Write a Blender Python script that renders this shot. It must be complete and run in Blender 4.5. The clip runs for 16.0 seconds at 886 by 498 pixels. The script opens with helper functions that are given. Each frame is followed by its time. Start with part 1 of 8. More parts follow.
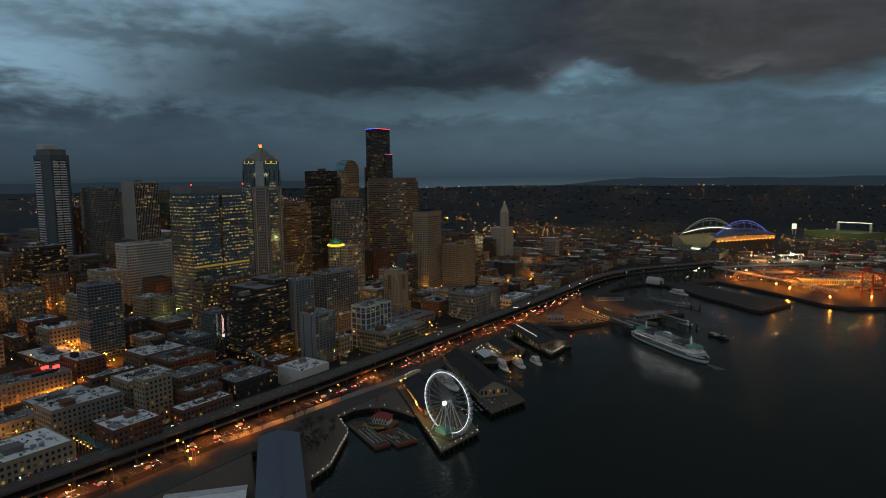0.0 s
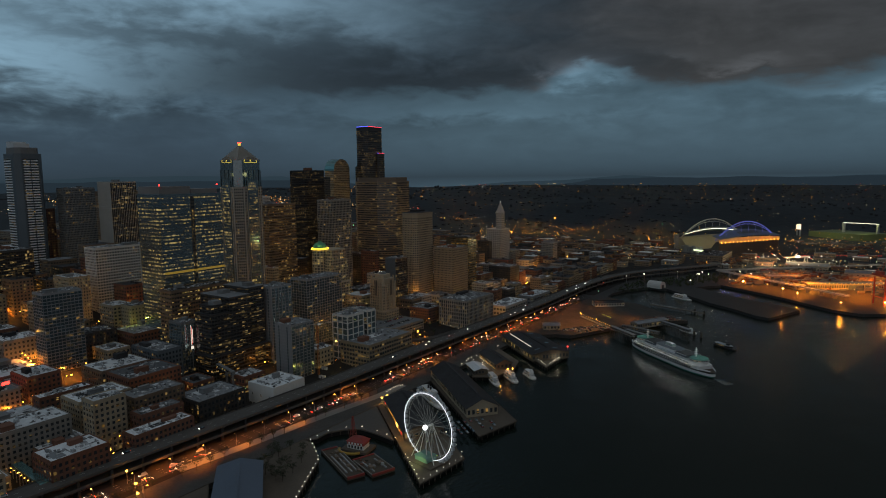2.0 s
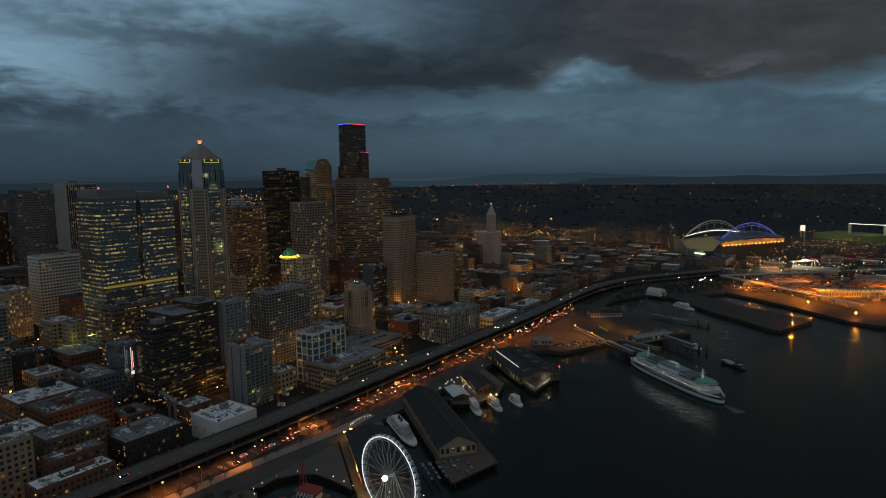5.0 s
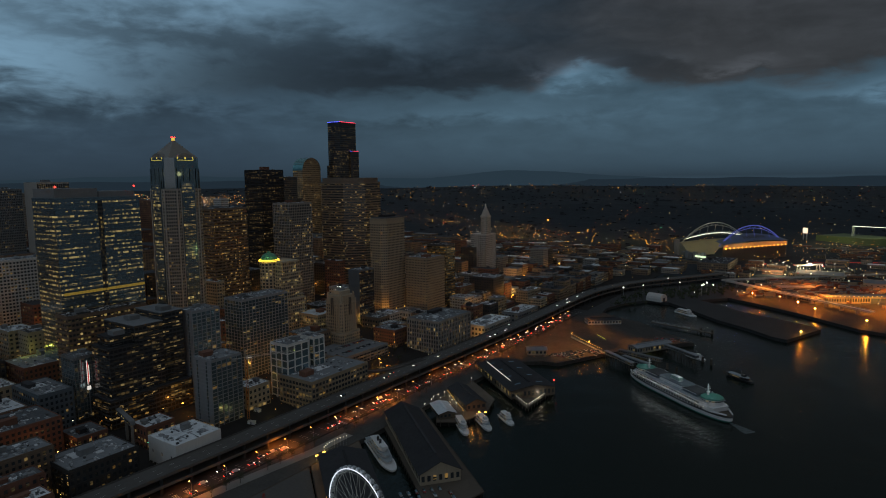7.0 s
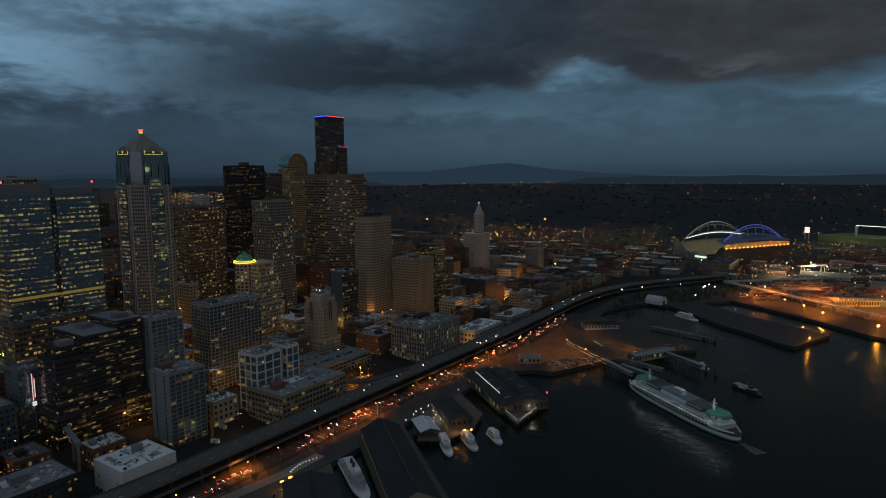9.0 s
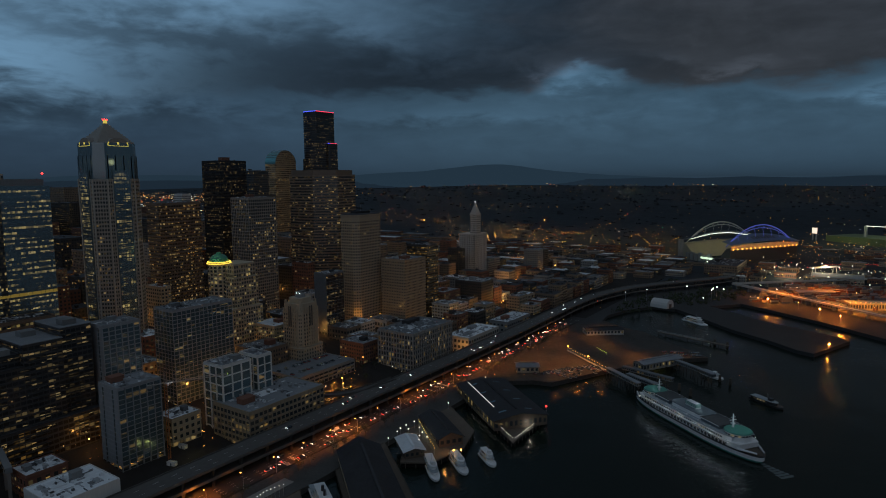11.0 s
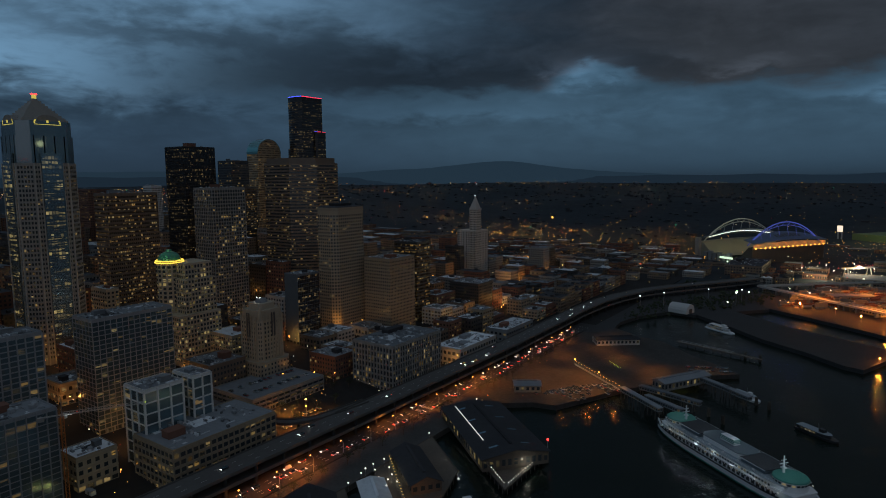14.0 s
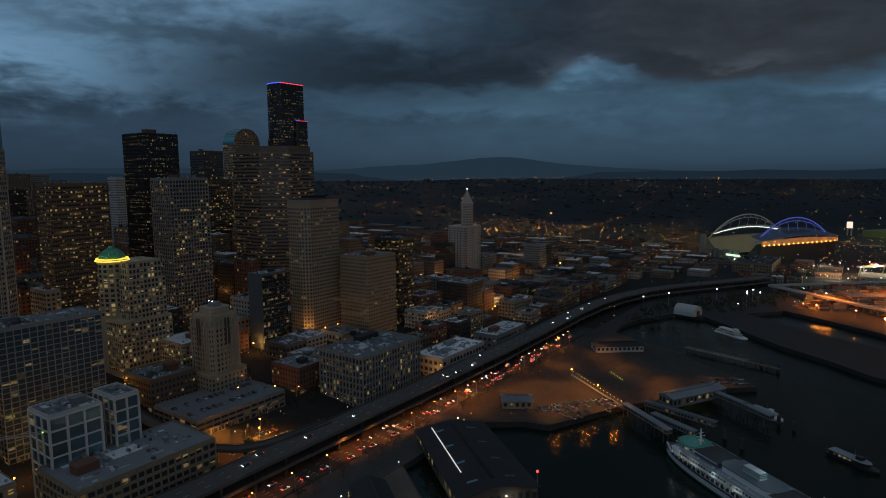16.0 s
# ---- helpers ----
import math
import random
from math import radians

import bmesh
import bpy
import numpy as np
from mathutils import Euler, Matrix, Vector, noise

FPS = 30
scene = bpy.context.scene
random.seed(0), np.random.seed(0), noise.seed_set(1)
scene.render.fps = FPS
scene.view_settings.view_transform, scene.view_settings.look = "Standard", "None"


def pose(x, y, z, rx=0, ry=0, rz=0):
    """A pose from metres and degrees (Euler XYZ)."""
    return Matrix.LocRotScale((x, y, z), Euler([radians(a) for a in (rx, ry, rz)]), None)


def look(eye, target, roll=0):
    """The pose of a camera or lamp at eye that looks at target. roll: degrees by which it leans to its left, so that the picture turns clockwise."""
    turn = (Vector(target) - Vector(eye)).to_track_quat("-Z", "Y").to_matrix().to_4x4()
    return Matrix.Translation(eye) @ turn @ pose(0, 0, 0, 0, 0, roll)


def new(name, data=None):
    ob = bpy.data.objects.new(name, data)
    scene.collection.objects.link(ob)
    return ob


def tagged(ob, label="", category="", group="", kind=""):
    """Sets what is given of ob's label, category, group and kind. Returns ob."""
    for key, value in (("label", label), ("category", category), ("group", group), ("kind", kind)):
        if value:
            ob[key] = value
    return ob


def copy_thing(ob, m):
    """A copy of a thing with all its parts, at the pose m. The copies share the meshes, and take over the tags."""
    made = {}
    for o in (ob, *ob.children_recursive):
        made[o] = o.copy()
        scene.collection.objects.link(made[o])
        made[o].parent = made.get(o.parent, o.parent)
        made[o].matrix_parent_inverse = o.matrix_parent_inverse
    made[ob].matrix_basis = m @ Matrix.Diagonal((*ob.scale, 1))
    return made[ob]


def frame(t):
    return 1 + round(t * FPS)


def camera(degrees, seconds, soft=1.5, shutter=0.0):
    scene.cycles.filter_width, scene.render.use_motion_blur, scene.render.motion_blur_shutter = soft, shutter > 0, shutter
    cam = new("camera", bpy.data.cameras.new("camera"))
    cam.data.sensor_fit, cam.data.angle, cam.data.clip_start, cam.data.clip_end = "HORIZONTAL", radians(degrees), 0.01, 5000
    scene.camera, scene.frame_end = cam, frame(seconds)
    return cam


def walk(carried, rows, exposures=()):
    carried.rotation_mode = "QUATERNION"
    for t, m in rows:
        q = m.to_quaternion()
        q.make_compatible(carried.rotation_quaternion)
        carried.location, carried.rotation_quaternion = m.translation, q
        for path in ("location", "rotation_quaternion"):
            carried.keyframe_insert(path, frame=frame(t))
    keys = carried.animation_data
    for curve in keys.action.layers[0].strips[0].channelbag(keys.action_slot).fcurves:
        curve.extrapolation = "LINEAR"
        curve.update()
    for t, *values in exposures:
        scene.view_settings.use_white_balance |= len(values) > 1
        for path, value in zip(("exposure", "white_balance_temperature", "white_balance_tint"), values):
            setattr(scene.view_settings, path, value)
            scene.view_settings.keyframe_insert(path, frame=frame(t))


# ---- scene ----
cam = camera(71.0, 16.0, 1.0)
PATH = [
    (0, (257.79, -402.285, 205.79), (256.655, -400.654, 205.561), -0.6),
    (0.5, (253.796, -390.949, 205.826), (252.658, -389.32, 205.596), -0.5),
    (1, (249.86, -379.341, 205.878), (248.723, -377.711, 205.647), -0.6),
    (1.5, (246.081, -367.294, 205.911), (244.945, -365.664, 205.681), -0.6),
    (2, (241.914, -354.941, 206.175), (240.779, -353.311, 205.944), -0.6),
    (2.5, (237.802, -342.609, 206.377), (236.667, -340.979, 206.147), -0.6),
    (3, (233.618, -330.104, 206.773), (232.483, -328.473, 206.543), -0.5),
    (3.5, (229.544, -318.046, 207.013), (228.41, -316.415, 206.782), -0.5),
    (4, (225.785, -306.123, 207.207), (224.65, -304.493, 206.975), -0.6),
    (4.5, (221.842, -294.493, 207.532), (220.711, -292.861, 207.299), -0.6),
    (5, (218.072, -283.335, 207.663), (216.942, -281.702, 207.43), -0.7),
    (7.5, (198.798, -230.807, 205.411), (197.673, -229.169, 205.181), -0.5),
    (8, (195.058, -220.196, 205.128), (193.934, -218.559, 204.894), -0.5),
    (8.5, (191.244, -209.176, 204.783), (190.122, -207.538, 204.548), -0.5),
    (9, (186.918, -197.755, 204.123), (185.799, -196.115, 203.886), -0.4),
    (11.5, (160.277, -137.145, 192.278), (159.156, -135.504, 192.052), -0.5),
    (12, (154.531, -123.603, 191.134), (153.407, -121.964, 190.905), -0.5),
    (12.5, (148.637, -108.816, 189.894), (147.506, -107.183, 189.664), -0.4),
    (13, (142.937, -94.098, 187.641), (141.801, -92.468, 187.412), -0.5),
    (13.5, (137.117, -79.125, 185.257), (135.978, -77.497, 185.027), -0.5),
    (14, (131.096, -64.157, 182.911), (129.953, -62.532, 182.679), -0.4),
    (14.5, (125.001, -49.031, 180.67), (123.855, -47.408, 180.437), -0.4),
    (15, (119.114, -33.61, 178.828), (117.967, -31.988, 178.592), -0.3),
    (15.5, (113.457, -18.328, 176.958), (112.3128, -16.704, 176.722), -0.3),
    (16, (108.017, -3.101, 175.004), (106.8747, -1.477, 174.763), -0.4),
]
EXPOSURES = [(0, 0.0, 6500, 10), (3.5, -0.1, 6380, 10), (9, -0.36, 5830, 10), (12.5, -0.5, 5480, 10), (16, -0.5, 5520, 10)]
walk(cam, [(t, look(eye, target, roll)) for t, eye, target, roll in PATH], EXPOSURES)

# ---- world: overcast dusk sky ----
HEADING = math.radians(34.6)


def make_world():
    w = bpy.data.worlds.new("dusk_sky")
    scene.world = w
    w.use_nodes = True
    nt = w.node_tree
    nt.nodes.clear()
    N, L = nt.nodes.new, nt.links.new

    def sock(v, s):
        if isinstance(v, (int, float)):
            s.default_value = v
        else:
            L(v, s)

    def m(op, a, b=0.0, c=None, clamp=False):
        n = N("ShaderNodeMath")
        n.operation, n.use_clamp = op, clamp
        sock(a, n.inputs[0])
        sock(b, n.inputs[1])
        if c is not None:
            sock(c, n.inputs[2])
        return n.outputs[0]

    def mixc(f, a, b):
        n = N("ShaderNodeMix")
        n.data_type = "RGBA"
        sock(f, n.inputs[0])
        for v, s in ((a, n.inputs[6]), (b, n.inputs[7])):
            if isinstance(v, tuple):
                s.default_value = (*v, 1)
            else:
                L(v, s)
        return n.outputs[2]

    tc = N("ShaderNodeTexCoord")
    mp = N("ShaderNodeMapping")
    mp.inputs["Rotation"].default_value = (0, 0, -HEADING)
    L(tc.outputs["Generated"], mp.inputs[0])
    sep = N("ShaderNodeSeparateXYZ")
    L(mp.outputs[0], sep.inputs[0])
    X, Y, Z = sep.outputs
    az = m("ARCTAN2", X, Y)
    el = m("ARCSINE", Z)
    # cloud layer coordinates: azimuth and a stretched height
    cv = N("ShaderNodeCombineXYZ")
    L(az, cv.inputs[0])
    L(m("MULTIPLY", el, 2.6), cv.inputs[1])

    def cloud(scale, detail, rough, vec):
        n = N("ShaderNodeTexNoise")
        n.inputs["Scale"].default_value, n.inputs["Detail"].default_value, n.inputs["Roughness"].default_value = scale, detail, rough
        L(vec, n.inputs["Vector"])
        return n

    def ramp(v, lo, hi):
        r = N("ShaderNodeMapRange")
        r.interpolation_type = "SMOOTHSTEP"
        L(v, r.inputs[0])
        r.inputs[1].default_value, r.inputs[2].default_value = lo, hi
        return r.outputs[0]

    def shifted(vec, k, noise_out):
        off = N("ShaderNodeVectorMath")
        off.operation = "SUBTRACT"
        L(noise_out, off.inputs[0])
        off.inputs[1].default_value = (0.5, 0.5, 0.5)
        wp = N("ShaderNodeVectorMath")
        wp.operation = "MULTIPLY_ADD"
        L(off.outputs[0], wp.inputs[0])
        wp.inputs[1].default_value = k
        L(vec, wp.inputs[2])
        return wp.outputs[0]

    soft = shifted(cv.outputs[0], (0.10, 0.05, 0), cloud(7.0, 2, 0.5, cv.outputs[0]).outputs["Color"])
    big = m("SUBTRACT", cloud(3.4, 3, 0.45, soft).outputs["Fac"], 0.5)
    mid = m("SUBTRACT", cloud(9.0, 5, 0.52, soft).outputs["Fac"], 0.5)
    fine = m("SUBTRACT", cloud(26.0, 6, 0.55, soft).outputs["Fac"], 0.5)
    lump = m("MULTIPLY_ADD", fine, 0.5, mid)

    def spot(u0, v0, su, sv, wob=0.12):
        """A soft patch of cloud, frayed by the noise."""
        uu = m("DIVIDE", m("SUBTRACT", m("MULTIPLY_ADD", lump, wob, az), u0), su)
        vv = m("DIVIDE", m("SUBTRACT", m("MULTIPLY_ADD", lump, wob * 0.5, el), v0), sv)
        return m("POWER", 2.718, m("MULTIPLY", m("ADD", m("MULTIPLY", uu, uu), m("MULTIPLY", vv, vv)), -1.0))

    # a dark deck with a lumpy underside, a hazy layer below it
    height = m("MULTIPLY_ADD", fine, 0.022, m("MULTIPLY_ADD", mid, 0.075, el))
    edge = m("MULTIPLY_ADD", spot(0.21, 0.16, 0.055, 9.0, 0.02), 0.034, 0.128)
    edge = m("MULTIPLY_ADD", ramp(az, -0.28, -0.52), -0.022, edge)
    over = m("SUBTRACT", height, edge)
    deck = ramp(over, -0.010, 0.016)
    side = m("MULTIPLY_ADD", mid, 0.30, m("MULTIPLY_ADD", big, 0.35, az))
    low = mixc(ramp(az, -0.42, 0.12), (0.035, 0.061, 0.087), (0.058, 0.103, 0.136))
    under = mixc(ramp(side, -0.02, 0.40), (0.022, 0.034, 0.047), (0.038, 0.041, 0.045))
    # the deck thins upward in the north-east
    thin = m("MULTIPLY", ramp(m("MULTIPLY_ADD", big, 0.10, over), 0.035, 0.125), m("SUBTRACT", 1.0, ramp(side, -0.22, 0.16)))
    under = mixc(thin, under, (0.088, 0.142, 0.186))
    col = mixc(deck, low, under)
    # bright heads of cloud in the north-east
    head = m("MAXIMUM", spot(-0.66, 0.155, 0.26, 0.045, 0.30), spot(-0.70, 0.275, 0.30, 0.060, 0.30))
    col = mixc(m("MULTIPLY", head, 0.9, clamp=True), col, (0.215, 0.355, 0.460))
    light = m("MULTIPLY_ADD", fine, 0.6, m("MULTIPLY_ADD", mid, 0.9, m("MULTIPLY", big, 0.7)))
    for u0, v0, su, sv, amp in CLOUD_BANKS:
        light = m("MULTIPLY_ADD", spot(u0, v0, su, sv), amp, light)
    # quieter in the haze
    light = m("MULTIPLY", light, m("MULTIPLY_ADD", ramp(el, 0.02, 0.11), 0.72, 0.28))
    # overhead the deck is even and grey
    base = mixc(ramp(el, 0.34, 0.8), col, (0.058, 0.066, 0.072))
    gain = m("POWER", 2.718, light)
    # the overcast is brightest overhead
    gain = m("MULTIPLY", gain, m("MULTIPLY_ADD", m("MAXIMUM", m("SUBTRACT", el, 0.36), 0.0), 2.1, 1.15))
    bright = N("ShaderNodeVectorMath")
    bright.operation = "SCALE"
    L(base, bright.inputs[0])
    L(gain, bright.inputs["Scale"])
    # the west, behind the walk, still holds the last daylight
    west = m("MULTIPLY_ADD", Y, -1.1, -0.15, clamp=True)
    glow_w = N("ShaderNodeVectorMath")
    glow_w.operation = "SCALE"
    glow_w.inputs[0].default_value = (0.135, 0.129, 0.120)
    L(m("MULTIPLY", west, m("POWER", 2.718, m("MULTIPLY", m("ABSOLUTE", el), -1.6))), glow_w.inputs["Scale"])
    both = N("ShaderNodeVectorMath")
    both.operation = "ADD"
    L(bright.outputs[0], both.inputs[0])
    L(glow_w.outputs[0], both.inputs[1])
    bright = both
    # haze at the horizon
    hz = m("POWER", 2.718, m("MULTIPLY", m("ABSOLUTE", el), -30.0))
    col = mixc(m("MULTIPLY", m("MULTIPLY", hz, 0.85), m("SUBTRACT", 1.0, west)), bright.outputs[0], (0.028, 0.043, 0.056))
    # last skylight behind the clouds
    sky = N("ShaderNodeTexSky")
    sky.sky_type, sky.sun_disc = "NISHITA", False
    sky.sun_elevation, sky.sun_rotation = radians(1.0), radians(150)
    add = N("ShaderNodeMix")
    add.data_type, add.blend_type = "RGBA", "ADD"
    add.inputs[0].default_value = 0.003
    L(col, add.inputs[6])
    L(sky.outputs[0], add.inputs[7])
    bg = N("ShaderNodeBackground")
    L(add.outputs[2], bg.inputs[0])
    bg.inputs[1].default_value = 1.0
    out = N("ShaderNodeOutputWorld")
    L(bg.outputs[0], out.inputs[0])


# azimuth (right of the heading), height, spreads, brightness
CLOUD_BANKS = [
    (0.205, 0.163, 0.050, 0.016, 0.95), (0.24, 0.140, 0.060, 0.010, 0.55), (0.45, 0.155, 0.05, 0.010, 0.60), (0.62, 0.108, 0.07, 0.009, 0.55), (0.36, 0.175, 0.05, 0.010, 0.35),
    (-0.08, 0.150, 0.28, 0.024, -0.35), (-0.55, 0.090, 0.28, 0.014, -0.35), (-0.30, 0.265, 0.16, 0.030, 0.30), (-0.10, 0.225, 0.06, 0.02, 0.25), (0.05, 0.098, 0.20, 0.010, 0.22), (-0.05, 0.076, 0.14, 0.007, -0.22),
    (-0.42, 0.205, 0.12, 0.016, -0.30),
]
make_world()
veil = new("sun", bpy.data.lights.new("sun", "SUN"))
veil.data.energy, veil.data.angle, veil.data.color = 0.07, radians(70), (1.0, 0.95, 0.9)
veil.matrix_world = look((700, -900, 520), (0, 0, 0))

# ---- materials ----
def node_mat(name):
    m = bpy.data.materials.new(name)
    m.use_nodes = True
    nt = m.node_tree
    return m, nt, nt.nodes["Principled BSDF"]


def tex_pos(nt, scale=(1, 1, 1)):
    g = nt.nodes.new("ShaderNodeNewGeometry")
    mp = nt.nodes.new("ShaderNodeMapping")
    mp.inputs["Scale"].default_value = scale
    nt.links.new(g.outputs["Position"], mp.inputs[0])
    return mp.outputs[0]


def surface(name, col, rough=0.8, metal=0.0, var=0.25, big=0.04, fine=1.3, bump=0.25, streak=False, spread=0.12, island=False):
    """A weathered surface: broad stains, fine grain, each island and each object a little different."""
    m, nt, bs = node_mat(name)
    N, L = nt.nodes.new, nt.links.new
    pos = tex_pos(nt)
    a = N("ShaderNodeTexNoise")
    a.inputs["Scale"].default_value, a.inputs["Detail"].default_value = big, 4
    L(pos, a.inputs["Vector"])
    b = N("ShaderNodeTexNoise")
    b.inputs["Scale"].default_value, b.inputs["Detail"].default_value = fine, 3
    L(tex_pos(nt, (1, 1, 0.12)) if streak else pos, b.inputs["Vector"])
    s = N("ShaderNodeMath")
    s.operation = "ADD"
    L(a.outputs["Fac"], s.inputs[0])
    L(b.outputs["Fac"], s.inputs[1])
    oi = N("ShaderNodeNewGeometry" if island else "ShaderNodeObjectInfo")
    o = N("ShaderNodeMath")
    o.operation = "MULTIPLY_ADD"
    L(oi.outputs["Random Per Island" if island else "Random"], o.inputs[0])
    o.inputs[1].default_value = spread * 2
    o.inputs[2].default_value = 1 - spread - var
    k = N("ShaderNodeMath")
    k.operation = "MULTIPLY_ADD"
    L(s.outputs[0], k.inputs[0])
    k.inputs[1].default_value = var
    L(o.outputs[0], k.inputs[2])
    c = N("ShaderNodeVectorMath")
    c.operation = "SCALE"
    c.inputs[0].default_value = col
    L(k.outputs[0], c.inputs["Scale"])
    L(c.outputs[0], bs.inputs["Base Color"])
    bs.inputs["Roughness"].default_value = rough
    bs.inputs["Metallic"].default_value = metal
    bs.inputs["Specular IOR Level"].default_value = 0.15 if rough > 0.7 else 0.5
    if bump:
        bp = N("ShaderNodeBump")
        bp.inputs["Strength"].default_value, bp.inputs["Distance"].default_value = bump, 0.1
        L(b.outputs["Fac"], bp.inputs["Height"])
        L(bp.outputs[0], bs.inputs["Normal"])
    return m


def panes(name, lit, glass=(0.03, 0.042, 0.052), warm=(1.0, 0.50, 0.07), power=0.55, rough=0.12, spread=0.5, metal=0.0, single=False):
    """Window glass; a share of the panes is lit from inside, more on some floors than on others."""
    m, nt, bs = node_mat(name)
    N, L = nt.nodes.new, nt.links.new
    g = N("ShaderNodeNewGeometry")
    r = N("ShaderNodeObjectInfo").outputs["Random"] if single else g.outputs["Random Per Island"]
    fl = N("ShaderNodeTexNoise")
    fl.inputs["Scale"].default_value, fl.inputs["Detail"].default_value = 1.0, 2
    L(tex_pos(nt, (0.045, 0.045, 0.5)), fl.inputs["Vector"])
    a = N("ShaderNodeMath")
    a.operation = "MULTIPLY_ADD"
    L(fl.outputs["Fac"], a.inputs[0])
    a.inputs[1].default_value, a.inputs[2].default_value = spread * 4, -spread * 2
    b = N("ShaderNodeMath")
    b.operation = "ADD"
    L(a.outputs[0], b.inputs[0])
    L(r, b.inputs[1])
    on = N("ShaderNodeMath")
    on.operation = "GREATER_THAN"
    L(b.outputs[0], on.inputs[0])
    on.inputs[1].default_value = 1 - lit
    wn = N("ShaderNodeTexWhiteNoise")
    wn.noise_dimensions = "1D"
    L(r, wn.inputs["W"])
    pw = N("ShaderNodeMath")
    pw.operation = "POWER"
    L(wn.outputs["Value"], pw.inputs[0])
    pw.inputs[1].default_value = 2.4
    st = N("ShaderNodeMath")
    st.operation = "MULTIPLY_ADD"
    L(pw.outputs[0], st.inputs[0])
    st.inputs[1].default_value, st.inputs[2].default_value = power * 3.4, power * 0.3
    em = N("ShaderNodeMath")
    em.operation = "MULTIPLY"
    L(st.outputs[0], em.inputs[0])
    L(on.outputs[0], em.inputs[1])
    dim = N("ShaderNodeMath")
    dim.operation, dim.use_clamp = "MULTIPLY_ADD", True
    L(fl.outputs["Fac"], dim.inputs[0])
    dim.inputs[1].default_value, dim.inputs[2].default_value = 2.4, -1.0
    faint = N("ShaderNodeMath")
    faint.operation = "MULTIPLY"
    L(dim.outputs[0], faint.inputs[0])
    L(r, faint.inputs[1])
    em2 = N("ShaderNodeMath")
    em2.operation = "MULTIPLY_ADD"
    L(faint.outputs[0], em2.inputs[0])
    em2.inputs[1].default_value = power * 0.22 * min(1.0, lit * 6)
    L(em.outputs[0], em2.inputs[2])
    em = em2
    tint = N("ShaderNodeMix")
    tint.data_type = "RGBA"
    L(wn.outputs["Color"], tint.inputs[0])
    tint.inputs[6].default_value = (*warm, 1)
    tint.inputs[7].default_value = (1.0, 0.70, 0.26, 1)
    bs.inputs["Base Color"].default_value = (*glass, 1)
    bs.inputs["Roughness"].default_value = rough
    bs.inputs["Metallic"].default_value = metal
    L(tint.outputs[2], bs.inputs["Emission Color"])
    L(em.outputs[0], bs.inputs["Emission Strength"])
    m.cycles.emission_sampling = "NONE"
    return m


def glow(name, col, power, sample=False, base=0.02):
    m, nt, bs = node_mat(name)
    bs.inputs["Base Color"].default_value = (base, base, base, 1)
    bs.inputs["Specular IOR Level"].default_value = 0.5 if base else 0.0
    bs.inputs["Emission Color"].default_value = (*col, 1)
    bs.inputs["Emission Strength"].default_value = power
    if not sample:
        m.cycles.emission_sampling = "NONE"
    return m


def bulbs(name, stops, low, high):
    """Many small lamps in one mesh: colour and strength vary from lamp to lamp."""
    m, nt, bs = node_mat(name)
    N, L = nt.nodes.new, nt.links.new
    g = N("ShaderNodeNewGeometry")
    cr = N("ShaderNodeValToRGB")
    cr.color_ramp.interpolation = "CONSTANT"
    els = cr.color_ramp.elements
    while len(els) < len(stops):
        els.new(0.5)
    for e, (p, c) in zip(els, stops):
        e.position, e.color = p, (*c, 1)
    L(g.outputs["Random Per Island"], cr.inputs[0])
    wn = N("ShaderNodeTexWhiteNoise")
    wn.noise_dimensions = "1D"
    L(g.outputs["Random Per Island"], wn.inputs["W"])
    p = N("ShaderNodeMath")
    p.operation = "POWER"
    L(wn.outputs["Value"], p.inputs[0])
    p.inputs[1].default_value = 2.5
    s = N("ShaderNodeMath")
    s.operation = "MULTIPLY_ADD"
    L(p.outputs[0], s.inputs[0])
    s.inputs[1].default_value, s.inputs[2].default_value = high - low, low
    bs.inputs["Base Color"].default_value = (0.02, 0.02, 0.02, 1)
    L(cr.outputs[0], bs.inputs["Emission Color"])
    L(s.outputs[0], bs.inputs["Emission Strength"])
    m.cycles.emission_sampling = "NONE"
    return m


M = {}
M["asphalt"] = surface("asphalt", (0.055, 0.054, 0.053), 0.75, var=0.35, big=0.03, fine=0.6, bump=0.1)
M["deck"] = surface("viaduct_concrete", (0.125, 0.118, 0.110), 0.85, var=0.3, big=0.05, fine=0.5, bump=0.1)
M["lot"] = surface("patched_lot_asphalt", (0.075, 0.068, 0.060), 0.8, var=0.75, big=0.05, fine=0.35, bump=0.15)
M["concrete"] = surface("concrete", (0.30, 0.285, 0.26), 0.85, var=0.3, streak=True)
M["pale"] = surface("pale_concrete", (0.46, 0.44, 0.40), 0.85, var=0.25, streak=True)
M["white"] = surface("white_panel", (0.66, 0.65, 0.62), 0.75, var=0.2, streak=True)
M["beige"] = surface("beige_stone", (0.40, 0.34, 0.25), 0.8, var=0.25, streak=True)
M["tan"] = surface("tan_stone", (0.33, 0.27, 0.19), 0.8, var=0.25, streak=True)
M["sand"] = surface("sand_coloured_precast", (0.37, 0.305, 0.22), 0.8, var=0.2, streak=True)
M["panel"] = surface("grey_precast_panel", (0.30, 0.31, 0.32), 0.8, var=0.22, streak=True)
# brown is lightened a little to put distance haze into the towers' colour
M["brown"] = surface("brown_granite", (0.19, 0.14, 0.10), 0.5, var=0.25, streak=True)
M["brick"] = surface("red_brick", (0.20, 0.105, 0.075), 0.9, var=0.3, streak=True)
# dark and black cladding hold a haze lift in their base colour
M["dark"] = surface("dark_cladding", (0.062, 0.060, 0.058), 0.4, var=0.25, streak=True)
M["black"] = surface("black_metal_cladding", (0.032, 0.031, 0.031), 0.35, var=0.25)
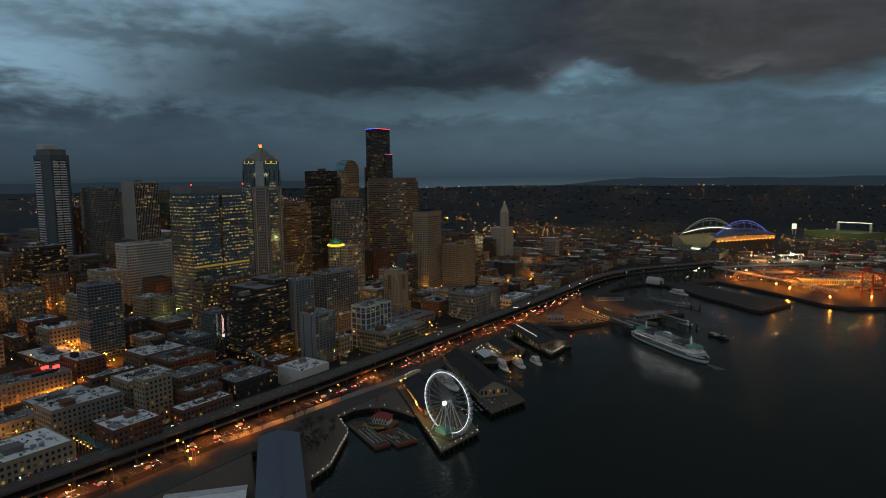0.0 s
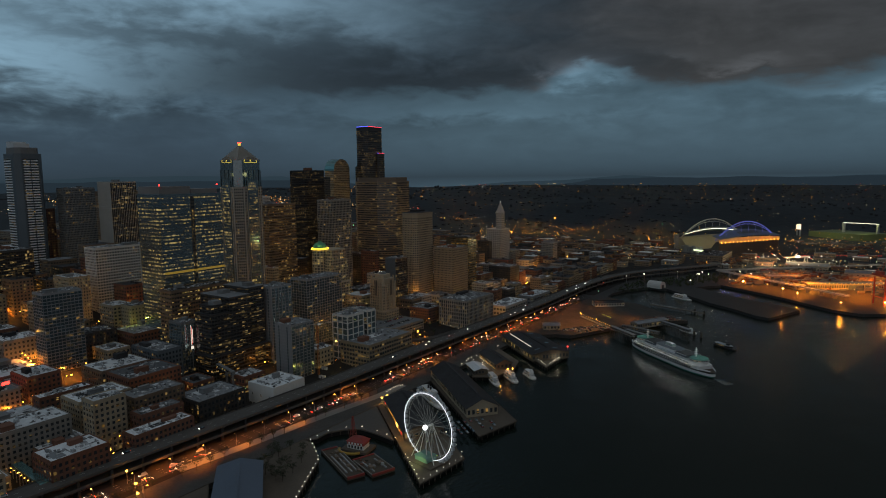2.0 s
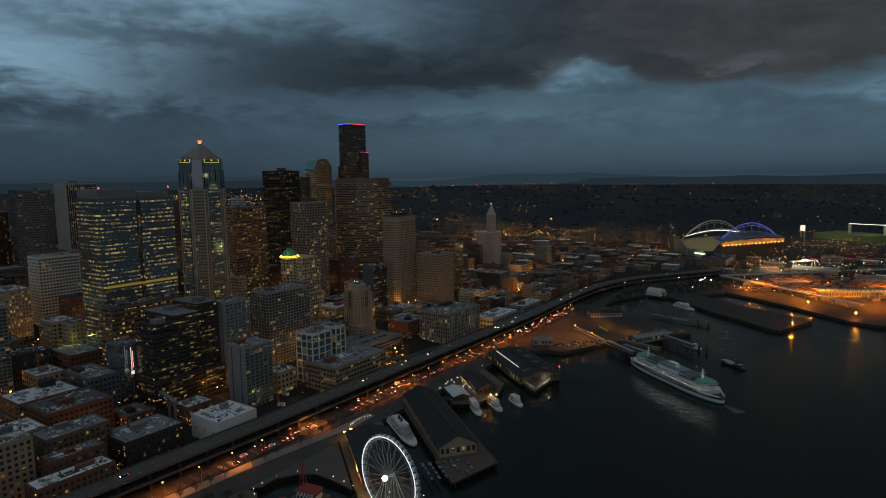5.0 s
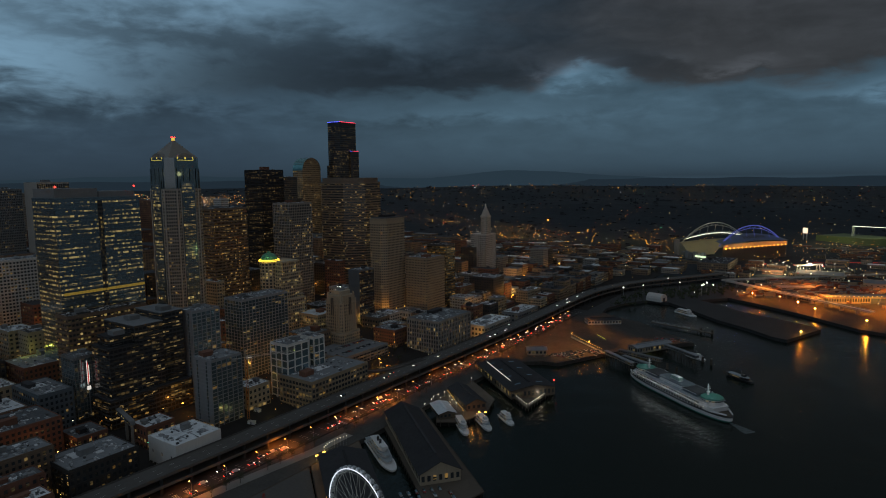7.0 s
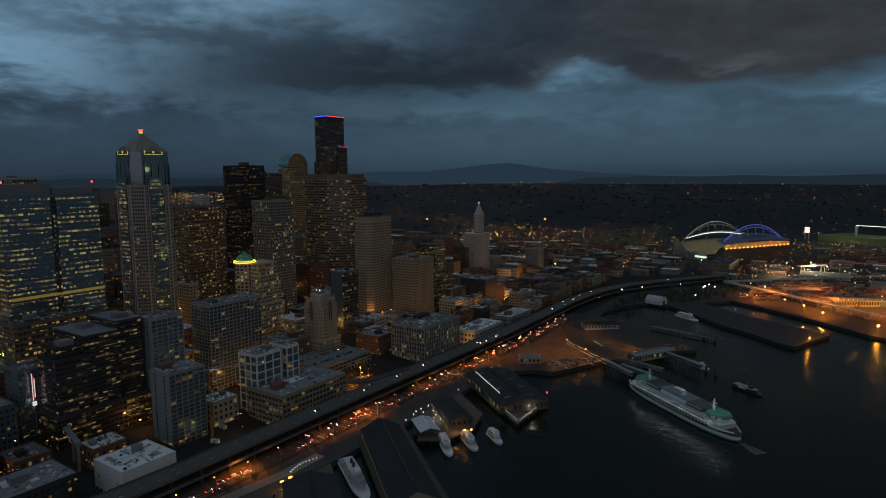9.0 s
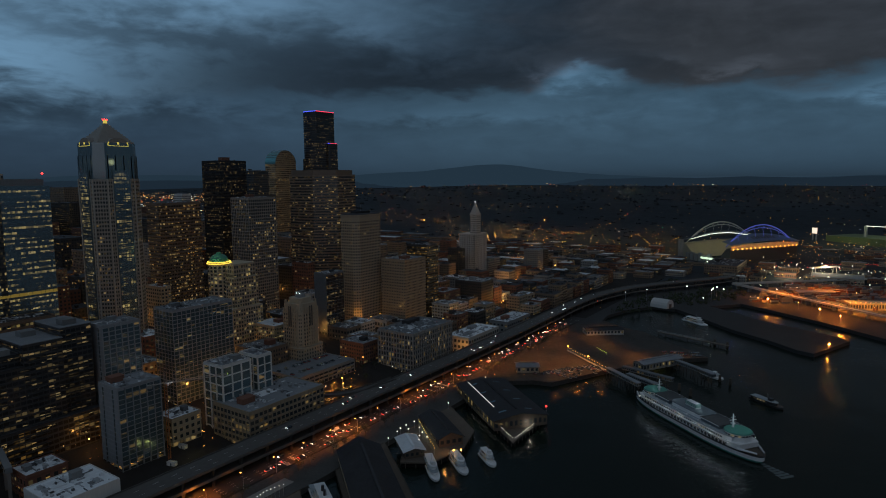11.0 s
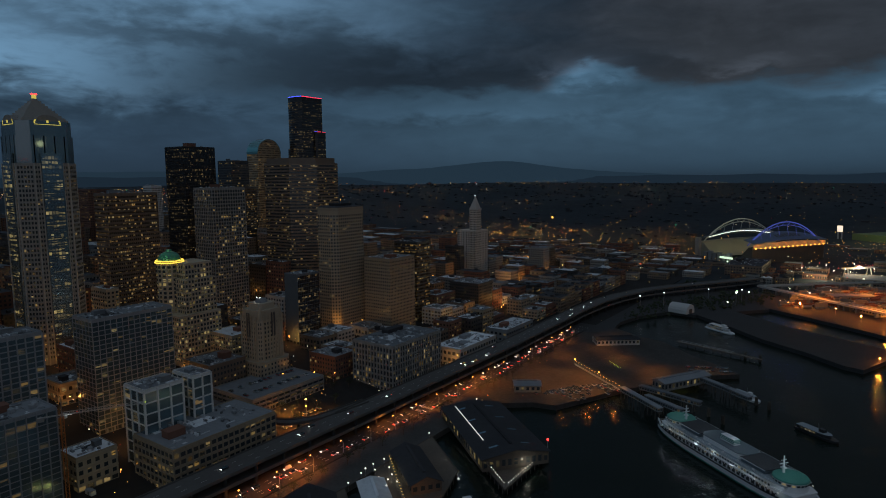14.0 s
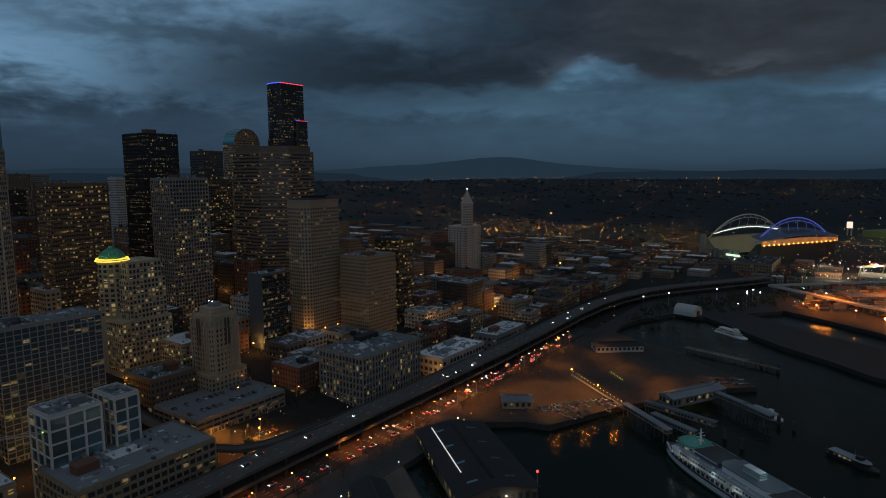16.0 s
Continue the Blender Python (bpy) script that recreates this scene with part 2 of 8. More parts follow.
M["slate"] = surface("blue_grey_panel", (0.12, 0.145, 0.165), 0.5, var=0.2, streak=True)
M["grey"] = surface("grey_render", (0.22, 0.225, 0.225), 0.85, var=0.3, streak=True)
M["roof"] = surface("grey_roof_felt", (0.21, 0.22, 0.23), 0.9, var=0.45, big=0.06, fine=0.35, spread=0.35)
M["roof_pale"] = surface("pale_roof_membrane", (0.74, 0.77, 0.79), 0.8, var=0.4, big=0.06, fine=0.3, spread=0.2)
M["roof_dark"] = surface("dark_roof", (0.055, 0.055, 0.058), 0.85, var=0.4, big=0.06, fine=0.35, spread=0.3)
M["roof_green"] = surface("green_metal_roof", (0.16, 0.30, 0.26), 0.5, var=0.2)
M["unit"] = surface("galvanised_unit", (0.38, 0.39, 0.40), 0.55, metal=0.3, var=0.3, spread=0.3)
M["crane_orange"] = surface("crane_paint", (0.42, 0.15, 0.03), 0.55, var=0.2, bump=0)
M["clutter"] = surface("roof_clutter", (0.40, 0.41, 0.42), 0.75, var=0.3, spread=0.85, island=True, bump=0)
M["paving"] = surface("promenade_paving", (0.10, 0.095, 0.088), 0.85, var=0.5, big=0.08, fine=0.5, bump=0.2)
M["steel"] = surface("painted_steel", (0.35, 0.36, 0.37), 0.45, metal=0.4)
M["timber"] = surface("weathered_timber", (0.12, 0.10, 0.08), 0.9, var=0.4, big=0.1, fine=1.0)
M["plank"] = surface("pier_planks", (0.15, 0.125, 0.10), 0.85, var=0.4, big=0.08, fine=0.9)
M["soil"] = surface("city_ground", (0.034, 0.032, 0.030), 0.9, var=0.5, big=0.012, fine=0.15, bump=0.2)
# woods tone raised and tinted blue so the colour carries distance haze
M["wood_far_hazed"] = surface("far_woods", (0.036, 0.042, 0.047), 1.0, var=0.6, big=0.004, fine=0.05, bump=0)
M["leaf"] = surface("dark_foliage", (0.05, 0.06, 0.035), 0.9, var=0.5, big=0.3, fine=2, spread=0.3)
M["bark"] = surface("bark", (0.09, 0.07, 0.055), 0.95)
M["paint_white"] = surface("white_paint", (0.78, 0.78, 0.77), 0.4, var=0.12, big=0.2, fine=1.0, bump=0.05)
M["paint_green"] = surface("green_deck_paint", (0.06, 0.22, 0.17), 0.5, var=0.2)
M["paint_red"] = surface("red_paint", (0.32, 0.05, 0.04), 0.55, var=0.3)
# tyre rubber; the same near-black also paints the shade under pier decks
M["rubber_and_shade"] = surface("rubber_and_shade", (0.02, 0.02, 0.02), 0.8)
M["line"] = surface("road_paint", (0.55, 0.55, 0.5), 0.7, var=0.4, big=0.3, fine=2)
M["w_low"] = panes("dim_window_glass", 0.09, power=0.07)
M["w_mid"] = panes("part_lit_window_glass", 0.14, power=0.10)
M["w_high"] = panes("well_lit_window_glass", 0.36, power=0.12, warm=(1.0, 0.66, 0.14))
M["w_blue"] = panes("blue_curtain_glass", 0.34, glass=(0.34, 0.42, 0.46), power=0.13, rough=0.16, metal=0.8, spread=1.1, warm=(1.0, 0.68, 0.14))
M["w_teal"] = panes("teal_glass", 0.03, glass=(0.20, 0.29, 0.33), power=0.04, rough=0.14, metal=0.7)
M["w_glass"] = panes("dark_teal_glass", 0.03, glass=(0.07, 0.11, 0.13), power=0.06, rough=0.12, metal=0.3)
M["w_amber"] = panes("amber_window_glass", 0.27, glass=(0.03, 0.024, 0.018), warm=(1.0, 0.45, 0.06), power=0.12, spread=0.7)
# glass tone raised from black, likewise for distance haze
M["w_dark"] = panes("near_black_glass", 0.11, glass=(0.028, 0.030, 0.034), warm=(1.0, 0.6, 0.2), power=0.07, rough=0.1, spread=1.0)
M["w_bay"] = panes("apartment_bay_glass", 0.05, glass=(0.20, 0.29, 0.33), power=0.05, rough=0.14, metal=0.7, spread=0.2, single=True)
M["w_one"] = panes("single_window_glass", 0.13, power=0.10, spread=0.4, single=True)
M["sodium"] = glow("sodium_lamp", (1.0, 0.36, 0.04), 14)
M["lamp_white"] = glow("white_lamp", (1.0, 0.93, 0.8), 6)
M["lamp_yellow"] = glow("yellow_lamp", (1.0, 0.72, 0.10), 0.9)
M["lamp_red"] = glow("red_lamp", (1.0, 0.03, 0.02), 6)
M["tail"] = glow("tail_light", (1.0, 0.04, 0.02), 11)
M["head"] = glow("head_light", (1.0, 0.93, 0.78), 9)
M["fin"] = M["pale"]
M["edge_blue"] = glow("blue_edge_light", (0.10, 0.12, 1.0), 2.2)
M["edge_red"] = glow("red_edge_light", (1.0, 0.04, 0.08), 2.2)
M["brown2"] = surface("brown_stone_band", (0.25, 0.185, 0.13), 0.6, var=0.25, streak=True)
M["ring_yellow"] = glow("yellow_ring_light", (1.0, 0.62, 0.05), 2.2)
M["dome_green"] = surface("copper_dome", (0.10, 0.36, 0.22), 0.45, var=0.2, big=0.3)
M["bulb"] = glow("small_white_bulb", (1.0, 0.86, 0.62), 3.0)
M["bulb_amber"] = glow("amber_bulb", (1.0, 0.40, 0.035), 6.0)
M["wheel_light"] = glow("white_led", (0.92, 0.94, 1.0), 1.3)
M["hub_light"] = glow("hub_lamp", (1.0, 1.0, 0.97), 4.0)
M["spoke"] = glow("lit_spoke", (0.85, 0.95, 0.88), 0.11)
M["cabin"] = surface("cabin_shell", (0.5, 0.52, 0.55), 0.2, var=0.1)
M["white_tube"] = glow("white_tube_light", (1.0, 0.9, 0.75), 0.9)
M["w_ship"] = panes("ship_windows", 0.35, power=0.12, warm=(1.0, 0.85, 0.5), spread=0.3)
M["deck_grey"] = surface("grey_steel_deck", (0.36, 0.40, 0.42), 0.7)
M["bulb_soft"] = glow("soft_deck_light", (1.0, 0.6, 0.2), 0.12)
M["wake"] = surface("foamy_water", (0.10, 0.13, 0.13), 0.3, var=0.6, big=0.4, fine=1.6, bump=0.6)
M["lamp_dim"] = surface("yellow_float", (0.45, 0.28, 0.04), 0.6)
M["arch_white"] = surface("white_steel_arch", (0.8, 0.76, 0.62), 0.4, var=0.1)
M["arch_blue"] = glow("blue_led_arch", (0.22, 0.26, 1.0), 0.35)
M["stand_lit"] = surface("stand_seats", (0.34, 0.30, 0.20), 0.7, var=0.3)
M["flood"] = glow("floodlight", (1.0, 0.95, 0.7), 2.0)
M["facade_amber"] = surface("pale_facade", (0.5, 0.40, 0.26), 0.7, var=0.2)
M["roof_slate"] = surface("blue_slate_roof", (0.10, 0.13, 0.18), 0.5, var=0.3, big=0.05)
M["bulb_soft2"] = glow("sign_light", (0.85, 1.0, 0.6), 1.4)
M["stand_green"] = surface("green_seats", (0.13, 0.16, 0.07), 0.7, var=0.3)
M["screen"] = glow("video_screen", (1.0, 0.75, 0.5), 1.6)
LAMPS_FAR = [(0.0, (1.0, 0.36, 0.05)), (0.55, (1.0, 0.62, 0.22)), (0.78, (1.0, 0.82, 0.5)), (0.92, (0.9, 0.95, 1.0)), (0.955, (1.0, 0.06, 0.03)), (0.99, (0.2, 1.0, 0.5))]
M["far_bulbs"] = bulbs("far_city_lamps", LAMPS_FAR, 0.2, 7.0)
M["car_white"] = surface("white_car_paint", (0.62, 0.62, 0.61), 0.3, var=0.08, bump=0)
M["car_dark"] = surface("dark_car_paint", (0.035, 0.04, 0.05), 0.25, var=0.1, bump=0)
M["car_silver"] = surface("silver_car_paint", (0.36, 0.37, 0.38), 0.3, metal=0.5, var=0.1, bump=0)
M["car_red"] = surface("red_car_paint", (0.25, 0.03, 0.025), 0.3, var=0.1, bump=0)
M["far_grey"] = surface("far_wall_grey", (0.046, 0.048, 0.052), 0.9, var=0.5, big=0.01, fine=0.1, bump=0)
M["far_roof"] = surface("far_roof_grey", (0.055, 0.055, 0.057), 0.9, var=0.7, big=0.01, fine=0.06, bump=0)
M["white_strip"] = surface("white_spandrel", (0.84, 0.85, 0.86), 0.4, var=0.15, bump=0)
M["shield"] = surface("pale_roof_shield", (0.7, 0.72, 0.74), 0.5, var=0.15, bump=0)
# distance haze put into emission: the ridge sheets glow, they are not lit
M["haze_far"] = glow("ridge_haze_glow", (0.026, 0.044, 0.058), 1.0, base=0.0)
M["haze_near"] = glow("foothill_haze_glow", (0.018, 0.029, 0.039), 1.0, base=0.0)
M["lake"] = glow("distant_lake_shine", (0.035, 0.045, 0.055), 1.0)
M["glass_blue"] = surface("blue_grey_glass", (0.27, 0.33, 0.35), 0.2, metal=0.75, var=0.2, bump=0)
M["sodium_row"] = glow("amber_fence_lamp", (1.0, 0.5, 0.08), 4.0)
M["bulb_green"] = glow("green_yellow_bulb", (0.7, 1.0, 0.1), 1.6)
M["port_bulbs"] = bulbs("port_lamps", [(0.0, (1.0, 0.9, 0.6)), (0.45, (0.85, 1.0, 0.55)), (0.65, (1.0, 0.5, 0.1)), (0.9, (1.0, 0.06, 0.03))], 1.0, 9.0)
M["shop_bulbs"] = bulbs("shop_lamp_bulbs", [(0.0, (1.0, 0.34, 0.04)), (0.6, (1.0, 0.55, 0.15)), (0.86, (1.0, 0.85, 0.6)), (0.95, (1.0, 0.06, 0.03))], 0.6, 7.0)
M["red_queue"] = glow("queue_tail_lights", (1.0, 0.05, 0.03), 1.5)
M["sodium_big"] = glow("quay_sodium_lamp", (1.0, 0.30, 0.02), 1100, True)
M["band_lit"] = glow("lit_office_floor", (1.0, 0.62, 0.08), 0.20)
M["sign_amber"] = glow("amber_sign", (1.0, 0.42, 0.05), 0.9)
M["sign_red"] = glow("red_sign", (1.0, 0.06, 0.05), 0.8)
M["glass_green"] = surface("green_vault_glass", (0.22, 0.42, 0.42), 0.2, metal=0.7, var=0.3, bump=0)

# ---- mesh helpers ----
class Geo:
    """Plain vertex and face lists; quick for many small boxes and panes."""

    def __init__(self):
        self.v, self.f = [], []

    def poly(self, pts):
        n = len(self.v)
        self.v += [tuple(p) for p in pts]
        self.f.append(tuple(range(n, n + len(pts))))

    def box(self, x0, x1, y0, y1, z0, z1, bottom=False):
        n = len(self.v)
        self.v += [(x0, y0, z0), (x1, y0, z0), (x1, y1, z0), (x0, y1, z0), (x0, y0, z1), (x1, y0, z1), (x1, y1, z1), (x0, y1, z1)]
        self.f += [(n, n + 1, n + 5, n + 4), (n + 1, n + 2, n + 6, n + 5), (n + 2, n + 3, n + 7, n + 6), (n + 3, n, n + 4, n + 7), (n + 4, n + 5, n + 6, n + 7)]
        if bottom:
            self.f.append((n + 3, n + 2, n + 1, n))

    def prism(self, pts, z0, z1, inset=0.0):
        """An upright prism over a ground outline, counter-clockwise; inset draws the top in."""
        n, k = len(self.v), len(pts)
        cx, cy = sum(p[0] for p in pts) / k, sum(p[1] for p in pts) / k
        self.v += [(p[0], p[1], z0) for p in pts]
        self.v += [(p[0] + (cx - p[0]) * inset, p[1] + (cy - p[1]) * inset, z1) for p in pts]
        self.f += [(n + i, n + (i + 1) % k, n + k + (i + 1) % k, n + k + i) for i in range(k)]
        self.f.append(tuple(range(n + k, n + 2 * k)))

    def tube(self, a, b, r0, r1=None, sides=6, cap=True):
        a, b = Vector(a), Vector(b)
        r1 = r0 if r1 is None else r1
        q = (b - a).to_track_quat("Z", "Y")
        n = len(self.v)
        for p, r in ((a, r0), (b, r1)):
            for i in range(sides):
                t = 2 * math.pi * i / sides
                self.v.append(tuple(p + q @ Vector((r * math.cos(t), r * math.sin(t), 0))))
        self.f += [(n + i, n + (i + 1) % sides, n + sides + (i + 1) % sides, n + sides + i) for i in range(sides)]
        if cap:
            self.f += [tuple(range(n + sides, n + 2 * sides)), tuple(reversed(range(n, n + sides)))]

    def sweep(self, pts, r, sides=5):
        """One bent tube through the points."""
        n = len(self.v)
        pts = [Vector(p) for p in pts]
        for i, p in enumerate(pts):
            d = pts[min(i + 1, len(pts) - 1)] - pts[max(i - 1, 0)]
            q = d.to_track_quat("Z", "X")
            for j in range(sides):
                t = 2 * math.pi * j / sides
                self.v.append(tuple(p + q @ Vector((r * math.cos(t), r * math.sin(t), 0))))
        for i in range(len(pts) - 1):
            for j in range(sides):
                a, b = n + i * sides, n + (i + 1) * sides
                self.f.append((a + j, a + (j + 1) % sides, b + (j + 1) % sides, b + j))

    def blob(self, p, r, squash=1.0):
        n = len(self.v)
        x, y, z = p
        self.v += [(x + r, y, z), (x - r, y, z), (x, y + r, z), (x, y - r, z), (x, y, z + r * squash), (x, y, z - r * squash)]
        for a, b in ((0, 2), (2, 1), (1, 3), (3, 0)):
            self.f += [(n + a, n + b, n + 4), (n + b, n + a, n + 5)]

    def ball(self, p, r, rings=5, seg=8, squash=1.0, half=False):
        n = len(self.v)
        lo = 0 if half else -math.pi / 2
        for i in range(rings + 1):
            a = lo + (math.pi / 2 - lo) * i / rings
            for j in range(seg):
                t = 2 * math.pi * j / seg
                self.v.append((p[0] + r * math.cos(a) * math.cos(t), p[1] + r * math.cos(a) * math.sin(t), p[2] + r * squash * math.sin(a)))
        for i in range(rings):
            for j in range(seg):
                self.f.append((n + i * seg + j, n + i * seg + (j + 1) % seg, n + (i + 1) * seg + (j + 1) % seg, n + (i + 1) * seg + j))

    def mesh(self, name, mat):
        me = bpy.data.meshes.new(name)
        me.from_pydata(self.v, [], self.f)
        me.validate()
        me.materials.append(M[mat] if isinstance(mat, str) else mat)
        return me


def part(name, geo, mat, parent, label="", smooth=False):
    ob = new(name, geo.mesh(name, mat) if isinstance(geo, Geo) else geo)
    ob.parent = parent
    if label:
        ob["label"] = label
    if smooth:
        ob.data.polygons.foreach_set("use_smooth", [True] * len(ob.data.polygons))
    return ob


def thing(name, label, category, at=(0, 0, 0), turn=0.0, group="", kind=""):
    ob = new(name)
    ob.location = at
    ob.rotation_euler = (0, 0, radians(turn))
    return tagged(ob, label, category, group, kind)


def setting(name, geo, mat, label="", kind="structure", category=""):
    return tagged(new(name, geo.mesh(name, mat)), label, category, "", kind)


# ---- land and water ----
def smooth(a, b, x):
    t = min(1.0, max(0.0, (x - a) / (b - a)))
    return t * t * (3 - 2 * t)


def ground_z(x, y):
    """Height of the land: flat by the water, climbing inland, flat again in the south."""
    if x > -195 and -900 < y < 1000:
        z = 3.9
    else:
        inland = -x - 195
        climb = 4 + 0.105 * max(0.0, min(inland, 520)) + 0.03 * max(0.0, min(inland - 520, 900))
        south = smooth(520, 900, y + 0.25 * (x + 200))
        z = climb * (1 - south) + (5 + 70 * smooth(600, 1900, inland)) * south
    far = math.hypot(x - 100, y)
    k = smooth(1700, 4900, far)
    z += (132 - z) * k + 16 * k * noise.noise((x * 0.0009, y * 0.0009, 0.3))
    # the long wooded hill behind the stadium
    z += 62 * math.exp(-((y - 2500) / 420) ** 2) * smooth(-1500, -700, x) * (1 - smooth(-120, 500, x))
    return z


def flats_z(x, y):
    """Height of the southern flats, which rise to low hills far off."""
    return ground_z(x, y) if y > 1000 else 3.9


def land():
    xs = sorted({-6000, -5000, -4300, *range(-3800, -1400, 200), *range(-1400, -500, 60), *range(-500, -220, 28), -220, -195, -165, -139.9})
    ys = sorted({-1500, -900, *range(-600, 1200, 40), *range(1200, 2400, 120), *range(2400, 5200, 200), 6500})
    g, far = Geo(), Geo()
    for y in ys:
        for x in xs:
            g.v.append((x, y, ground_z(x, y)))
    nx = len(xs)
    for j in range(len(ys) - 1):
        for i in range(nx - 1):
            a = j * nx + i
            face = (a, a + 1, a + nx + 1, a + nx)
            # beyond this distance the ground takes the haze-tinted woods colour
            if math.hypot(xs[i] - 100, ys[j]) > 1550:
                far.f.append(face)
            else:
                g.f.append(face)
    far.v = g.v
    setting("ground", g, "soil", "dark city ground rising inland from the waterfront")
    setting("ground_hills", far, "wood_far_hazed", "dark wooded hills and suburbs far inland")
    # southern flats, west of the grid
    h = Geo()
    xs2 = [-139.9, -60, 15, 120, 260, 400, 600, 900, 1300, 1800, 2400, 3200, 4300, 6000]
    ys2 = [y for y in ys if y >= 800]
    for y in ys2:
        for x in xs2:
            h.v.append((x, y, flats_z(x, y)))
    n2 = len(xs2)
    for j in range(len(ys2) - 1):
        for i in range(n2 - 1):
            if ys2[j] < 960 and xs2[i] > -70:
                continue
            a = j * n2 + i
            h.f.append((a, a + 1, a + n2 + 1, a + n2))
    setting("ground_flats", h, "wood_far_hazed", "dark flat industrial ground south of the bay")


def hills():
    """Far ridges at the end of sight: backdrop sheets that glow blue-grey for haze."""
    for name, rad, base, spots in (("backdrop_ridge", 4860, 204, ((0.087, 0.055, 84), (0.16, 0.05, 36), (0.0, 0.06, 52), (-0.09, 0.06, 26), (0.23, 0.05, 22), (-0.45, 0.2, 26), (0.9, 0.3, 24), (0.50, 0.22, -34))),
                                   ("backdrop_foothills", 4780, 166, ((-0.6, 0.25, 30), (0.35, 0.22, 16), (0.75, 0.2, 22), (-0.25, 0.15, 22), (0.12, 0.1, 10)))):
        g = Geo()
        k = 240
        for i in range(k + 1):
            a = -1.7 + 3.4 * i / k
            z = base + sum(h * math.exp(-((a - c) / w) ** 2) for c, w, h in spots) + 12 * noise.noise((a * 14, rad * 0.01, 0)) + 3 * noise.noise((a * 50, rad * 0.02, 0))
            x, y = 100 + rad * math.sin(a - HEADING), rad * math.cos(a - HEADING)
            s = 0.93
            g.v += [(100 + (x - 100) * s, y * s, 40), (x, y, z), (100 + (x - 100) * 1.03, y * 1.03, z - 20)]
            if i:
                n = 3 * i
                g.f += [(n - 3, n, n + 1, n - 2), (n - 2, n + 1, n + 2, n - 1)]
        setting(name, g, "haze_far" if rad > 4800 else "haze_near", "backdrop of wooded hills, distance haze as a glowing colour")


def water():
    m, nt, bs = node_mat("bay_water")
    bs.inputs["Base Color"].default_value = (0.010, 0.017, 0.013, 1)
    bs.inputs["Roughness"].default_value = 0.14
    bs.inputs["IOR"].default_value = 1.33
    bs.inputs["Specular IOR Level"].default_value = 0.3
    N, L = nt.nodes.new, nt.links.new
    a = N("ShaderNodeTexNoise")
    a.inputs["Scale"].default_value, a.inputs["Detail"].default_value = 0.32, 5
    L(tex_pos(nt, (1, 0.6, 1)), a.inputs["Vector"])
    b = N("ShaderNodeTexNoise")
    b.inputs["Scale"].default_value, b.inputs["Detail"].default_value = 0.03, 3
    L(tex_pos(nt), b.inputs["Vector"])
    s = N("ShaderNodeMath")
    s.operation = "MULTIPLY"
    L(a.outputs["Fac"], s.inputs[0])
    L(b.outputs["Fac"], s.inputs[1])
    bp = N("ShaderNodeBump")
    bp.inputs["Strength"].default_value, bp.inputs["Distance"].default_value = 0.8, 1.2
    L(s.outputs[0], bp.inputs["Height"])
    L(bp.outputs[0], bs.inputs["Normal"])
    g = Geo()
    g.poly([(-200, -3000, 0), (6000, -3000, 0), (6000, 2200, 0), (-200, 2200, 0)])
    setting("water", g, m, "dark rippled bay water at dusk")


land()
hills()
water()

# quays and pier decks: outlines on the plan
DECK = 4.0


def quay(name, pts, label, mat="asphalt", top=DECK, edge="deck"):
    g = Geo()
    g.prism(pts, -6, top)
    ob = tagged(new(name, g.mesh(name, mat)), label, "", "", "structure")
    return ob


def piled_pier(label, pts, top=DECK, mat="plank"):
    """A timber pier: deck, edge beam, rows of piles, a dark block for the shade below."""
    th = thing("pier", label, "pier", (pts[0][0], pts[0][1], 0))
    q = [(x - pts[0][0], y - pts[0][1]) for x, y in pts]
    d = Geo()
    d.prism(q, top - 0.7, top)
    part("deck", d, mat, th)
    e, p = Geo(), Geo()
    for (ax, ay), (bx, by) in zip(q, q[1:] + q[:1]):
        L = math.hypot(bx - ax, by - ay)
        e.tube((ax, ay, top + 0.15), (bx, by, top + 0.15), 0.3, sides=4)
        k = max(1, int(L / 6))
        for i in range(k):
            t = (i + 0.5) / k
            x, y = ax + (bx - ax) * t, ay + (by - ay) * t
            p.tube((x, y, -5), (x, y, top + (1.0 if i % 3 == 0 else -0.2)), 0.28, sides=5)
    part("edge_beam", e, "timber", th)
    tagged(part("pile_row", p, "timber", th), kind="stuff")
    # near-black solid in place of the shade below the deck
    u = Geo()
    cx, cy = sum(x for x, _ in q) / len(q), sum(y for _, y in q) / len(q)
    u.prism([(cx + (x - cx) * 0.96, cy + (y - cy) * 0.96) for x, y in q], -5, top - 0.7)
    part("substructure", u, "rubber_and_shade", th, "solid dark block painted as the shade under the deck")
    return th


quay("promenade", [(-142, -900), (-113, -900), (-113, 372), (-142, 372)], "waterfront promenade of dark paving behind the seawall", "paving")
quay("quay_terminal", [(-140, 345), (-106, 350), (-85, 366), (-67, 370), (-38, 434), (-29, 446), (-6, 479), (14, 513), (37, 533), (21, 547), (-14, 572), (-51, 607), (-80, 616), (-109, 635), (-140, 648)], "broad ferry holding lot of worn dark asphalt", "lot", 4.02)
quay("quay_south", [(-140, 600), (-113, 618), (-121, 671), (-112, 715), (-87, 765), (-55, 762), (-42, 781), (19, 850), (15, 869), (15, 980), (-140, 980)], "asphalt quay at the head of the slip", "asphalt", 4.04)
quay("quay_container", [(-53, 764), (-24, 738), (9, 704), (36, 676), (80, 644), (112, 614), (128, 608), (159, 690), (140, 708), (84, 736), (49, 756), (19, 784), (-19, 812), (-15, 900), (-60, 900)], "empty container pier of dark asphalt", "asphalt", 4.06)
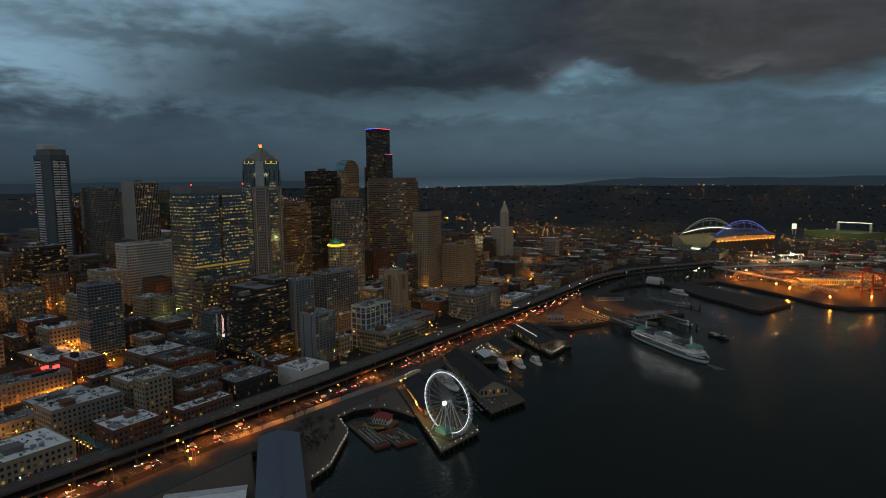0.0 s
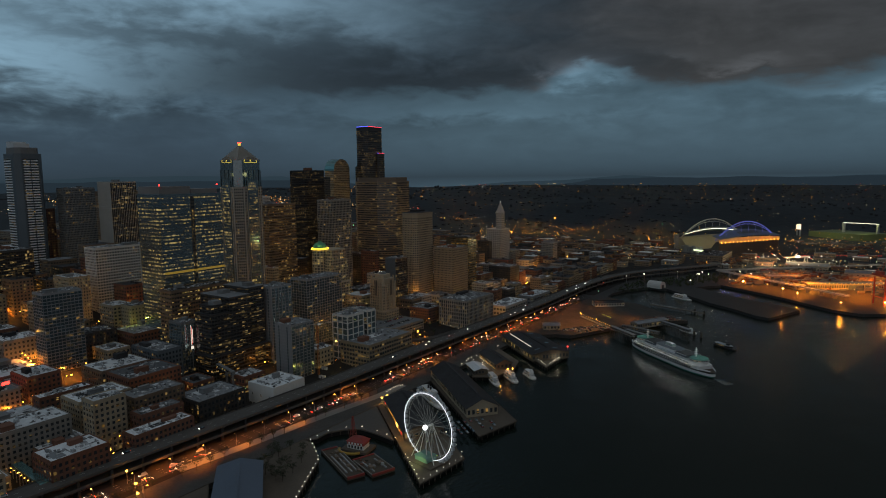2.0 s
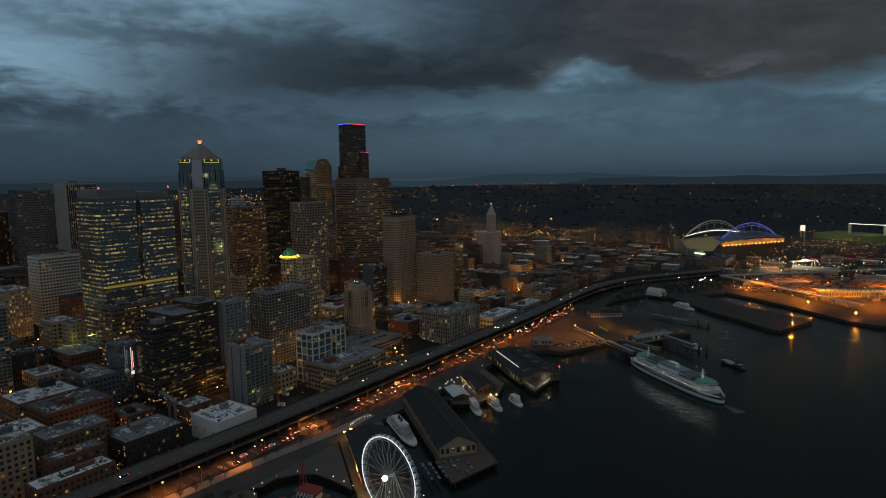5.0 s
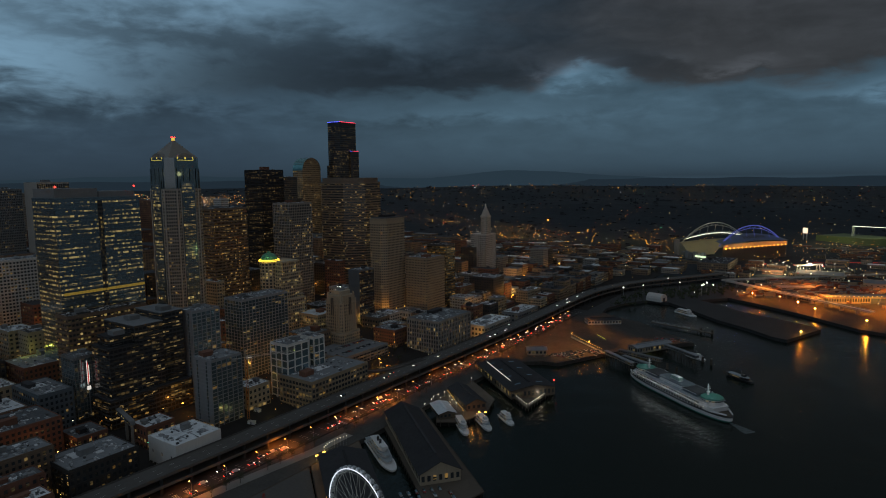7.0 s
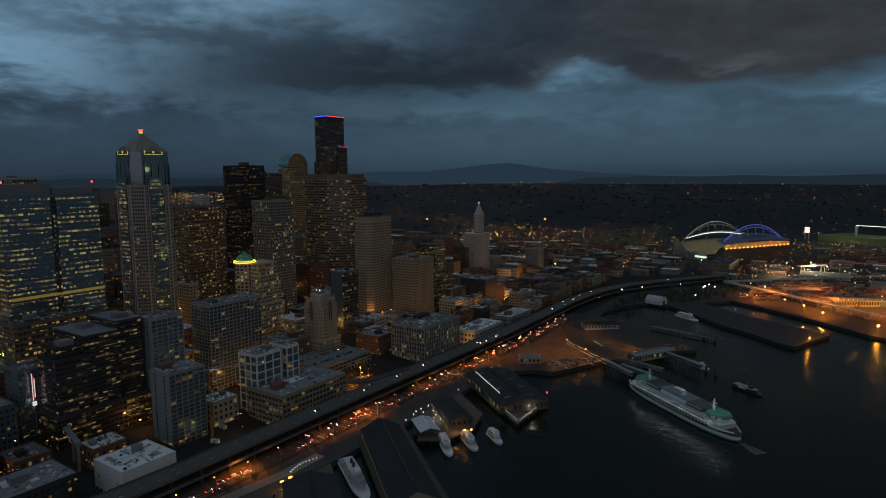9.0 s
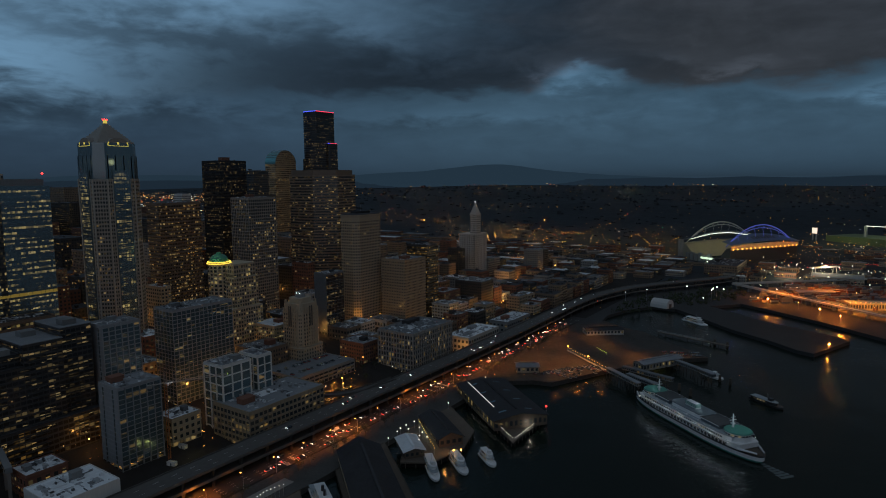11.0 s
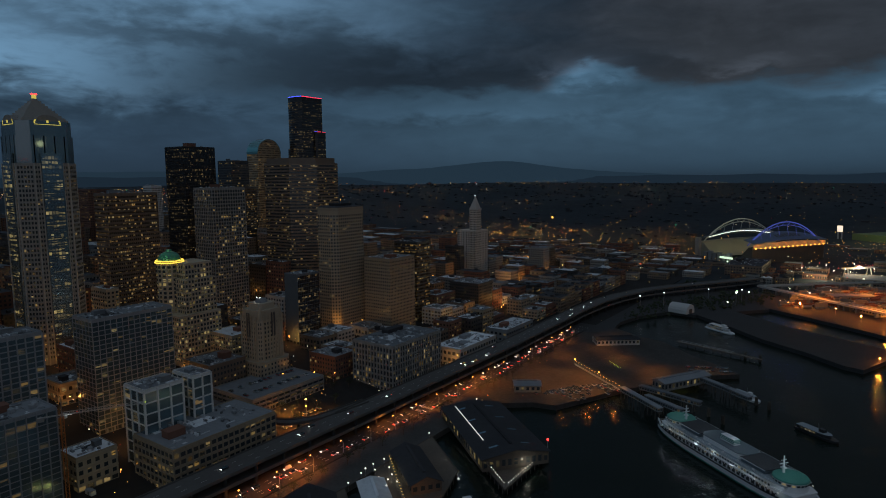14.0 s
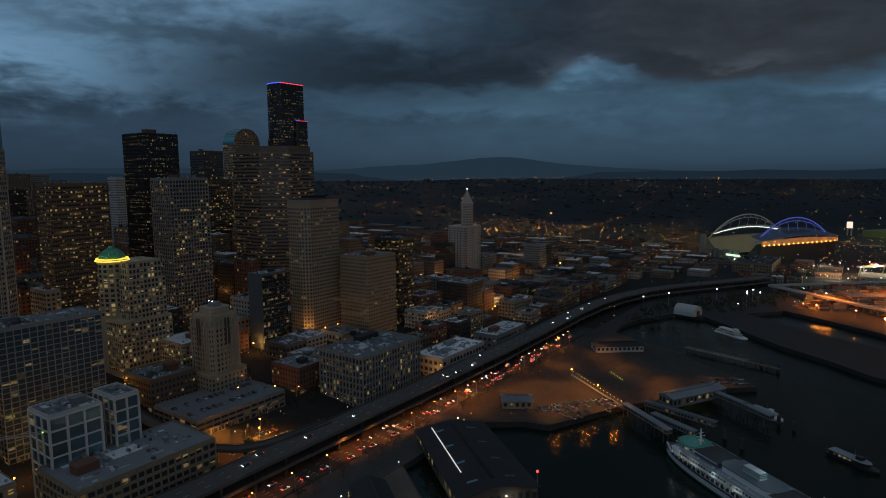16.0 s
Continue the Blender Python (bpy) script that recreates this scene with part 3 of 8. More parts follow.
quay("quay_port", [(5, 862), (68, 822), (132, 775), (200, 715), (236, 705), (278, 735), (520, 905), (900, 960), (900, 1600), (15, 1600), (5, 900)], "container port apron of orange-lit asphalt", "asphalt", 4.12)

# ---- elevated road along the waterfront ----
ROAD = [(-186, -620), (-179, -330), (-173, -150), (-168, 20), (-167, 200), (-165, 340), (-164, 470), (-167, 584), (-169, 655), (-167, 715), (-160, 770), (-143, 834), (-115, 890), (-80, 945), (-45, 1000), (-20, 1045)]


def along(line, step):
    """Points every step metres along a line, with the direction there."""
    out, rest = [], 0.0
    for (ax, ay), (bx, by) in zip(line, line[1:]):
        L = math.hypot(bx - ax, by - ay)
        while rest < L:
            t = rest / L
            out.append((ax + (bx - ax) * t, ay + (by - ay) * t, (bx - ax) / L, (by - ay) / L))
            rest += step
        rest -= L
    return out


def ribbon(g, line, off0, off1, z0, z1, step=12.0):
    """A slab that follows a line, between two offsets to its right."""
    pts = along(line, step)
    n = len(g.v)
    for x, y, dx, dy in pts:
        for o, z in ((off0, z0), (off1, z0), (off1, z1), (off0, z1)):
            g.v.append((x + dy * o, y - dx * o, z))
    for i in range(len(pts) - 1):
        a, b = n + 4 * i, n + 4 * i + 4
        g.f += [(a + 3, a + 2, b + 2, b + 3), (a, a + 3, b + 3, b), (a + 2, a + 1, b + 1, b + 2), (a + 1, a, b, b + 1)]
    e = n + 4 * (len(pts) - 1)
    g.f += [(n, n + 1, n + 2, n + 3), (e + 3, e + 2, e + 1, e)]


def viaduct():
    th = thing("viaduct", "double-deck concrete elevated road above the waterfront street", "viaduct", kind="structure")
    for name, z in (("upper_deck", 17.0), ("lower_deck", 10.5)):
        g = Geo()
        ribbon(g, ROAD, -9.4, 9.4, z - 1.1, z)
        part(name, g, "deck", th)
    for s in (-1, 1):
        for z in (17.0, 10.5):
            g = Geo()
            ribbon(g, ROAD, s * 9.2 - 0.2, s * 9.2 + 0.2, z, z + 0.9)
            part("parapet", g, "deck", th)
    for o in (-3.1, 3.1):
        g = Geo()
        for x, y, dx, dy in along(ROAD, 12)[:110]:
            ribbon_pts = [(x + dy * (o + a) + dx * b, y - dx * (o + a) + dy * b, 17.02) for a, b in ((-0.12, 0), (0.12, 0), (0.12, 3.4), (-0.12, 3.4))]
            g.poly(ribbon_pts)
        tagged(part("lane_marks", g, "line", th), kind="stuff")
    for x, y, dx, dy in along(ROAD, 21):
        b = Geo()
        for o in (-7.2, 7.2):
            cx, cy = x + dy * o, y - dx * o
            b.box(cx - 0.8, cx + 0.8, cy - 0.8, cy + 0.8, 3.5, 16)
        for z in (15.2, 8.8):
            b.tube((x - dy * 8, y + dx * 8, z), (x + dy * 8, y - dx * 8, z), 0.9, sides=4)
        # concrete columns in the darker asphalt colour, to paint in the side's shade
        part("bent", b, "asphalt", th)


viaduct()


def exit_ramp():
    """Single-lane exit ramp that leaves the upper deck and swings inland over the lots."""
    line = [(-174, 268), (-177, 240), (-181, 222), (-189, 209), (-202, 202), (-220, 199.5), (-258, 202), (-308, 207)]
    th = thing("exit_ramp", "curved concrete exit ramp leaving the elevated road", "ramp", kind="structure")
    g = Geo()
    ribbon(g, line, -3.6, 3.6, 15.9, 17.03, 4.0)
    part("deck", g, "deck", th)
    for o in (-3.5, 3.5):
        g = Geo()
        ribbon(g, line, o - 0.2, o + 0.2, 17.03, 17.95, 4.0)
        part("parapet", g, "deck", th)
    for x, y, dx, dy in along(line, 19)[1:]:
        g = Geo()
        g.box(x - 0.8, x + 0.8, y - 0.8, y + 0.8, min(ground_z(x, y), 15) - 1, 15.95)
        part("pillar", g, "asphalt", th)


exit_ramp()

# street under and beside it
g = Geo()
STREET = [(x + 15, y) for x, y in ROAD if -700 < y < 600] + [(-146, 640)]
ribbon(g, STREET, -13, 8.5, 3.9, 4.06)
setting("road_waterfront", g, "asphalt", "wide asphalt waterfront street")
g = Geo()
for x, y, dx, dy in along(STREET, 10)[:125]:
    for o in (-4.6, -1.2, 2.0, 5.1):
        g.poly([(x + dy * (o + a) + dx * b, y - dx * (o + a) + dy * b, 4.075) for a, b in ((-0.12, 0), (0.12, 0), (0.12, 3.0), (-0.12, 3.0))])
setting("road_marks", g, "line", "worn white lane marks", "stuff")

PATHWAY = [(-148, -122), (-145, -95), (-141, -60), (-138, -19), (-133, 28), (-128, 70), (-128, 110)]
g = Geo()
ribbon(g, PATHWAY, -4.5, 4.5, 3.95, 4.11, 6.0)
setting("pavement_promenade", g, "concrete", "pale concrete promenade walk beside the seawall")

# ---- buildings ----

def grid_windows(g, x0, x1, y0, y1, z0, z1, bay, floor, fw, fh, out=0.06, sides="nsew"):
    """One pane a bay and floor on the faces of a block. s: towards -y, e: towards +x."""
    nz = max(1, int((z1 - z0) / floor))
    hz = (z1 - z0) / nz
    for side in sides:
        a0, a1 = (x0, x1) if side in "sn" else (y0, y1)
        n = max(1, round((a1 - a0) / bay))
        w = (a1 - a0) / n
        for k in range(nz):
            za = z0 + hz * (k + (1 - fh) * 0.5)
            zb = za + hz * fh
            for i in range(n):
                p = a0 + w * (i + (1 - fw) * 0.5)
                q = p + w * fw
                if side == "s":
                    g.poly([(p, y0 - out, za), (q, y0 - out, za), (q, y0 - out, zb), (p, y0 - out, zb)])
                elif side == "n":
                    g.poly([(q, y1 + out, za), (p, y1 + out, za), (p, y1 + out, zb), (q, y1 + out, zb)])
                elif side == "e":
                    g.poly([(x1 + out, p, za), (x1 + out, q, za), (x1 + out, q, zb), (x1 + out, p, zb)])
                else:
                    g.poly([(x0 - out, q, za), (x0 - out, p, za), (x0 - out, p, zb), (x0 - out, q, zb)])


def ledges(g, x0, x1, y0, y1, z0, z1, floor, deep, high):
    nz = max(1, int((z1 - z0) / floor))
    hz = (z1 - z0) / nz
    for k in range(nz + 1):
        z = z0 + hz * k
        g.box(x0 - deep, x1 + deep, y0 - deep, y1 + deep, z - high / 2, z + high / 2, True)


def piers_on(g, x0, x1, y0, y1, z0, z1, bay, deep, wide, sides="nsew"):
    for a0, a1, horiz in ((x0, x1, True), (y0, y1, False)):
        n = max(1, round((a1 - a0) / bay))
        w = (a1 - a0) / n
        for i in range(n + 1):
            p = a0 + w * i
            if horiz and "s" in sides:
                g.box(p - wide / 2, p + wide / 2, y0 - deep, y0, z0, z1)
                g.box(p - wide / 2, p + wide / 2, y1, y1 + deep, z0, z1)
            elif not horiz:
                g.box(x1, x1 + deep, p - wide / 2, p + wide / 2, z0, z1)
                if "w" in sides:
                    g.box(x0 - deep, x0, p - wide / 2, p + wide / 2, z0, z1)


def roof_kit(th, rng, x0, x1, y0, y1, z, n=4, mat="unit"):
    """Penthouse, air units and pipes on a roof."""
    w, d = x1 - x0, y1 - y0
    pw, pd = w * rng.uniform(0.12, 0.34), d * rng.uniform(0.12, 0.34)
    px, py = x0 + w * rng.uniform(0.05, 0.62), y0 + d * rng.uniform(0.05, 0.62)
    ph = min(4.5, 0.1 * min(w, d) + 1.2) * rng.uniform(0.7, 1.1)
    g = Geo()
    g.box(px, px + pw, py, py + pd, z, z + ph)
    g.box(px - 0.3, px + pw + 0.3, py - 0.3, py + pd + 0.3, z + ph, z + ph + 0.3, True)
    part("penthouse", g, rng.choice(("grey", "roof_dark", "brick", "roof")), th)
    g = Geo()
    hx, hy = x0 + w * rng.uniform(0.05, 0.4), y0 + d * rng.uniform(0.05, 0.4)
    g.box(hx, hx + w * rng.uniform(0.2, 0.5), hy, hy + d * rng.uniform(0.2, 0.5), z, z + 0.12)
    part("roof_patch", g, rng.choice(("roof", "roof_pale", "roof_dark")), th)
    for i in range(n):
        ux, uy = x0 + w * rng.uniform(0.08, 0.85), y0 + d * rng.uniform(0.08, 0.85)
        s = rng.uniform(1.0, 2.6)
        if px - s * 1.5 < ux < px + pw and py - s * 1.3 < uy < py + pd:
            continue
        u = Geo()
        u.box(ux, ux + s * 1.4, uy, uy + s, z + 0.2, z + 0.2 + s * 0.7, True)
        u.box(ux + 0.2, ux + s * 1.4 - 0.2, uy + 0.2, uy + s - 0.2, z + 0.2 + s * 0.7, z + 0.35 + s * 0.7)
        part("air_unit", u, mat, th)


def block(label, x0, x1, y0, y1, z1, wall="concrete", win="w_mid", z0=None, bay=3.2, floor=3.6, fw=0.6, fh=0.55, ledge=0.0, pier=0.0, roof="roof",
          base=0.0, kit=4, name="office_tower", group="", seed=1, sides="nsew", parapet=0.9, single="", blank=False):
    """A building on its lot: walls, panes, floor ledges, piers, parapet roof and roof plant."""
    if z0 is None:
        z0 = min(ground_z(x0, y0), ground_z(x1, y0), ground_z(x1, y1), ground_z(x0, y1)) - 1.0
    cx, cy = (x0 + x1) / 2, (y0 + y1) / 2
    th = thing(name, label, "building", (cx, cy, z0), group=group)
    X0, X1, Y0, Y1, H = x0 - cx, x1 - cx, y0 - cy, y1 - cy, z1 - z0
    g = Geo()
    g.box(X0, X1, Y0, Y1, 0, H)
    part("wall", g, wall, th)
    w = Geo()
    lo = base or 4.5
    if single:
        for side, span in (("s", X1 - X0), ("e", Y1 - Y0)):
            narrow = blank and side == "s"
            n, nz = max(1, round(span / (bay * 2.4 if narrow else bay))), max(1, int((H - 1.2 - lo) / floor))
            dw, dz = span / n, (H - 1.2 - lo) / nz
            p = Geo()
            a, b = (0.7 if narrow else dw * fw / 2), dz * fh / 2
            if side == "s":
                p.box(-a, a, -0.12, 0.02, -b, b, True)
            else:
                p.box(-0.02, 0.12, -a, a, -b, b, True)
            me = p.mesh("window", single)
            for k in range(nz):
                for i in range(n):
                    o = part("window", me, single, th)
                    o.location = (X0 + dw * (i + 0.5), Y0, lo + dz * (k + 0.5)) if side == "s" else (X1, Y0 + dw * (i + 0.5), lo + dz * (k + 0.5))
        sides = "nw"
    grid_windows(w, X0, X1, Y0, Y1, lo, H - 1.2, bay, floor, fw, fh, sides=sides)
    tagged(part("glazing", w, win, th), kind="stuff")
    if base == 0:
        s = Geo()
        grid_windows(s, X0, X1, Y0, Y1, 1.2, 4.2, 5.0, 3.0, 0.75, 0.85, sides="se")
        tagged(part("shopfront_glazing", s, "w_mid", th), kind="stuff")
    if ledge:
        l = Geo()
        ledges(l, X0, X1, Y0, Y1, lo, H - 1.2, floor, ledge, floor * (1 - fh) * 0.6)
        tagged(part("floor_banding", l, wall, th), kind="stuff")
    if pier:
        p = Geo()
        piers_on(p, X0, X1, Y0, Y1, 0, H, bay, pier, bay * (1 - fw) * 0.7, "e" if blank else "nsew")
        tagged(part("mullion_relief", p, wall, th), kind="stuff")
    r = Geo()
    r.box(X0 + 0.4, X1 - 0.4, Y0 + 0.4, Y1 - 0.4, H, H + 0.25)
    part("roof", r, roof, th)
    q = Geo()
    for a in ((X0, X1, Y0, Y0 + 0.4), (X0, X1, Y1 - 0.4, Y1), (X0, X0 + 0.4, Y0 + 0.4, Y1 - 0.4), (X1 - 0.4, X1, Y0 + 0.4, Y1 - 0.4)):
        q.box(a[0], a[1], a[2], a[3], H, H + parapet)
    part("parapet", q, wall, th)
    if kit:
        roof_kit(th, random.Random(seed), X0 + 1, X1 - 1, Y0 + 1, Y1 - 1, H + 0.25, kit)
        if kit > 2:
            tagged(part("roof_clutter", clutter(random.Random(seed + 5), X0 + 1.5, X1 - 1.5, Y0 + 1.5, Y1 - 1.5, H + 0.25), "clutter", th, "small vents, ducts and hatches"), kind="stuff")
    return th


def clutter(rng, x0, x1, y0, y1, z):
    """Vents, duct runs, hatches and felt patches on a roof."""
    g = Geo()
    w, d = x1 - x0, y1 - y0
    for _ in range(int(min(60, 10 + w * d / 26))):
        x, y = x0 + w * rng.random() * 0.94, y0 + d * rng.random() * 0.94
        k = rng.random()
        if k < 0.25:
            a, b, h = rng.uniform(3, 8), 0.5, 0.5
            a, b = (a, b) if rng.random() < 0.5 else (b, a)
        elif k < 0.55:
            a, b, h = rng.uniform(1.5, 5), rng.uniform(1.5, 5), 0.1
        else:
            a, b, h = rng.uniform(0.6, 1.8), rng.uniform(0.6, 1.8), rng.uniform(0.5, 1.6)
        g.box(x, min(x + a, x1), y, min(y + b, y1), z, z + h)
    return g


TAKEN = [(-310, -176, 193, 211)]


def tower(label, x0, x1, y0, y1, z1, **k):
    TAKEN.append((x0, x1, y0, y1))
    return block(label, x0, x1, y0, y1, z1, **k)


# apartment and hotel towers near the water
tower("white concrete apartment tower with a gridded balcony face", -246, -222, 49, 78, 62, wall="panel", win="w_dark", bay=4.8, floor=3.1, fw=0.84, fh=0.80, ledge=0.12, pier=0.6, name="apartment_tower", single="w_bay", seed=2, blank=True)
tower("tall white apartment tower with a gridded glass face", -291, -270, 66, 93, 93, wall="panel", win="w_teal", bay=4.5, floor=3.1, fw=0.80, fh=0.74, ledge=0.12, pier=0.6, name="apartment_tower", single="w_bay", seed=3, blank=True)
tower("wide teal glass apartment slab with pale end wall", -310, -284, 128, 184, 91, wall="panel", win="w_glass", bay=4.0, floor=3.1, fw=0.84, fh=0.80, ledge=0.10, pier=0.25, name="apartment_tower", seed=4)
tower("white-framed apartment block with large square bays", -240, -218, 124, 149, 58, wall="white", win="w_teal", bay=7.5, floor=6.2, fw=0.82, fh=0.84, ledge=0.5, pier=0.6, name="apartment_block", single="w_bay", seed=5)
tower("narrow white-framed apartment wing beside its twin", -240, -218, 156, 169, 58, wall="white", win="w_teal", bay=6, floor=6.2, fw=0.8, fh=0.84, ledge=0.5, pier=0.6, name="apartment_block", single="w_bay", seed=6)
tower("low brown brick block with amber lit windows", -225, -184, 120, 192, 31, wall="tan", win="w_high", bay=4.0, floor=4.2, fw=0.7, fh=0.55, ledge=0.25, pier=0.3, name="brick_block", single="w_one", kit=14, seed=7, roof="roof")
tower("pale eight-storey warehouse block with dark window rows", -235, -191, 320, 388, 43, wall="concrete", win="w_low", bay=3.3, floor=4.4, fw=0.55, fh=0.66, ledge=0.25, pier=0.55, name="warehouse_block", single="w_one", kit=14, seed=8, roof="roof")
tower("low white-roofed hall beside the elevated road", -212, -182, 408, 474, 21, wall="pale", win="w_low", bay=5, floor=5, fw=0.6, fh=0.5, name="hall", roof="roof_pale", kit=6, seed=9)
tower("low shed with a pale teal roof", -210, -184, 500, 560, 20, wall="grey", win="w_low", bay=5, floor=5, fw=0.5, fh=0.4, name="hall", roof="roof_pale", kit=3, seed=10)
tower("red brick block with a grey roof", -275, -243, 306, 334, 29, wall="brick", win="w_mid", bay=3.2, floor=3.8, fw=0.45, fh=0.5, name="brick_block", kit=5, seed=11)
tower("open concrete parking garage with cars on its roof", -286, -237, 215, 286, 20, wall="concrete", win="w_low", bay=6, floor=3.2, fw=0.88, fh=0.5, ledge=0.3, pier=0.3, name="parking_garage", kit=0, seed=12)
tower("dark glass box tower with a pale side wall", -349, -330, 344, 372, 88, wall="slate", win="w_dark", bay=2.4, floor=3.8, fw=0.9, fh=0.9, name="office_tower", sides="en", seed=13)
tower("stone-clad office tower with rounded bays and square windows", -473, -441, 330, 371, 172, wall="concrete", win="w_mid", bay=3.2, floor=3.8, fw=0.68, fh=0.62, ledge=0.25, pier=0.35, name="office_tower", seed=16)
tower("black steel and glass office tower with a flat top", -553, -516, 348, 388, 218, wall="black", win="w_dark", bay=1.8, floor=3.8, fw=0.7, fh=0.62, ledge=0.0, pier=0.35, roof="roof_dark", name="office_tower", kit=2, seed=17)
tower("dark glass office block with lit floors", -336, -303, 500, 525, 107, wall="dark", win="w_amber", bay=2.4, floor=3.8, fw=0.85, fh=0.55, ledge=0.2, name="office_tower", seed=71, roof="roof_dark")
tower("low red brick block with small lit windows", -328, -298, 532, 572, 40, wall="brick", win="w_high", bay=3.2, floor=3.8, fw=0.4, fh=0.45, name="brick_block", kit=6, seed=72)
tower("dark loft block with a grey roof", -311, -268, 579, 612, 50, wall="dark", win="w_mid", bay=3.0, floor=3.8, fw=0.5, fh=0.5, name="brick_block", kit=7, seed=73, roof="roof")
tower("brown granite tower with amber lit windows", -509, -484, 243, 295, 168, wall="brown", win="w_amber", bay=2.0, floor=3.8, fw=0.7, fh=0.5, ledge=0.2, roof="roof_dark", name="office_tower", seed=18)
tower("glass office tower with a lit lower band and blue panes", -412, -370, 8, 83, 190, wall="glass_blue", win="w_blue", bay=1.7, floor=3.9, fw=0.92, fh=0.42, roof="roof", name="office_tower", kit=0, seed=19)
tower("white gridded office slab with deep square windows", -574, -548, 26, 96, 122, wall="white", win="w_low", bay=3.4, floor=3.5, fw=0.6, fh=0.56, ledge=0.4, pier=0.5, name="office_tower", seed=20)
tower("pale office tower with dark ribbed glass on its broad face", -783, -743, 150, 192, 203, wall="pale", win="w_dark", bay=2.8, floor=3.6, fw=0.74, fh=0.97, base=9, name="office_tower", sides="e", kit=2, seed=21)
tower("pale grey office tower with fine window rows", -822, -797, 106, 152, 194, wall="grey", win="w_low", bay=2.2, floor=3.6, fw=0.6, fh=0.5, pier=0.3, name="office_tower", seed=22)
tower("dark blue glass apartment tower with white balconies", -411, -390, -101, -66, 101, wall="panel", win="w_glass", bay=3.6, floor=3.1, fw=0.88, fh=0.72, ledge=0.3, pier=0.12, name="apartment_tower", seed=23)
tower("small pale glass residential tower", -329, -308, -14, 4, 66, wall="grey", win="w_teal", bay=2.6, floor=3.2, fw=0.85, fh=0.8, pier=0.25, name="apartment_tower", seed=24)
tower("tan office block with dotted lit windows", -330, -293, 440, 483, 95, wall="tan", win="w_mid", bay=2.6, floor=3.6, fw=0.45, fh=0.45, name="office_tower", seed=27)
tower("dark lower block with an amber lit top floor", -699, -652, 512, 554, 168, wall="dark", win="w_amber", bay=2.4, floor=3.7, fw=0.7, fh=0.5, name="office_tower", kit=0, seed=128)
tower("dark office tower rising from a lit lower block", -697, -664, 519, 550, 208, wall="dark", win="w_mid", bay=2.2, floor=3.7, fw=0.7, fh=0.5, name="office_tower", seed=28)
tower("dark office tower with a cream grid of piers", -640, -612, -150, -96, 150, wall="brown2", win="w_dark", bay=4.6, floor=5.2, fw=0.76, fh=0.72, ledge=0.3, pier=0.5, name="office_tower", seed=29)
tower("blank dark tower with one white corner edge", -652, -620, -58, -14, 122, wall="dark", win="w_dark", bay=2.4, floor=3.7, fw=0.9, fh=0.8, name="office_tower", seed=30)
tower("lit podium block before the glass tower", -366, -345, 0, 69, 92, wall="brown", win="w_high", bay=3.0, floor=4.0, fw=0.7, fh=0.45, ledge=0.3, name="office_block", seed=42, roof="roof_dark")
tower("low cream block with one yellow lit wall", -452, -430, 3, 34, 66, wall="beige", win="w_low", bay=4, floor=4, fw=0.4, fh=0.4, name="office_block", seed=43, roof="roof_dark")
tower("old cream stone block with stepped roof", -563, -524, -18, 6, 93, wall="beige", win="w_high", bay=3.0, floor=3.6, fw=0.4, fh=0.5, name="office_block", seed=44, roof="roof_pale")
tower("slim pale residential tower far behind", -730, -709, 418, 434, 172, wall="white", win="w_low", bay=2.4, floor=3.2, fw=0.6, fh=0.5, name="apartment_tower", seed=31)
# the market: long terraced halls along a lit street
tower("long cream market hall with rows of square openings", -386, -352, -200, -128, 31, wall="beige", win="w_low", bay=4.2, floor=4.0, fw=0.7, fh=0.5, ledge=0.3, pier=0.3, name="market_hall", roof="roof", kit=7, seed=301, sides="es")
tower("open concrete market terrace with a pale sloping roof", -310, -279, -196, -150, 27, wall="concrete", win="w_amber", bay=4.6, floor=4.2, fw=0.78, fh=0.6, ledge=0.35, pier=0.4, name="market_hall", roof="roof_pale", kit=5, seed=302, sides="es")
tower("cream market block with small lit windows", -302, -270, -236, -199, 25, wall="beige", win="w_high", bay=3.4, floor=4.0, fw=0.45, fh=0.5, ledge=0.25, name="market_hall", roof="roof", kit=6, seed=303, sides="es")
tower("broad low block with a pale membrane roof", -252, -209, -178, -146, 20, wall="brown", win="w_mid", bay=3.4, floor=3.8, fw=0.5, fh=0.5, name="market_hall", roof="roof_pale", kit=8, seed=304, sides="es")
tower("low cream block with arched lit windows and a pale roof", -252, -204, -234, -203, 18, wall="beige", win="w_high", bay=4.0, floor=4.4, fw=0.4, fh=0.5, ledge=0.2, name="market_hall", roof="roof_pale", kit=4, seed=305, sides="es")
tower("low block with a bright pale roof behind red signs", -450, -383, -146, -107, 33.5, wall="brick", win="w_amber", bay=4.2, floor=4.0, fw=0.6, fh=0.55, name="market_hall", roof="roof_pale", kit=8, seed=306, sides="es")
TAKEN.extend([(-350, -312, -240, -128), (-450, -366, -105, -78), (-384, -352, -126, -104)])
tower("white windowless exhibition hall with a pale roof", -213, -179, -11, 25, 24, wall="white", win="w_low", bay=12, floor=8, fw=0.1, fh=0.15, name="hall", roof="roof_pale", kit=5, seed=32)
tower("low brick corner block with lit ground floor", -276, -250, -42, -20, 24, wall="brick", win="w_mid", bay=3.4, floor=3.8, fw=0.5, fh=0.55, name="brick_block", kit=5, seed=33)
tower("dark brick office block with a flat roof", -325, -290, 216, 250, 36, wall="brown", win="w_mid", bay=3.2, floor=3.8, fw=0.5, fh=0.5, name="brick_block", kit=4, seed=34)
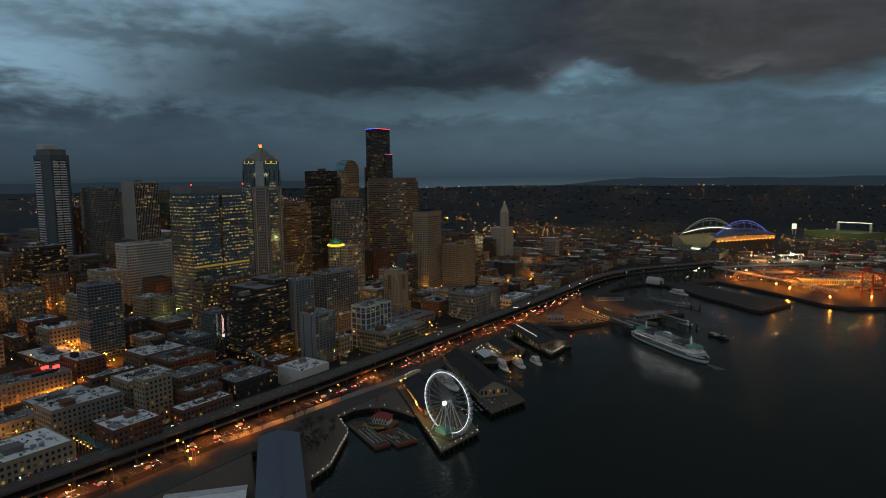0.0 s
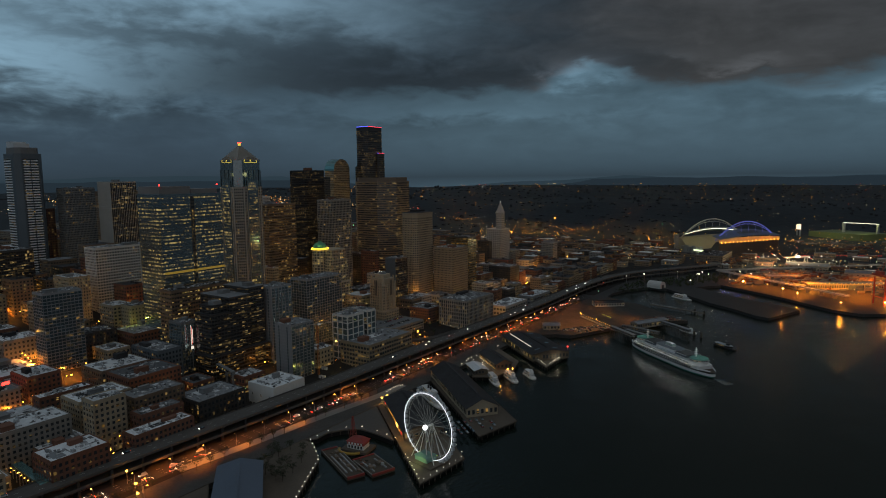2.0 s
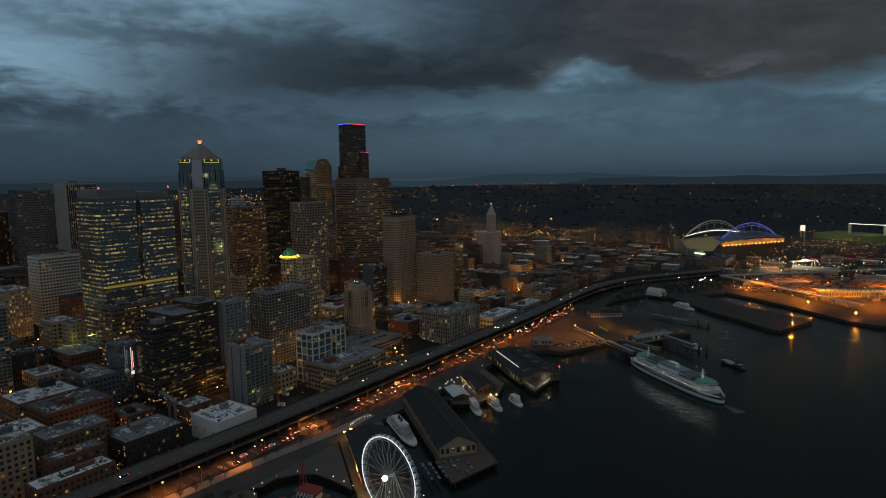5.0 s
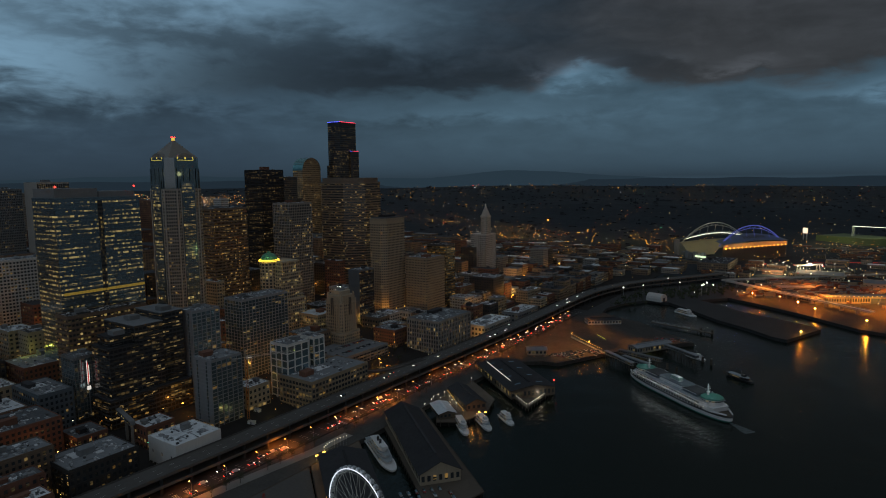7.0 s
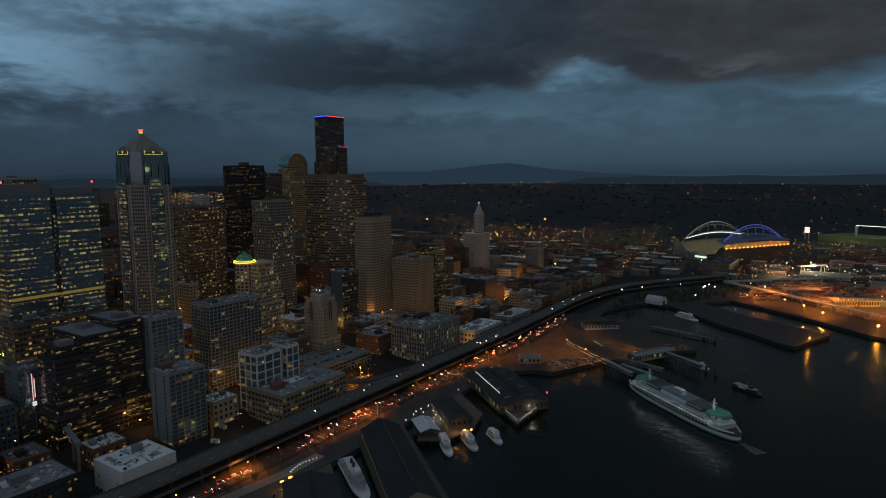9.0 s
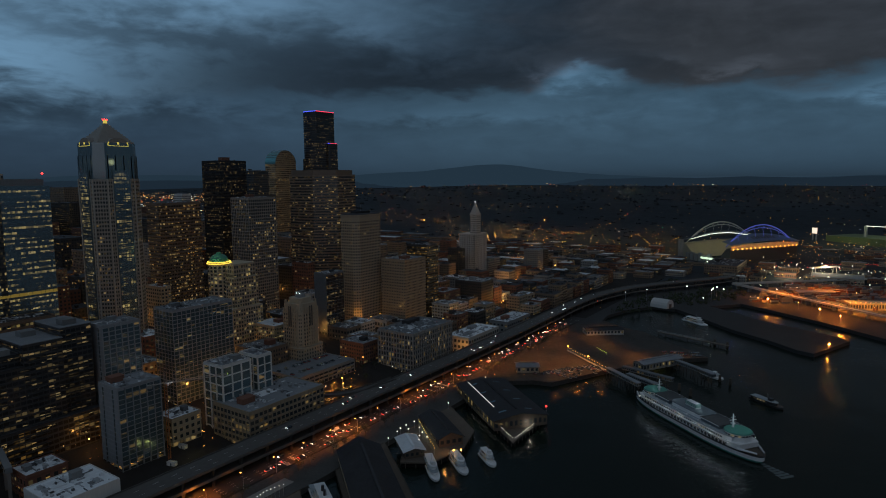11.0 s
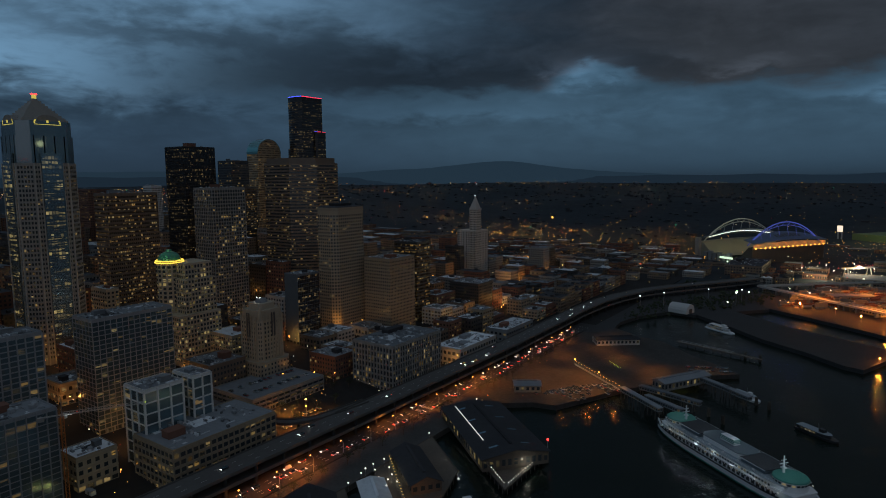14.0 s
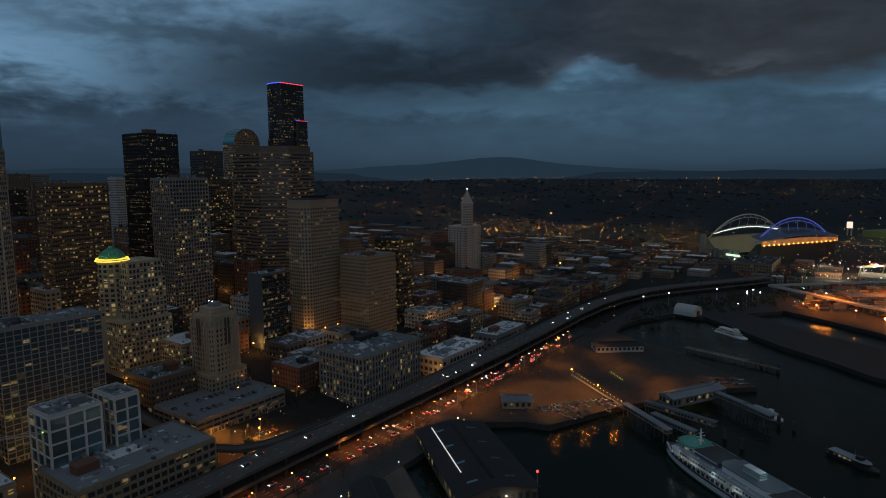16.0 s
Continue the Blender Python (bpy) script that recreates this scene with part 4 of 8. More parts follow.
tower("low hall with a pale roof and yellow lit windows", -352, -318, 258, 284, 47, wall="beige", win="w_high", bay=3, floor=3.6, fw=0.6, fh=0.6, name="hall", roof="roof_pale", kit=2, seed=35)


def poly_tower(label, at, pts, z1, wall, win, bay, floor, fw, fh, roof="roof_dark", name="office_tower", top=0.0, band=""):
    """A tower over any outline, counter-clockwise round its centre: walls, a pane in every bay, parapet, roof."""
    x, y, z0 = at
    xs, ys = [p[0] for p in pts], [p[1] for p in pts]
    TAKEN.append((x + min(xs), x + max(xs), y + min(ys), y + max(ys)))
    th = thing(name, label, "building", at)
    H = z1 - z0
    g = Geo()
    g.prism(pts, 0, H)
    part("wall", g, wall, th)
    w, b = Geo(), Geo()
    nz = int((H - 8 - top) / floor)
    for k in range(nz):
        z = 6 + k * floor
        for (ax, ay), (bx, by) in zip(pts, pts[1:] + pts[:1]):
            L = math.hypot(bx - ax, by - ay)
            nx, ny = (by - ay) / L * 0.07, -(bx - ax) / L * 0.07
            n = max(1, round(L / bay))
            for i in range(n):
                t0, t1 = (i + 0.5 - fw / 2) / n, (i + 0.5 + fw / 2) / n
                p, q = (ax + (bx - ax) * t0 + nx, ay + (by - ay) * t0 + ny), (ax + (bx - ax) * t1 + nx, ay + (by - ay) * t1 + ny)
                w.poly([(*p, z), (*q, z), (*q, z + floor * fh), (*p, z + floor * fh)])
    tagged(part("glazing", w, win, th), kind="stuff")
    g = Geo()
    g.prism([(px * 1.012, py * 1.012) for px, py in pts], H - 2.2, H + 0.9)
    part("parapet", g, band or wall, th)
    g = Geo()
    g.prism([(px * 0.97, py * 0.97) for px, py in pts], H + 0.9, H + 2.0, 0.06)
    part("roof", g, roof, th)
    g = Geo()
    g.box(min(xs) * 0.45, max(xs) * 0.3, min(ys) * 0.4, max(ys) * 0.5, H + 1.5, H + 4.6)
    part("plant_room", g, roof, th)
    g = Geo()
    g.tube((0, 0, H + 4.6), (0, 0, H + 13), 0.25, 0.1, sides=5)
    part("mast", g, "steel", th)
    return th


def chamfered(a, b, c):
    return [(-a, -b + c), (-a + c, -b), (a - c, -b), (a, -b + c), (a, b - c), (a - c, b), (-a + c, b), (-a, b - c)]


poly_tower("sand-coloured concrete tower with chamfered corners and small square windows", (-351.5, 427.5, 18), chamfered(15.5, 25.5, 6.5), 150, "sand", "w_low", 3.0, 3.55, 0.5, 0.52, band="sand")


def crown_tower():
    """Stone and glass tower with lit round gables and a stepped pyramid."""
    x0, x1, y0, y1 = -473, -428, 150, 195
    TAKEN.append((x0, x1, y0, y1))
    cx, cy, z0 = (x0 + x1) / 2, (y0 + y1) / 2, 28
    th = thing("crown_tower", "tall stone and glass tower with lit arched gables and pyramid roof", "building", (cx, cy, z0))
    k = 22.4
    g = Geo()
    oct_ = lambda a, b: [(-a, -b), (-b, -a), (b, -a), (a, -b), (a, b), (b, a), (-b, a), (-a, b)]
    g.prism(oct_(k, k * 0.62), 0, 168)
    part("shaft", g, "concrete", th)
    g = Geo()
    g.prism(oct_(k - 0.6, k * 0.62), 168, 190)
    g.prism(oct_(k - 1.4, k * 0.6), 190, 202)
    part("upper_shaft", g, "glass_blue", th)
    for s, (dx, dy) in enumerate(((0, -1), (1, 0), (0, 1), (-1, 0))):
        c = Geo()
        h = 8
        if dx == 0:
            c.box(-h, h, min(dy * k, dy * (k + 1.6)), max(dy * k, dy * (k + 1.6)), 0, 176)
        else:
            c.box(min(dx * k, dx * (k + 1.6)), max(dx * k, dx * (k + 1.6)), -h, h, 0, 176)
        part("glass_bay", c, "glass_blue", th)
        w = Geo()
        o = k + 1.66
        for f in range(45):
            for i in range(6):
                a = -h + 2.5 * i + 0.3
                z = 6 + 3.75 * f
                p = [(a, z), (a + 2.0, z), (a + 2.0, z + 2.6), (a, z + 2.6)]
                if dx == 0:
                    w.poly([(u * -dy, dy * o, v) for u, v in p])
                else:
                    w.poly([(dx * o, u * dx, v) for u, v in p])
        tagged(part("bay_glazing", w, "w_blue", th), kind="stuff")
        # side piers of small windows
        w = Geo()
        o = k + 0.06
        for f in range(43):
            for a in (-12.4, -10.2, 8.6, 10.8):
                z = 6 + 3.75 * f
                p = [(a, z), (a + 1.3, z), (a + 1.3, z + 1.9), (a, z + 1.9)]
                if dx == 0:
                    w.poly([(u * -dy, dy * o, v) for u, v in p])
                else:
                    w.poly([(dx * o, u * dx, v) for u, v in p])
        tagged(part("pier_glazing", w, "w_mid", th), kind="stuff")
        # windows of the canted corners
        w = Geo()
        ca, cb = k, k * 0.62
        for f in range(43):
            for i in range(5):
                t0, t1 = (i + 0.2) / 5, (i + 0.8) / 5
                z = 6 + 3.75 * f
                p = [(cb + (ca - cb) * t + 0.05, -ca + (ca - cb) * t - 0.05) for t in (t0, t1)]
                w.poly([(*p[0], z), (*p[1], z), (*p[1], z + 2.1), (*p[0], z + 2.1)])
        ob = part("corner_glazing", w, "w_mid", th)
        tagged(ob, kind="stuff")
        ob.rotation_euler = (0, 0, s * math.pi / 2)
        # lit round gable
        a = Geo()
        r, o = 10.5, k - 1.5
        ring = [(r * math.cos(math.pi * i / 14), 199.5 + r * 0.72 * math.sin(math.pi * i / 14)) for i in range(15)]
        n = len(a.v)
        for u, v in ring:
            a.v += [(u, -o, v), (u, -o + 7, v)]
        for i in range(14):
            a.f.append((n + 2 * i, n + 2 * i + 2, n + 2 * i + 3, n + 2 * i + 1))
        a.f.append(tuple(n + 2 * i for i in range(15)))
        ob = part("gable", a, "concrete", th)
        ob.rotation_euler = (0, 0, s * math.pi / 2)
        b = Geo()
        for i in range(14):
            if 1 < i < 12:
                continue
            (u0, v0), (u1, v1) = ring[i], ring[i + 1]
            b.poly([(u0 * 0.98, -o - 0.1, 199.9 + (v0 - 199.5) * 0.95), (u1 * 0.98, -o - 0.1, 199.9 + (v1 - 199.5) * 0.95), (u1 * 0.88, -o - 0.1, 199.9 + (v1 - 199.5) * 0.82), (u0 * 0.88, -o - 0.1, 199.9 + (v0 - 199.5) * 0.82)])
        b.box(-10, 10, -o - 0.4, -o - 0.1, 199.0, 199.4, True)
        b.box(-0.8, 0.8, -o - 0.4, -o - 0.1, 200.6, 202.6, True)
        ob = part("gable_light", b, "lamp_yellow", th, "yellow gable lighting")
        ob.rotation_euler = (0, 0, s * math.pi / 2)
        f = Geo()
        for a_ in (-11.5, -4, 4, 11.5):
            f.box(a_ - 0.5, a_ + 0.5, -k + 0.6, -k + 1.4, 168, 190)
        for a_ in (-13.0, -8.6, 8.6, 13.0):
            f.box(a_ - 0.45, a_ + 0.45, -k - 0.7, -k, 0, 168)
        ob = part("stone_fin", f, "fin", th, "tall stone fins")
        tagged(ob, kind="stuff")
        ob.rotation_euler = (0, 0, s * math.pi / 2)
    g = Geo()
    for i in range(20):
        a, z = 17.6 - (i // 2) * 1.72, 201.5 + ((i + 1) // 2) * 2.0
        g.v += [(-a, -a, z), (a, -a, z), (a, a, z), (-a, a, z)]
        if i:
            n = 4 * i
            g.f += [(n - 4 + j, n - 4 + (j + 1) % 4, n + (j + 1) % 4, n + j) for j in range(4)]
    g.f.append((76, 77, 78, 79))
    part("pyramid_roof", g, "pale", th)
    g = Geo()
    g.box(-1.3, 1.3, -1.3, 1.3, 221.5, 224.6)
    part("finial", g, "lamp_yellow", th, "lit lantern")
    for dx in (-1.4, 1.4):
        for dy in (-1.4, 1.4):
            g = Geo()
            g.blob((dx, dy, 225.3), 0.8)
            part("beacon", g, "lamp_red", th)


crown_tower()


def striped_tower():
    """Tall dark glass tower with white floor stripes and a slanted shield on top."""
    TAKEN.append((-842, -798, 42, 82))
    th = thing("office_tower", "tall dark glass tower with white floor stripes and roof shield", "building", (-820, 62, 55))
    g = Geo()
    g.prism([(-21, -18), (13, -18), (20, -11), (20, 14), (15, 19), (-21, 19)], 0, 192)
    part("shaft", g, "slate", th)
    g = Geo()
    g.prism([(-18, -15), (11, -15), (17, -9), (17, 12), (12, 16), (-18, 16)], 192, 201)
    part("top_storey", g, "grey", th)
    sh = Geo()
    for a, b in ((-16, -2), (-2, 10)):
        sh.prism([(a, -14.6), (b, -14.6), (b, 6), (a, 6)], 201, 210 if a < -3 else 207)
    part("roof_shield", sh, "shield", th, "pale slanted roof shield")
    w, l = Geo(), Geo()
    for f in range(46):
        z = 5 + f * 3.9
        l.box(-20, 3, -18.5, -18, z, z + 1.7, True)
        for a, b in ((-8, 0.6), (2.2, 11.5)):
            l.box(20, 20.5, a, b, z, z + 1.7, True)
        for i in range(9):
            w.poly([(-20 + i * 2.5, -18.06, z + 1.9), (-17.9 + i * 2.5, -18.06, z + 1.9), (-17.9 + i * 2.5, -18.06, z + 3.7), (-20 + i * 2.5, -18.06, z + 3.7)])
            w.poly([(20.06, -9 + i * 2.4, z + 1.9), (20.06, -7 + i * 2.4, z + 1.9), (20.06, -7 + i * 2.4, z + 3.7), (20.06, -9 + i * 2.4, z + 3.7)])
    tagged(part("floor_stripes", l, "white_strip", th, "white floor stripes"), kind="stuff")
    tagged(part("glazing", w, "w_low", th), kind="stuff")


striped_tower()
for dx, dy in ((0, -30), (30, 0), (-30, 0), (0, 30)):
    lp = new("crown_flood", bpy.data.lights.new("crown_flood", "POINT"))
    lp.data.energy, lp.data.color, lp.data.shadow_soft_size = 500, (1.0, 0.85, 0.35), 2.5
    lp.location = (-450 + dx, 169 + dy, 212)


def dark_supertower():
    """The tallest tower: three curved black shafts of falling height."""
    th = thing("skyscraper", "tallest black glass skyscraper with a coloured roof edge light", "building", (-655, 658, 55))
    TAKEN.append((-690, -610, 620, 700))
    shafts = (((-15, -20, 17, 24), 257), ((17, 8, 22, 26), 202), ((-30, -10, -15, 26), 175))
    for (a, b, c, d), h in shafts:
        g = Geo()
        pts = []
        for i in range(7):
            t = i / 6
            pts.append((a + (c - a) * t, b - 3.0 * math.sin(math.pi * t)))
        pts += [(c, d), (a, d)]
        g.prism(pts, 0, h)
        part("shaft", g, "black", th)
        w = Geo()
        for f in range(int(h / 3.9) - 2):
            z = 5 + f * 3.9
            n = max(2, int((c - a) / 2.4))
            for i in range(n):
                t0, t1 = (i + 0.12) / n, (i + 0.88) / n
                q = [(a + (c - a) * t, b - 3.0 * math.sin(math.pi * t) - 0.08) for t in (t0, t1)]
                w.poly([(q[0][0], q[0][1], z), (q[1][0], q[1][1], z), (q[1][0], q[1][1], z + 2.0), (q[0][0], q[0][1], z + 2.0)])
            n = max(2, int((d - b) / 2.4))
            for i in range(n):
                u0, u1 = b + (d - b) * (i + 0.12) / n, b + (d - b) * (i + 0.88) / n
                w.poly([(c + 0.08, u0, z), (c + 0.08, u1, z), (c + 0.08, u1, z + 2.0), (c + 0.08, u0, z + 2.0)])
        tagged(part("glazing", w, "w_dark", th), kind="stuff")
        if h < 180:
            continue
        e = Geo()
        e.sweep([(*p, h + 0.4) for p in pts[:7]], 0.5 if h > 250 else 0.3, 4)
        part("edge_light", e, "edge_blue", th, "blue roof edge light")
        e = Geo()
        e.tube((*pts[6], h + 0.4), (c, d, h + 0.4), 0.5 if h > 250 else 0.3, sides=4)
        part("edge_light", e, "edge_red", th, "red roof edge light")
        r = Geo()
        r.prism([(x * 0.85, y * 0.85) for x, y in pts] if h > 250 else pts, h, h + 0.3)
        part("roof", r, "roof_dark", th)


dark_supertower()


def hex_tower():
    """Brown six-sided office tower with banded floors."""
    th = thing("office_tower", "brown six-sided office tower with banded lit floors", "building", (-462, 468, 30))
    TAKEN.append((-510, -412, 430, 500))
    pts = [(-44, -14), (-22, -34), (22, -34), (46, -12), (46, 22), (-44, 22)]
    g = Geo()
    g.prism(pts, 0, 170)
    g.prism([(x * 0.93, y * 0.93) for x, y in pts], 170, 176)
    part("wall", g, "brown", th)
    w, l = Geo(), Geo()
    for f in range(43):
        z = 6 + f * 3.8
        for (ax, ay), (bx, by) in zip(pts, pts[1:]):
            L = math.hypot(bx - ax, by - ay)
            nx, ny = (by - ay) / L * 0.08, -(bx - ax) / L * 0.08
            n = max(2, int(L / 2.4))
            for i in range(n):
                t0, t1 = (i + 0.05) / n, (i + 0.95) / n
                p, q = (ax + (bx - ax) * t0 + nx, ay + (by - ay) * t0 + ny), (ax + (bx - ax) * t1 + nx, ay + (by - ay) * t1 + ny)
                w.poly([(*p, z), (*q, z), (*q, z + 1.7), (*p, z + 1.7)])
        l.prism([(x * 1.006, y * 1.006) for x, y in pts], z + 1.9, z + 3.5)
    tagged(part("glazing", w, "w_mid", th), kind="stuff")
    tagged(part("floor_banding", l, "brown2", th), kind="stuff")


hex_tower()


def barrel_tower():
    """Tower under a glass barrel vault."""
    th = thing("office_tower", "office tower with a barrel vault top of green glass", "building", (-707, 615, 60))
    TAKEN.append((-735, -680, 595, 635))
    g = Geo()
    X, Y, Z = 13, 24, 161
    g.box(-X, X, -Y, Y, 0, Z)
    part("wall", g, "tan", th)
    w = Geo()
    grid_windows(w, -X, X, -Y, Y, 5, Z, 2.4, 3.7, 0.65, 0.5)
    for k in range(6):
        z = Z + 1 + 3.6 * k
        half = math.sqrt(max(1.0, Y * Y - (3.6 * k + 3.2) ** 2)) - 1
        n = int(half * 2 / 2.4)
        for i in range(n):
            y = -half + (2 * half) * i / n
            w.poly([(X + 0.06, y + 0.3, z), (X + 0.06, y + 1.8, z), (X + 0.06, y + 1.8, z + 1.9), (X + 0.06, y + 0.3, z + 1.9)])
    tagged(part("glazing", w, "w_amber", th), kind="stuff")
    prof = [(Y * math.cos(math.pi * i / 20), Z + Y * math.sin(math.pi * i / 20)) for i in range(21)]
    for x in (X, -X):
        e = Geo()
        e.poly([(x, y, z) for y, z in (prof if x > 0 else reversed(prof))])
        part("gable_end", e, "tan", th)
    c = Geo()
    for (y0, z0), (y1, z1) in zip(prof, prof[1:]):
        c.poly([(X + 0.8, y0, z0 + 0.2), (X + 0.8, y1, z1 + 0.2), (-X - 0.8, y1, z1 + 0.2), (-X - 0.8, y0, z0 + 0.2)])
    part("vault", c, "glass_green", th, "green glass barrel vault")
    for i in range(14):
        t = math.pi * (i + 3) / 19
        r = Geo()
        y, z = Y * 1.01 * math.cos(t), Z + 0.3 + Y * 1.01 * math.sin(t)
        r.tube((-X - 0.8, y, z), (X + 0.8, y, z), 0.22, sides=4)
        part("vault_purlin", r, "steel", th)


barrel_tower()


def dome_tower():
    """Cream office block with a round corner under a lit green dome."""
    x0, x1, y0, y1, z0, z1 = -386, -352, 232, 268, 22, 110
    TAKEN.append((x0, x1, y0, y1))
    th = thing("dome_tower", "cream office tower with lit windows under a glowing green dome", "building", (-369, 250, z0))
    g = Geo()
    g.box(-17, 17, -12, 18, 0, 74)
    g.box(-13, 15, -10, 16, 74, 88)
    g.box(-22, 20, -20, 20, 0, 44)
    part("wall", g, "beige", th)
    t = Geo()
    t.tube((-8, -10, 0), (-8, -10, 88), 11, sides=20)
    part("turret", t, "beige", th)
    w = Geo()
    grid_windows(w, -17, 17, -12, 18, 44, 74, 3.0, 3.7, 0.6, 0.6)
    grid_windows(w, -13, 15, -10, 16, 74, 87, 3.0, 3.7, 0.6, 0.6)
    grid_windows(w, -22, 20, -20, 20, 4, 43, 3.0, 3.7, 0.6, 0.6)
    for f in range(11):
        for i in range(16):
            a0, a1 = 2 * math.pi * (i + 0.2) / 16, 2 * math.pi * (i + 0.8) / 16
            z = 46 + f * 3.75
            p, q = (-8 + 11.1 * math.cos(a0), -10 + 11.1 * math.sin(a0)), (-8 + 11.1 * math.cos(a1), -10 + 11.1 * math.sin(a1))
            w.poly([(*p, z), (*q, z), (*q, z + 2.3), (*p, z + 2.3)])
    tagged(part("glazing", w, "w_high", th), kind="stuff")
    for r, z in ((11.8, 88.2), (11.2, 89.6)):
        e = Geo()
        for i in range(24):
            a0, a1 = 2 * math.pi * i / 24, 2 * math.pi * (i + 1) / 24
            e.tube((-8 + r * math.cos(a0), -10 + r * math.sin(a0), z), (-8 + r * math.cos(a1), -10 + r * math.sin(a1), z), 0.5, sides=5, cap=False)
        part("ring_light", e, "ring_yellow", th, "yellow ring light")
    d = Geo()
    d.ball((-8, -10, 90), 9.2, 6, 20, 0.82, True)
    part("dome", d, "dome_green", th, "green copper dome lit from below", smooth=True)
    for i in range(20):
        a = 2 * math.pi * i / 20
        r = Geo()
        for j in range(5):
            b0, b1 = math.pi / 2 * j / 5.4, math.pi / 2 * (j + 1) / 5.4
            r.tube((-8 + 9.3 * math.cos(b0) * math.cos(a), -10 + 9.3 * math.cos(b0) * math.sin(a), 90 + 7.6 * math.sin(b0)),
                   (-8 + 9.3 * math.cos(b1) * math.cos(a), -10 + 9.3 * math.cos(b1) * math.sin(a), 90 + 7.6 * math.sin(b1)), 0.16, sides=4, cap=False)
        part("rib", r, "roof_green", th)
    c = Geo()
    c.tube((-8, -10, 97), (-8, -10, 99), 2.6, 2.2, sides=12)
    part("lantern", c, "dome_green", th)


dome_tower()
lp = new("dome_flood", bpy.data.lights.new("dome_flood", "POINT"))
lp.data.energy, lp.data.color, lp.data.shadow_soft_size = 1400, (0.75, 1.0, 0.35), 1.0
lp.location = (-366, 223, 119)


def slim_tower():
    """Old white terracotta tower with a pyramid cap."""
    th = thing("terracotta_tower", "white terracotta tower with a pointed pyramid roof", "building", (-424, 820, 5))
    TAKEN.append((-460, -395, 795, 855))
    g = Geo()
    g.box(-26, 8, -14, 26, 0, 88)
    part("base_block", g, "pale", th)
    w = Geo()
    grid_windows(w, -26, 8, -14, 26, 5, 86, 2.6, 3.7, 0.5, 0.55)
    grid_windows(w, -7, 7, -7, 7, 88, 124, 2.6, 3.7, 0.5, 0.55)
    tagged(part("glazing", w, "w_low", th), kind="stuff")
    p = Geo()
    piers_on(p, -26, 8, -14, 26, 0, 88, 5.2, 0.5, 1.0)
    tagged(part("pilaster_relief", p, "pale", th), kind="stuff")
    t = Geo()
    t.box(-7, 7, -7, 7, 88, 124)
    t.box(-7.8, 7.8, -7.8, 7.8, 122, 124.5, True)
    part("shaft", t, "pale", th)
    r = Geo()
    r.prism([(-6.6, -6.6), (6.6, -6.6), (6.6, 6.6), (-6.6, 6.6)], 124.5, 145, 0.97)
    part("pyramid_roof", r, "pale", th)
    b = Geo()
    b.ball((0, 0, 146), 1.0, 4, 6)
    part("finial", b, "lamp_white", th)


slim_tower()


def deco_tower():
    """Cream art deco tower: stepped shoulders, fluted piers, a small crown."""
    TAKEN.append((-306, -276, 254, 284))
    th = thing("art_deco_tower", "cream art deco tower with stepped shoulders and crown", "building", (-291, 269, 10))
    for a, z0, z1, nm in ((17, 0, 22, "base"), (13.5, 22, 56, "shaft"), (11.5, 56, 64, "shoulder"), (8.5, 64, 69, "upper_step")):
        g = Geo()
        c = a * 0.72
        g.prism([(-a, -c), (-c, -a), (c, -a), (a, -c), (a, c), (c, a), (-c, a), (-a, c)], z0, z1)
        part(nm, g, "beige", th)
    w = Geo()
    grid_windows(w, -17, 17, -17, 17, 3, 21, 3.4, 3.6, 0.4, 0.5)
    for k in range(9):
        for i in range(6):
            u, z = -8.6 + i * 2.9, 23.5 + 3.6 * k
            w.poly([(u, -13.56, z), (u + 1.3, -13.56, z), (u + 1.3, -13.56, z + 1.9), (u, -13.56, z + 1.9)])
            w.poly([(13.56, u, z), (13.56, u + 1.3, z), (13.56, u + 1.3, z + 1.9), (13.56, u, z + 1.9)])
            if i in (1, 3):
                t0, t1 = (i + 0.4) / 6, (i + 1.2) / 6
                p = [(9.72 + 3.78 * q + 0.04, -13.5 + 3.78 * q - 0.04) for q in (t0, t1)]
                w.poly([(*p[0], z), (*p[1], z), (*p[1], z + 1.9), (*p[0], z + 1.9)])
    tagged(part("glazing", w, "w_low", th), kind="stuff")
    for i in range(7):
        for s in (0, 1):
            f = Geo()
            u = -9.6 + i * 3.2
            if s:
                f.box(13.5, 14.1, u - 0.45, u + 0.45, 22, 60)
            else:
                f.box(u - 0.45, u + 0.45, -14.1, -13.5, 22, 60)
            part("flute", f, "beige", th)
    for s in (0, 1):
        for i in range(2):
            d = Geo()
            u = -1.2 + i * 2.4
            if s:
                d.box(14.1, 14.2, u - 0.8, u + 0.8, 42, 62, True)
            else:
                d.box(u - 0.8, u + 0.8, -14.2, -14.1, 42, 62, True)
            part("dark_niche", d, "dark", th)
    c = Geo()
    c.tube((0, 0, 69), (0, 0, 72), 5.2, 4.2, sides=8)
    part("crown", c, "grey", th)
    for sx in (-1, 1):
        for sy in (-1, 1):
            p = Geo()
            p.prism([(sx * 10 - 1.4, sy * 10 - 1.4), (sx * 10 + 1.4, sy * 10 - 1.4), (sx * 10 + 1.4, sy * 10 + 1.4), (sx * 10 - 1.4, sy * 10 + 1.4)], 56, 67, 0.5)
            part("pinnacle", p, "beige", th)
    for dx in (-2, 2):
        b = Geo()
        b.ball((dx, -3, 73), 0.4, 3, 6)
        part("roof_lamp", b, "lamp_white", th)


deco_tower()


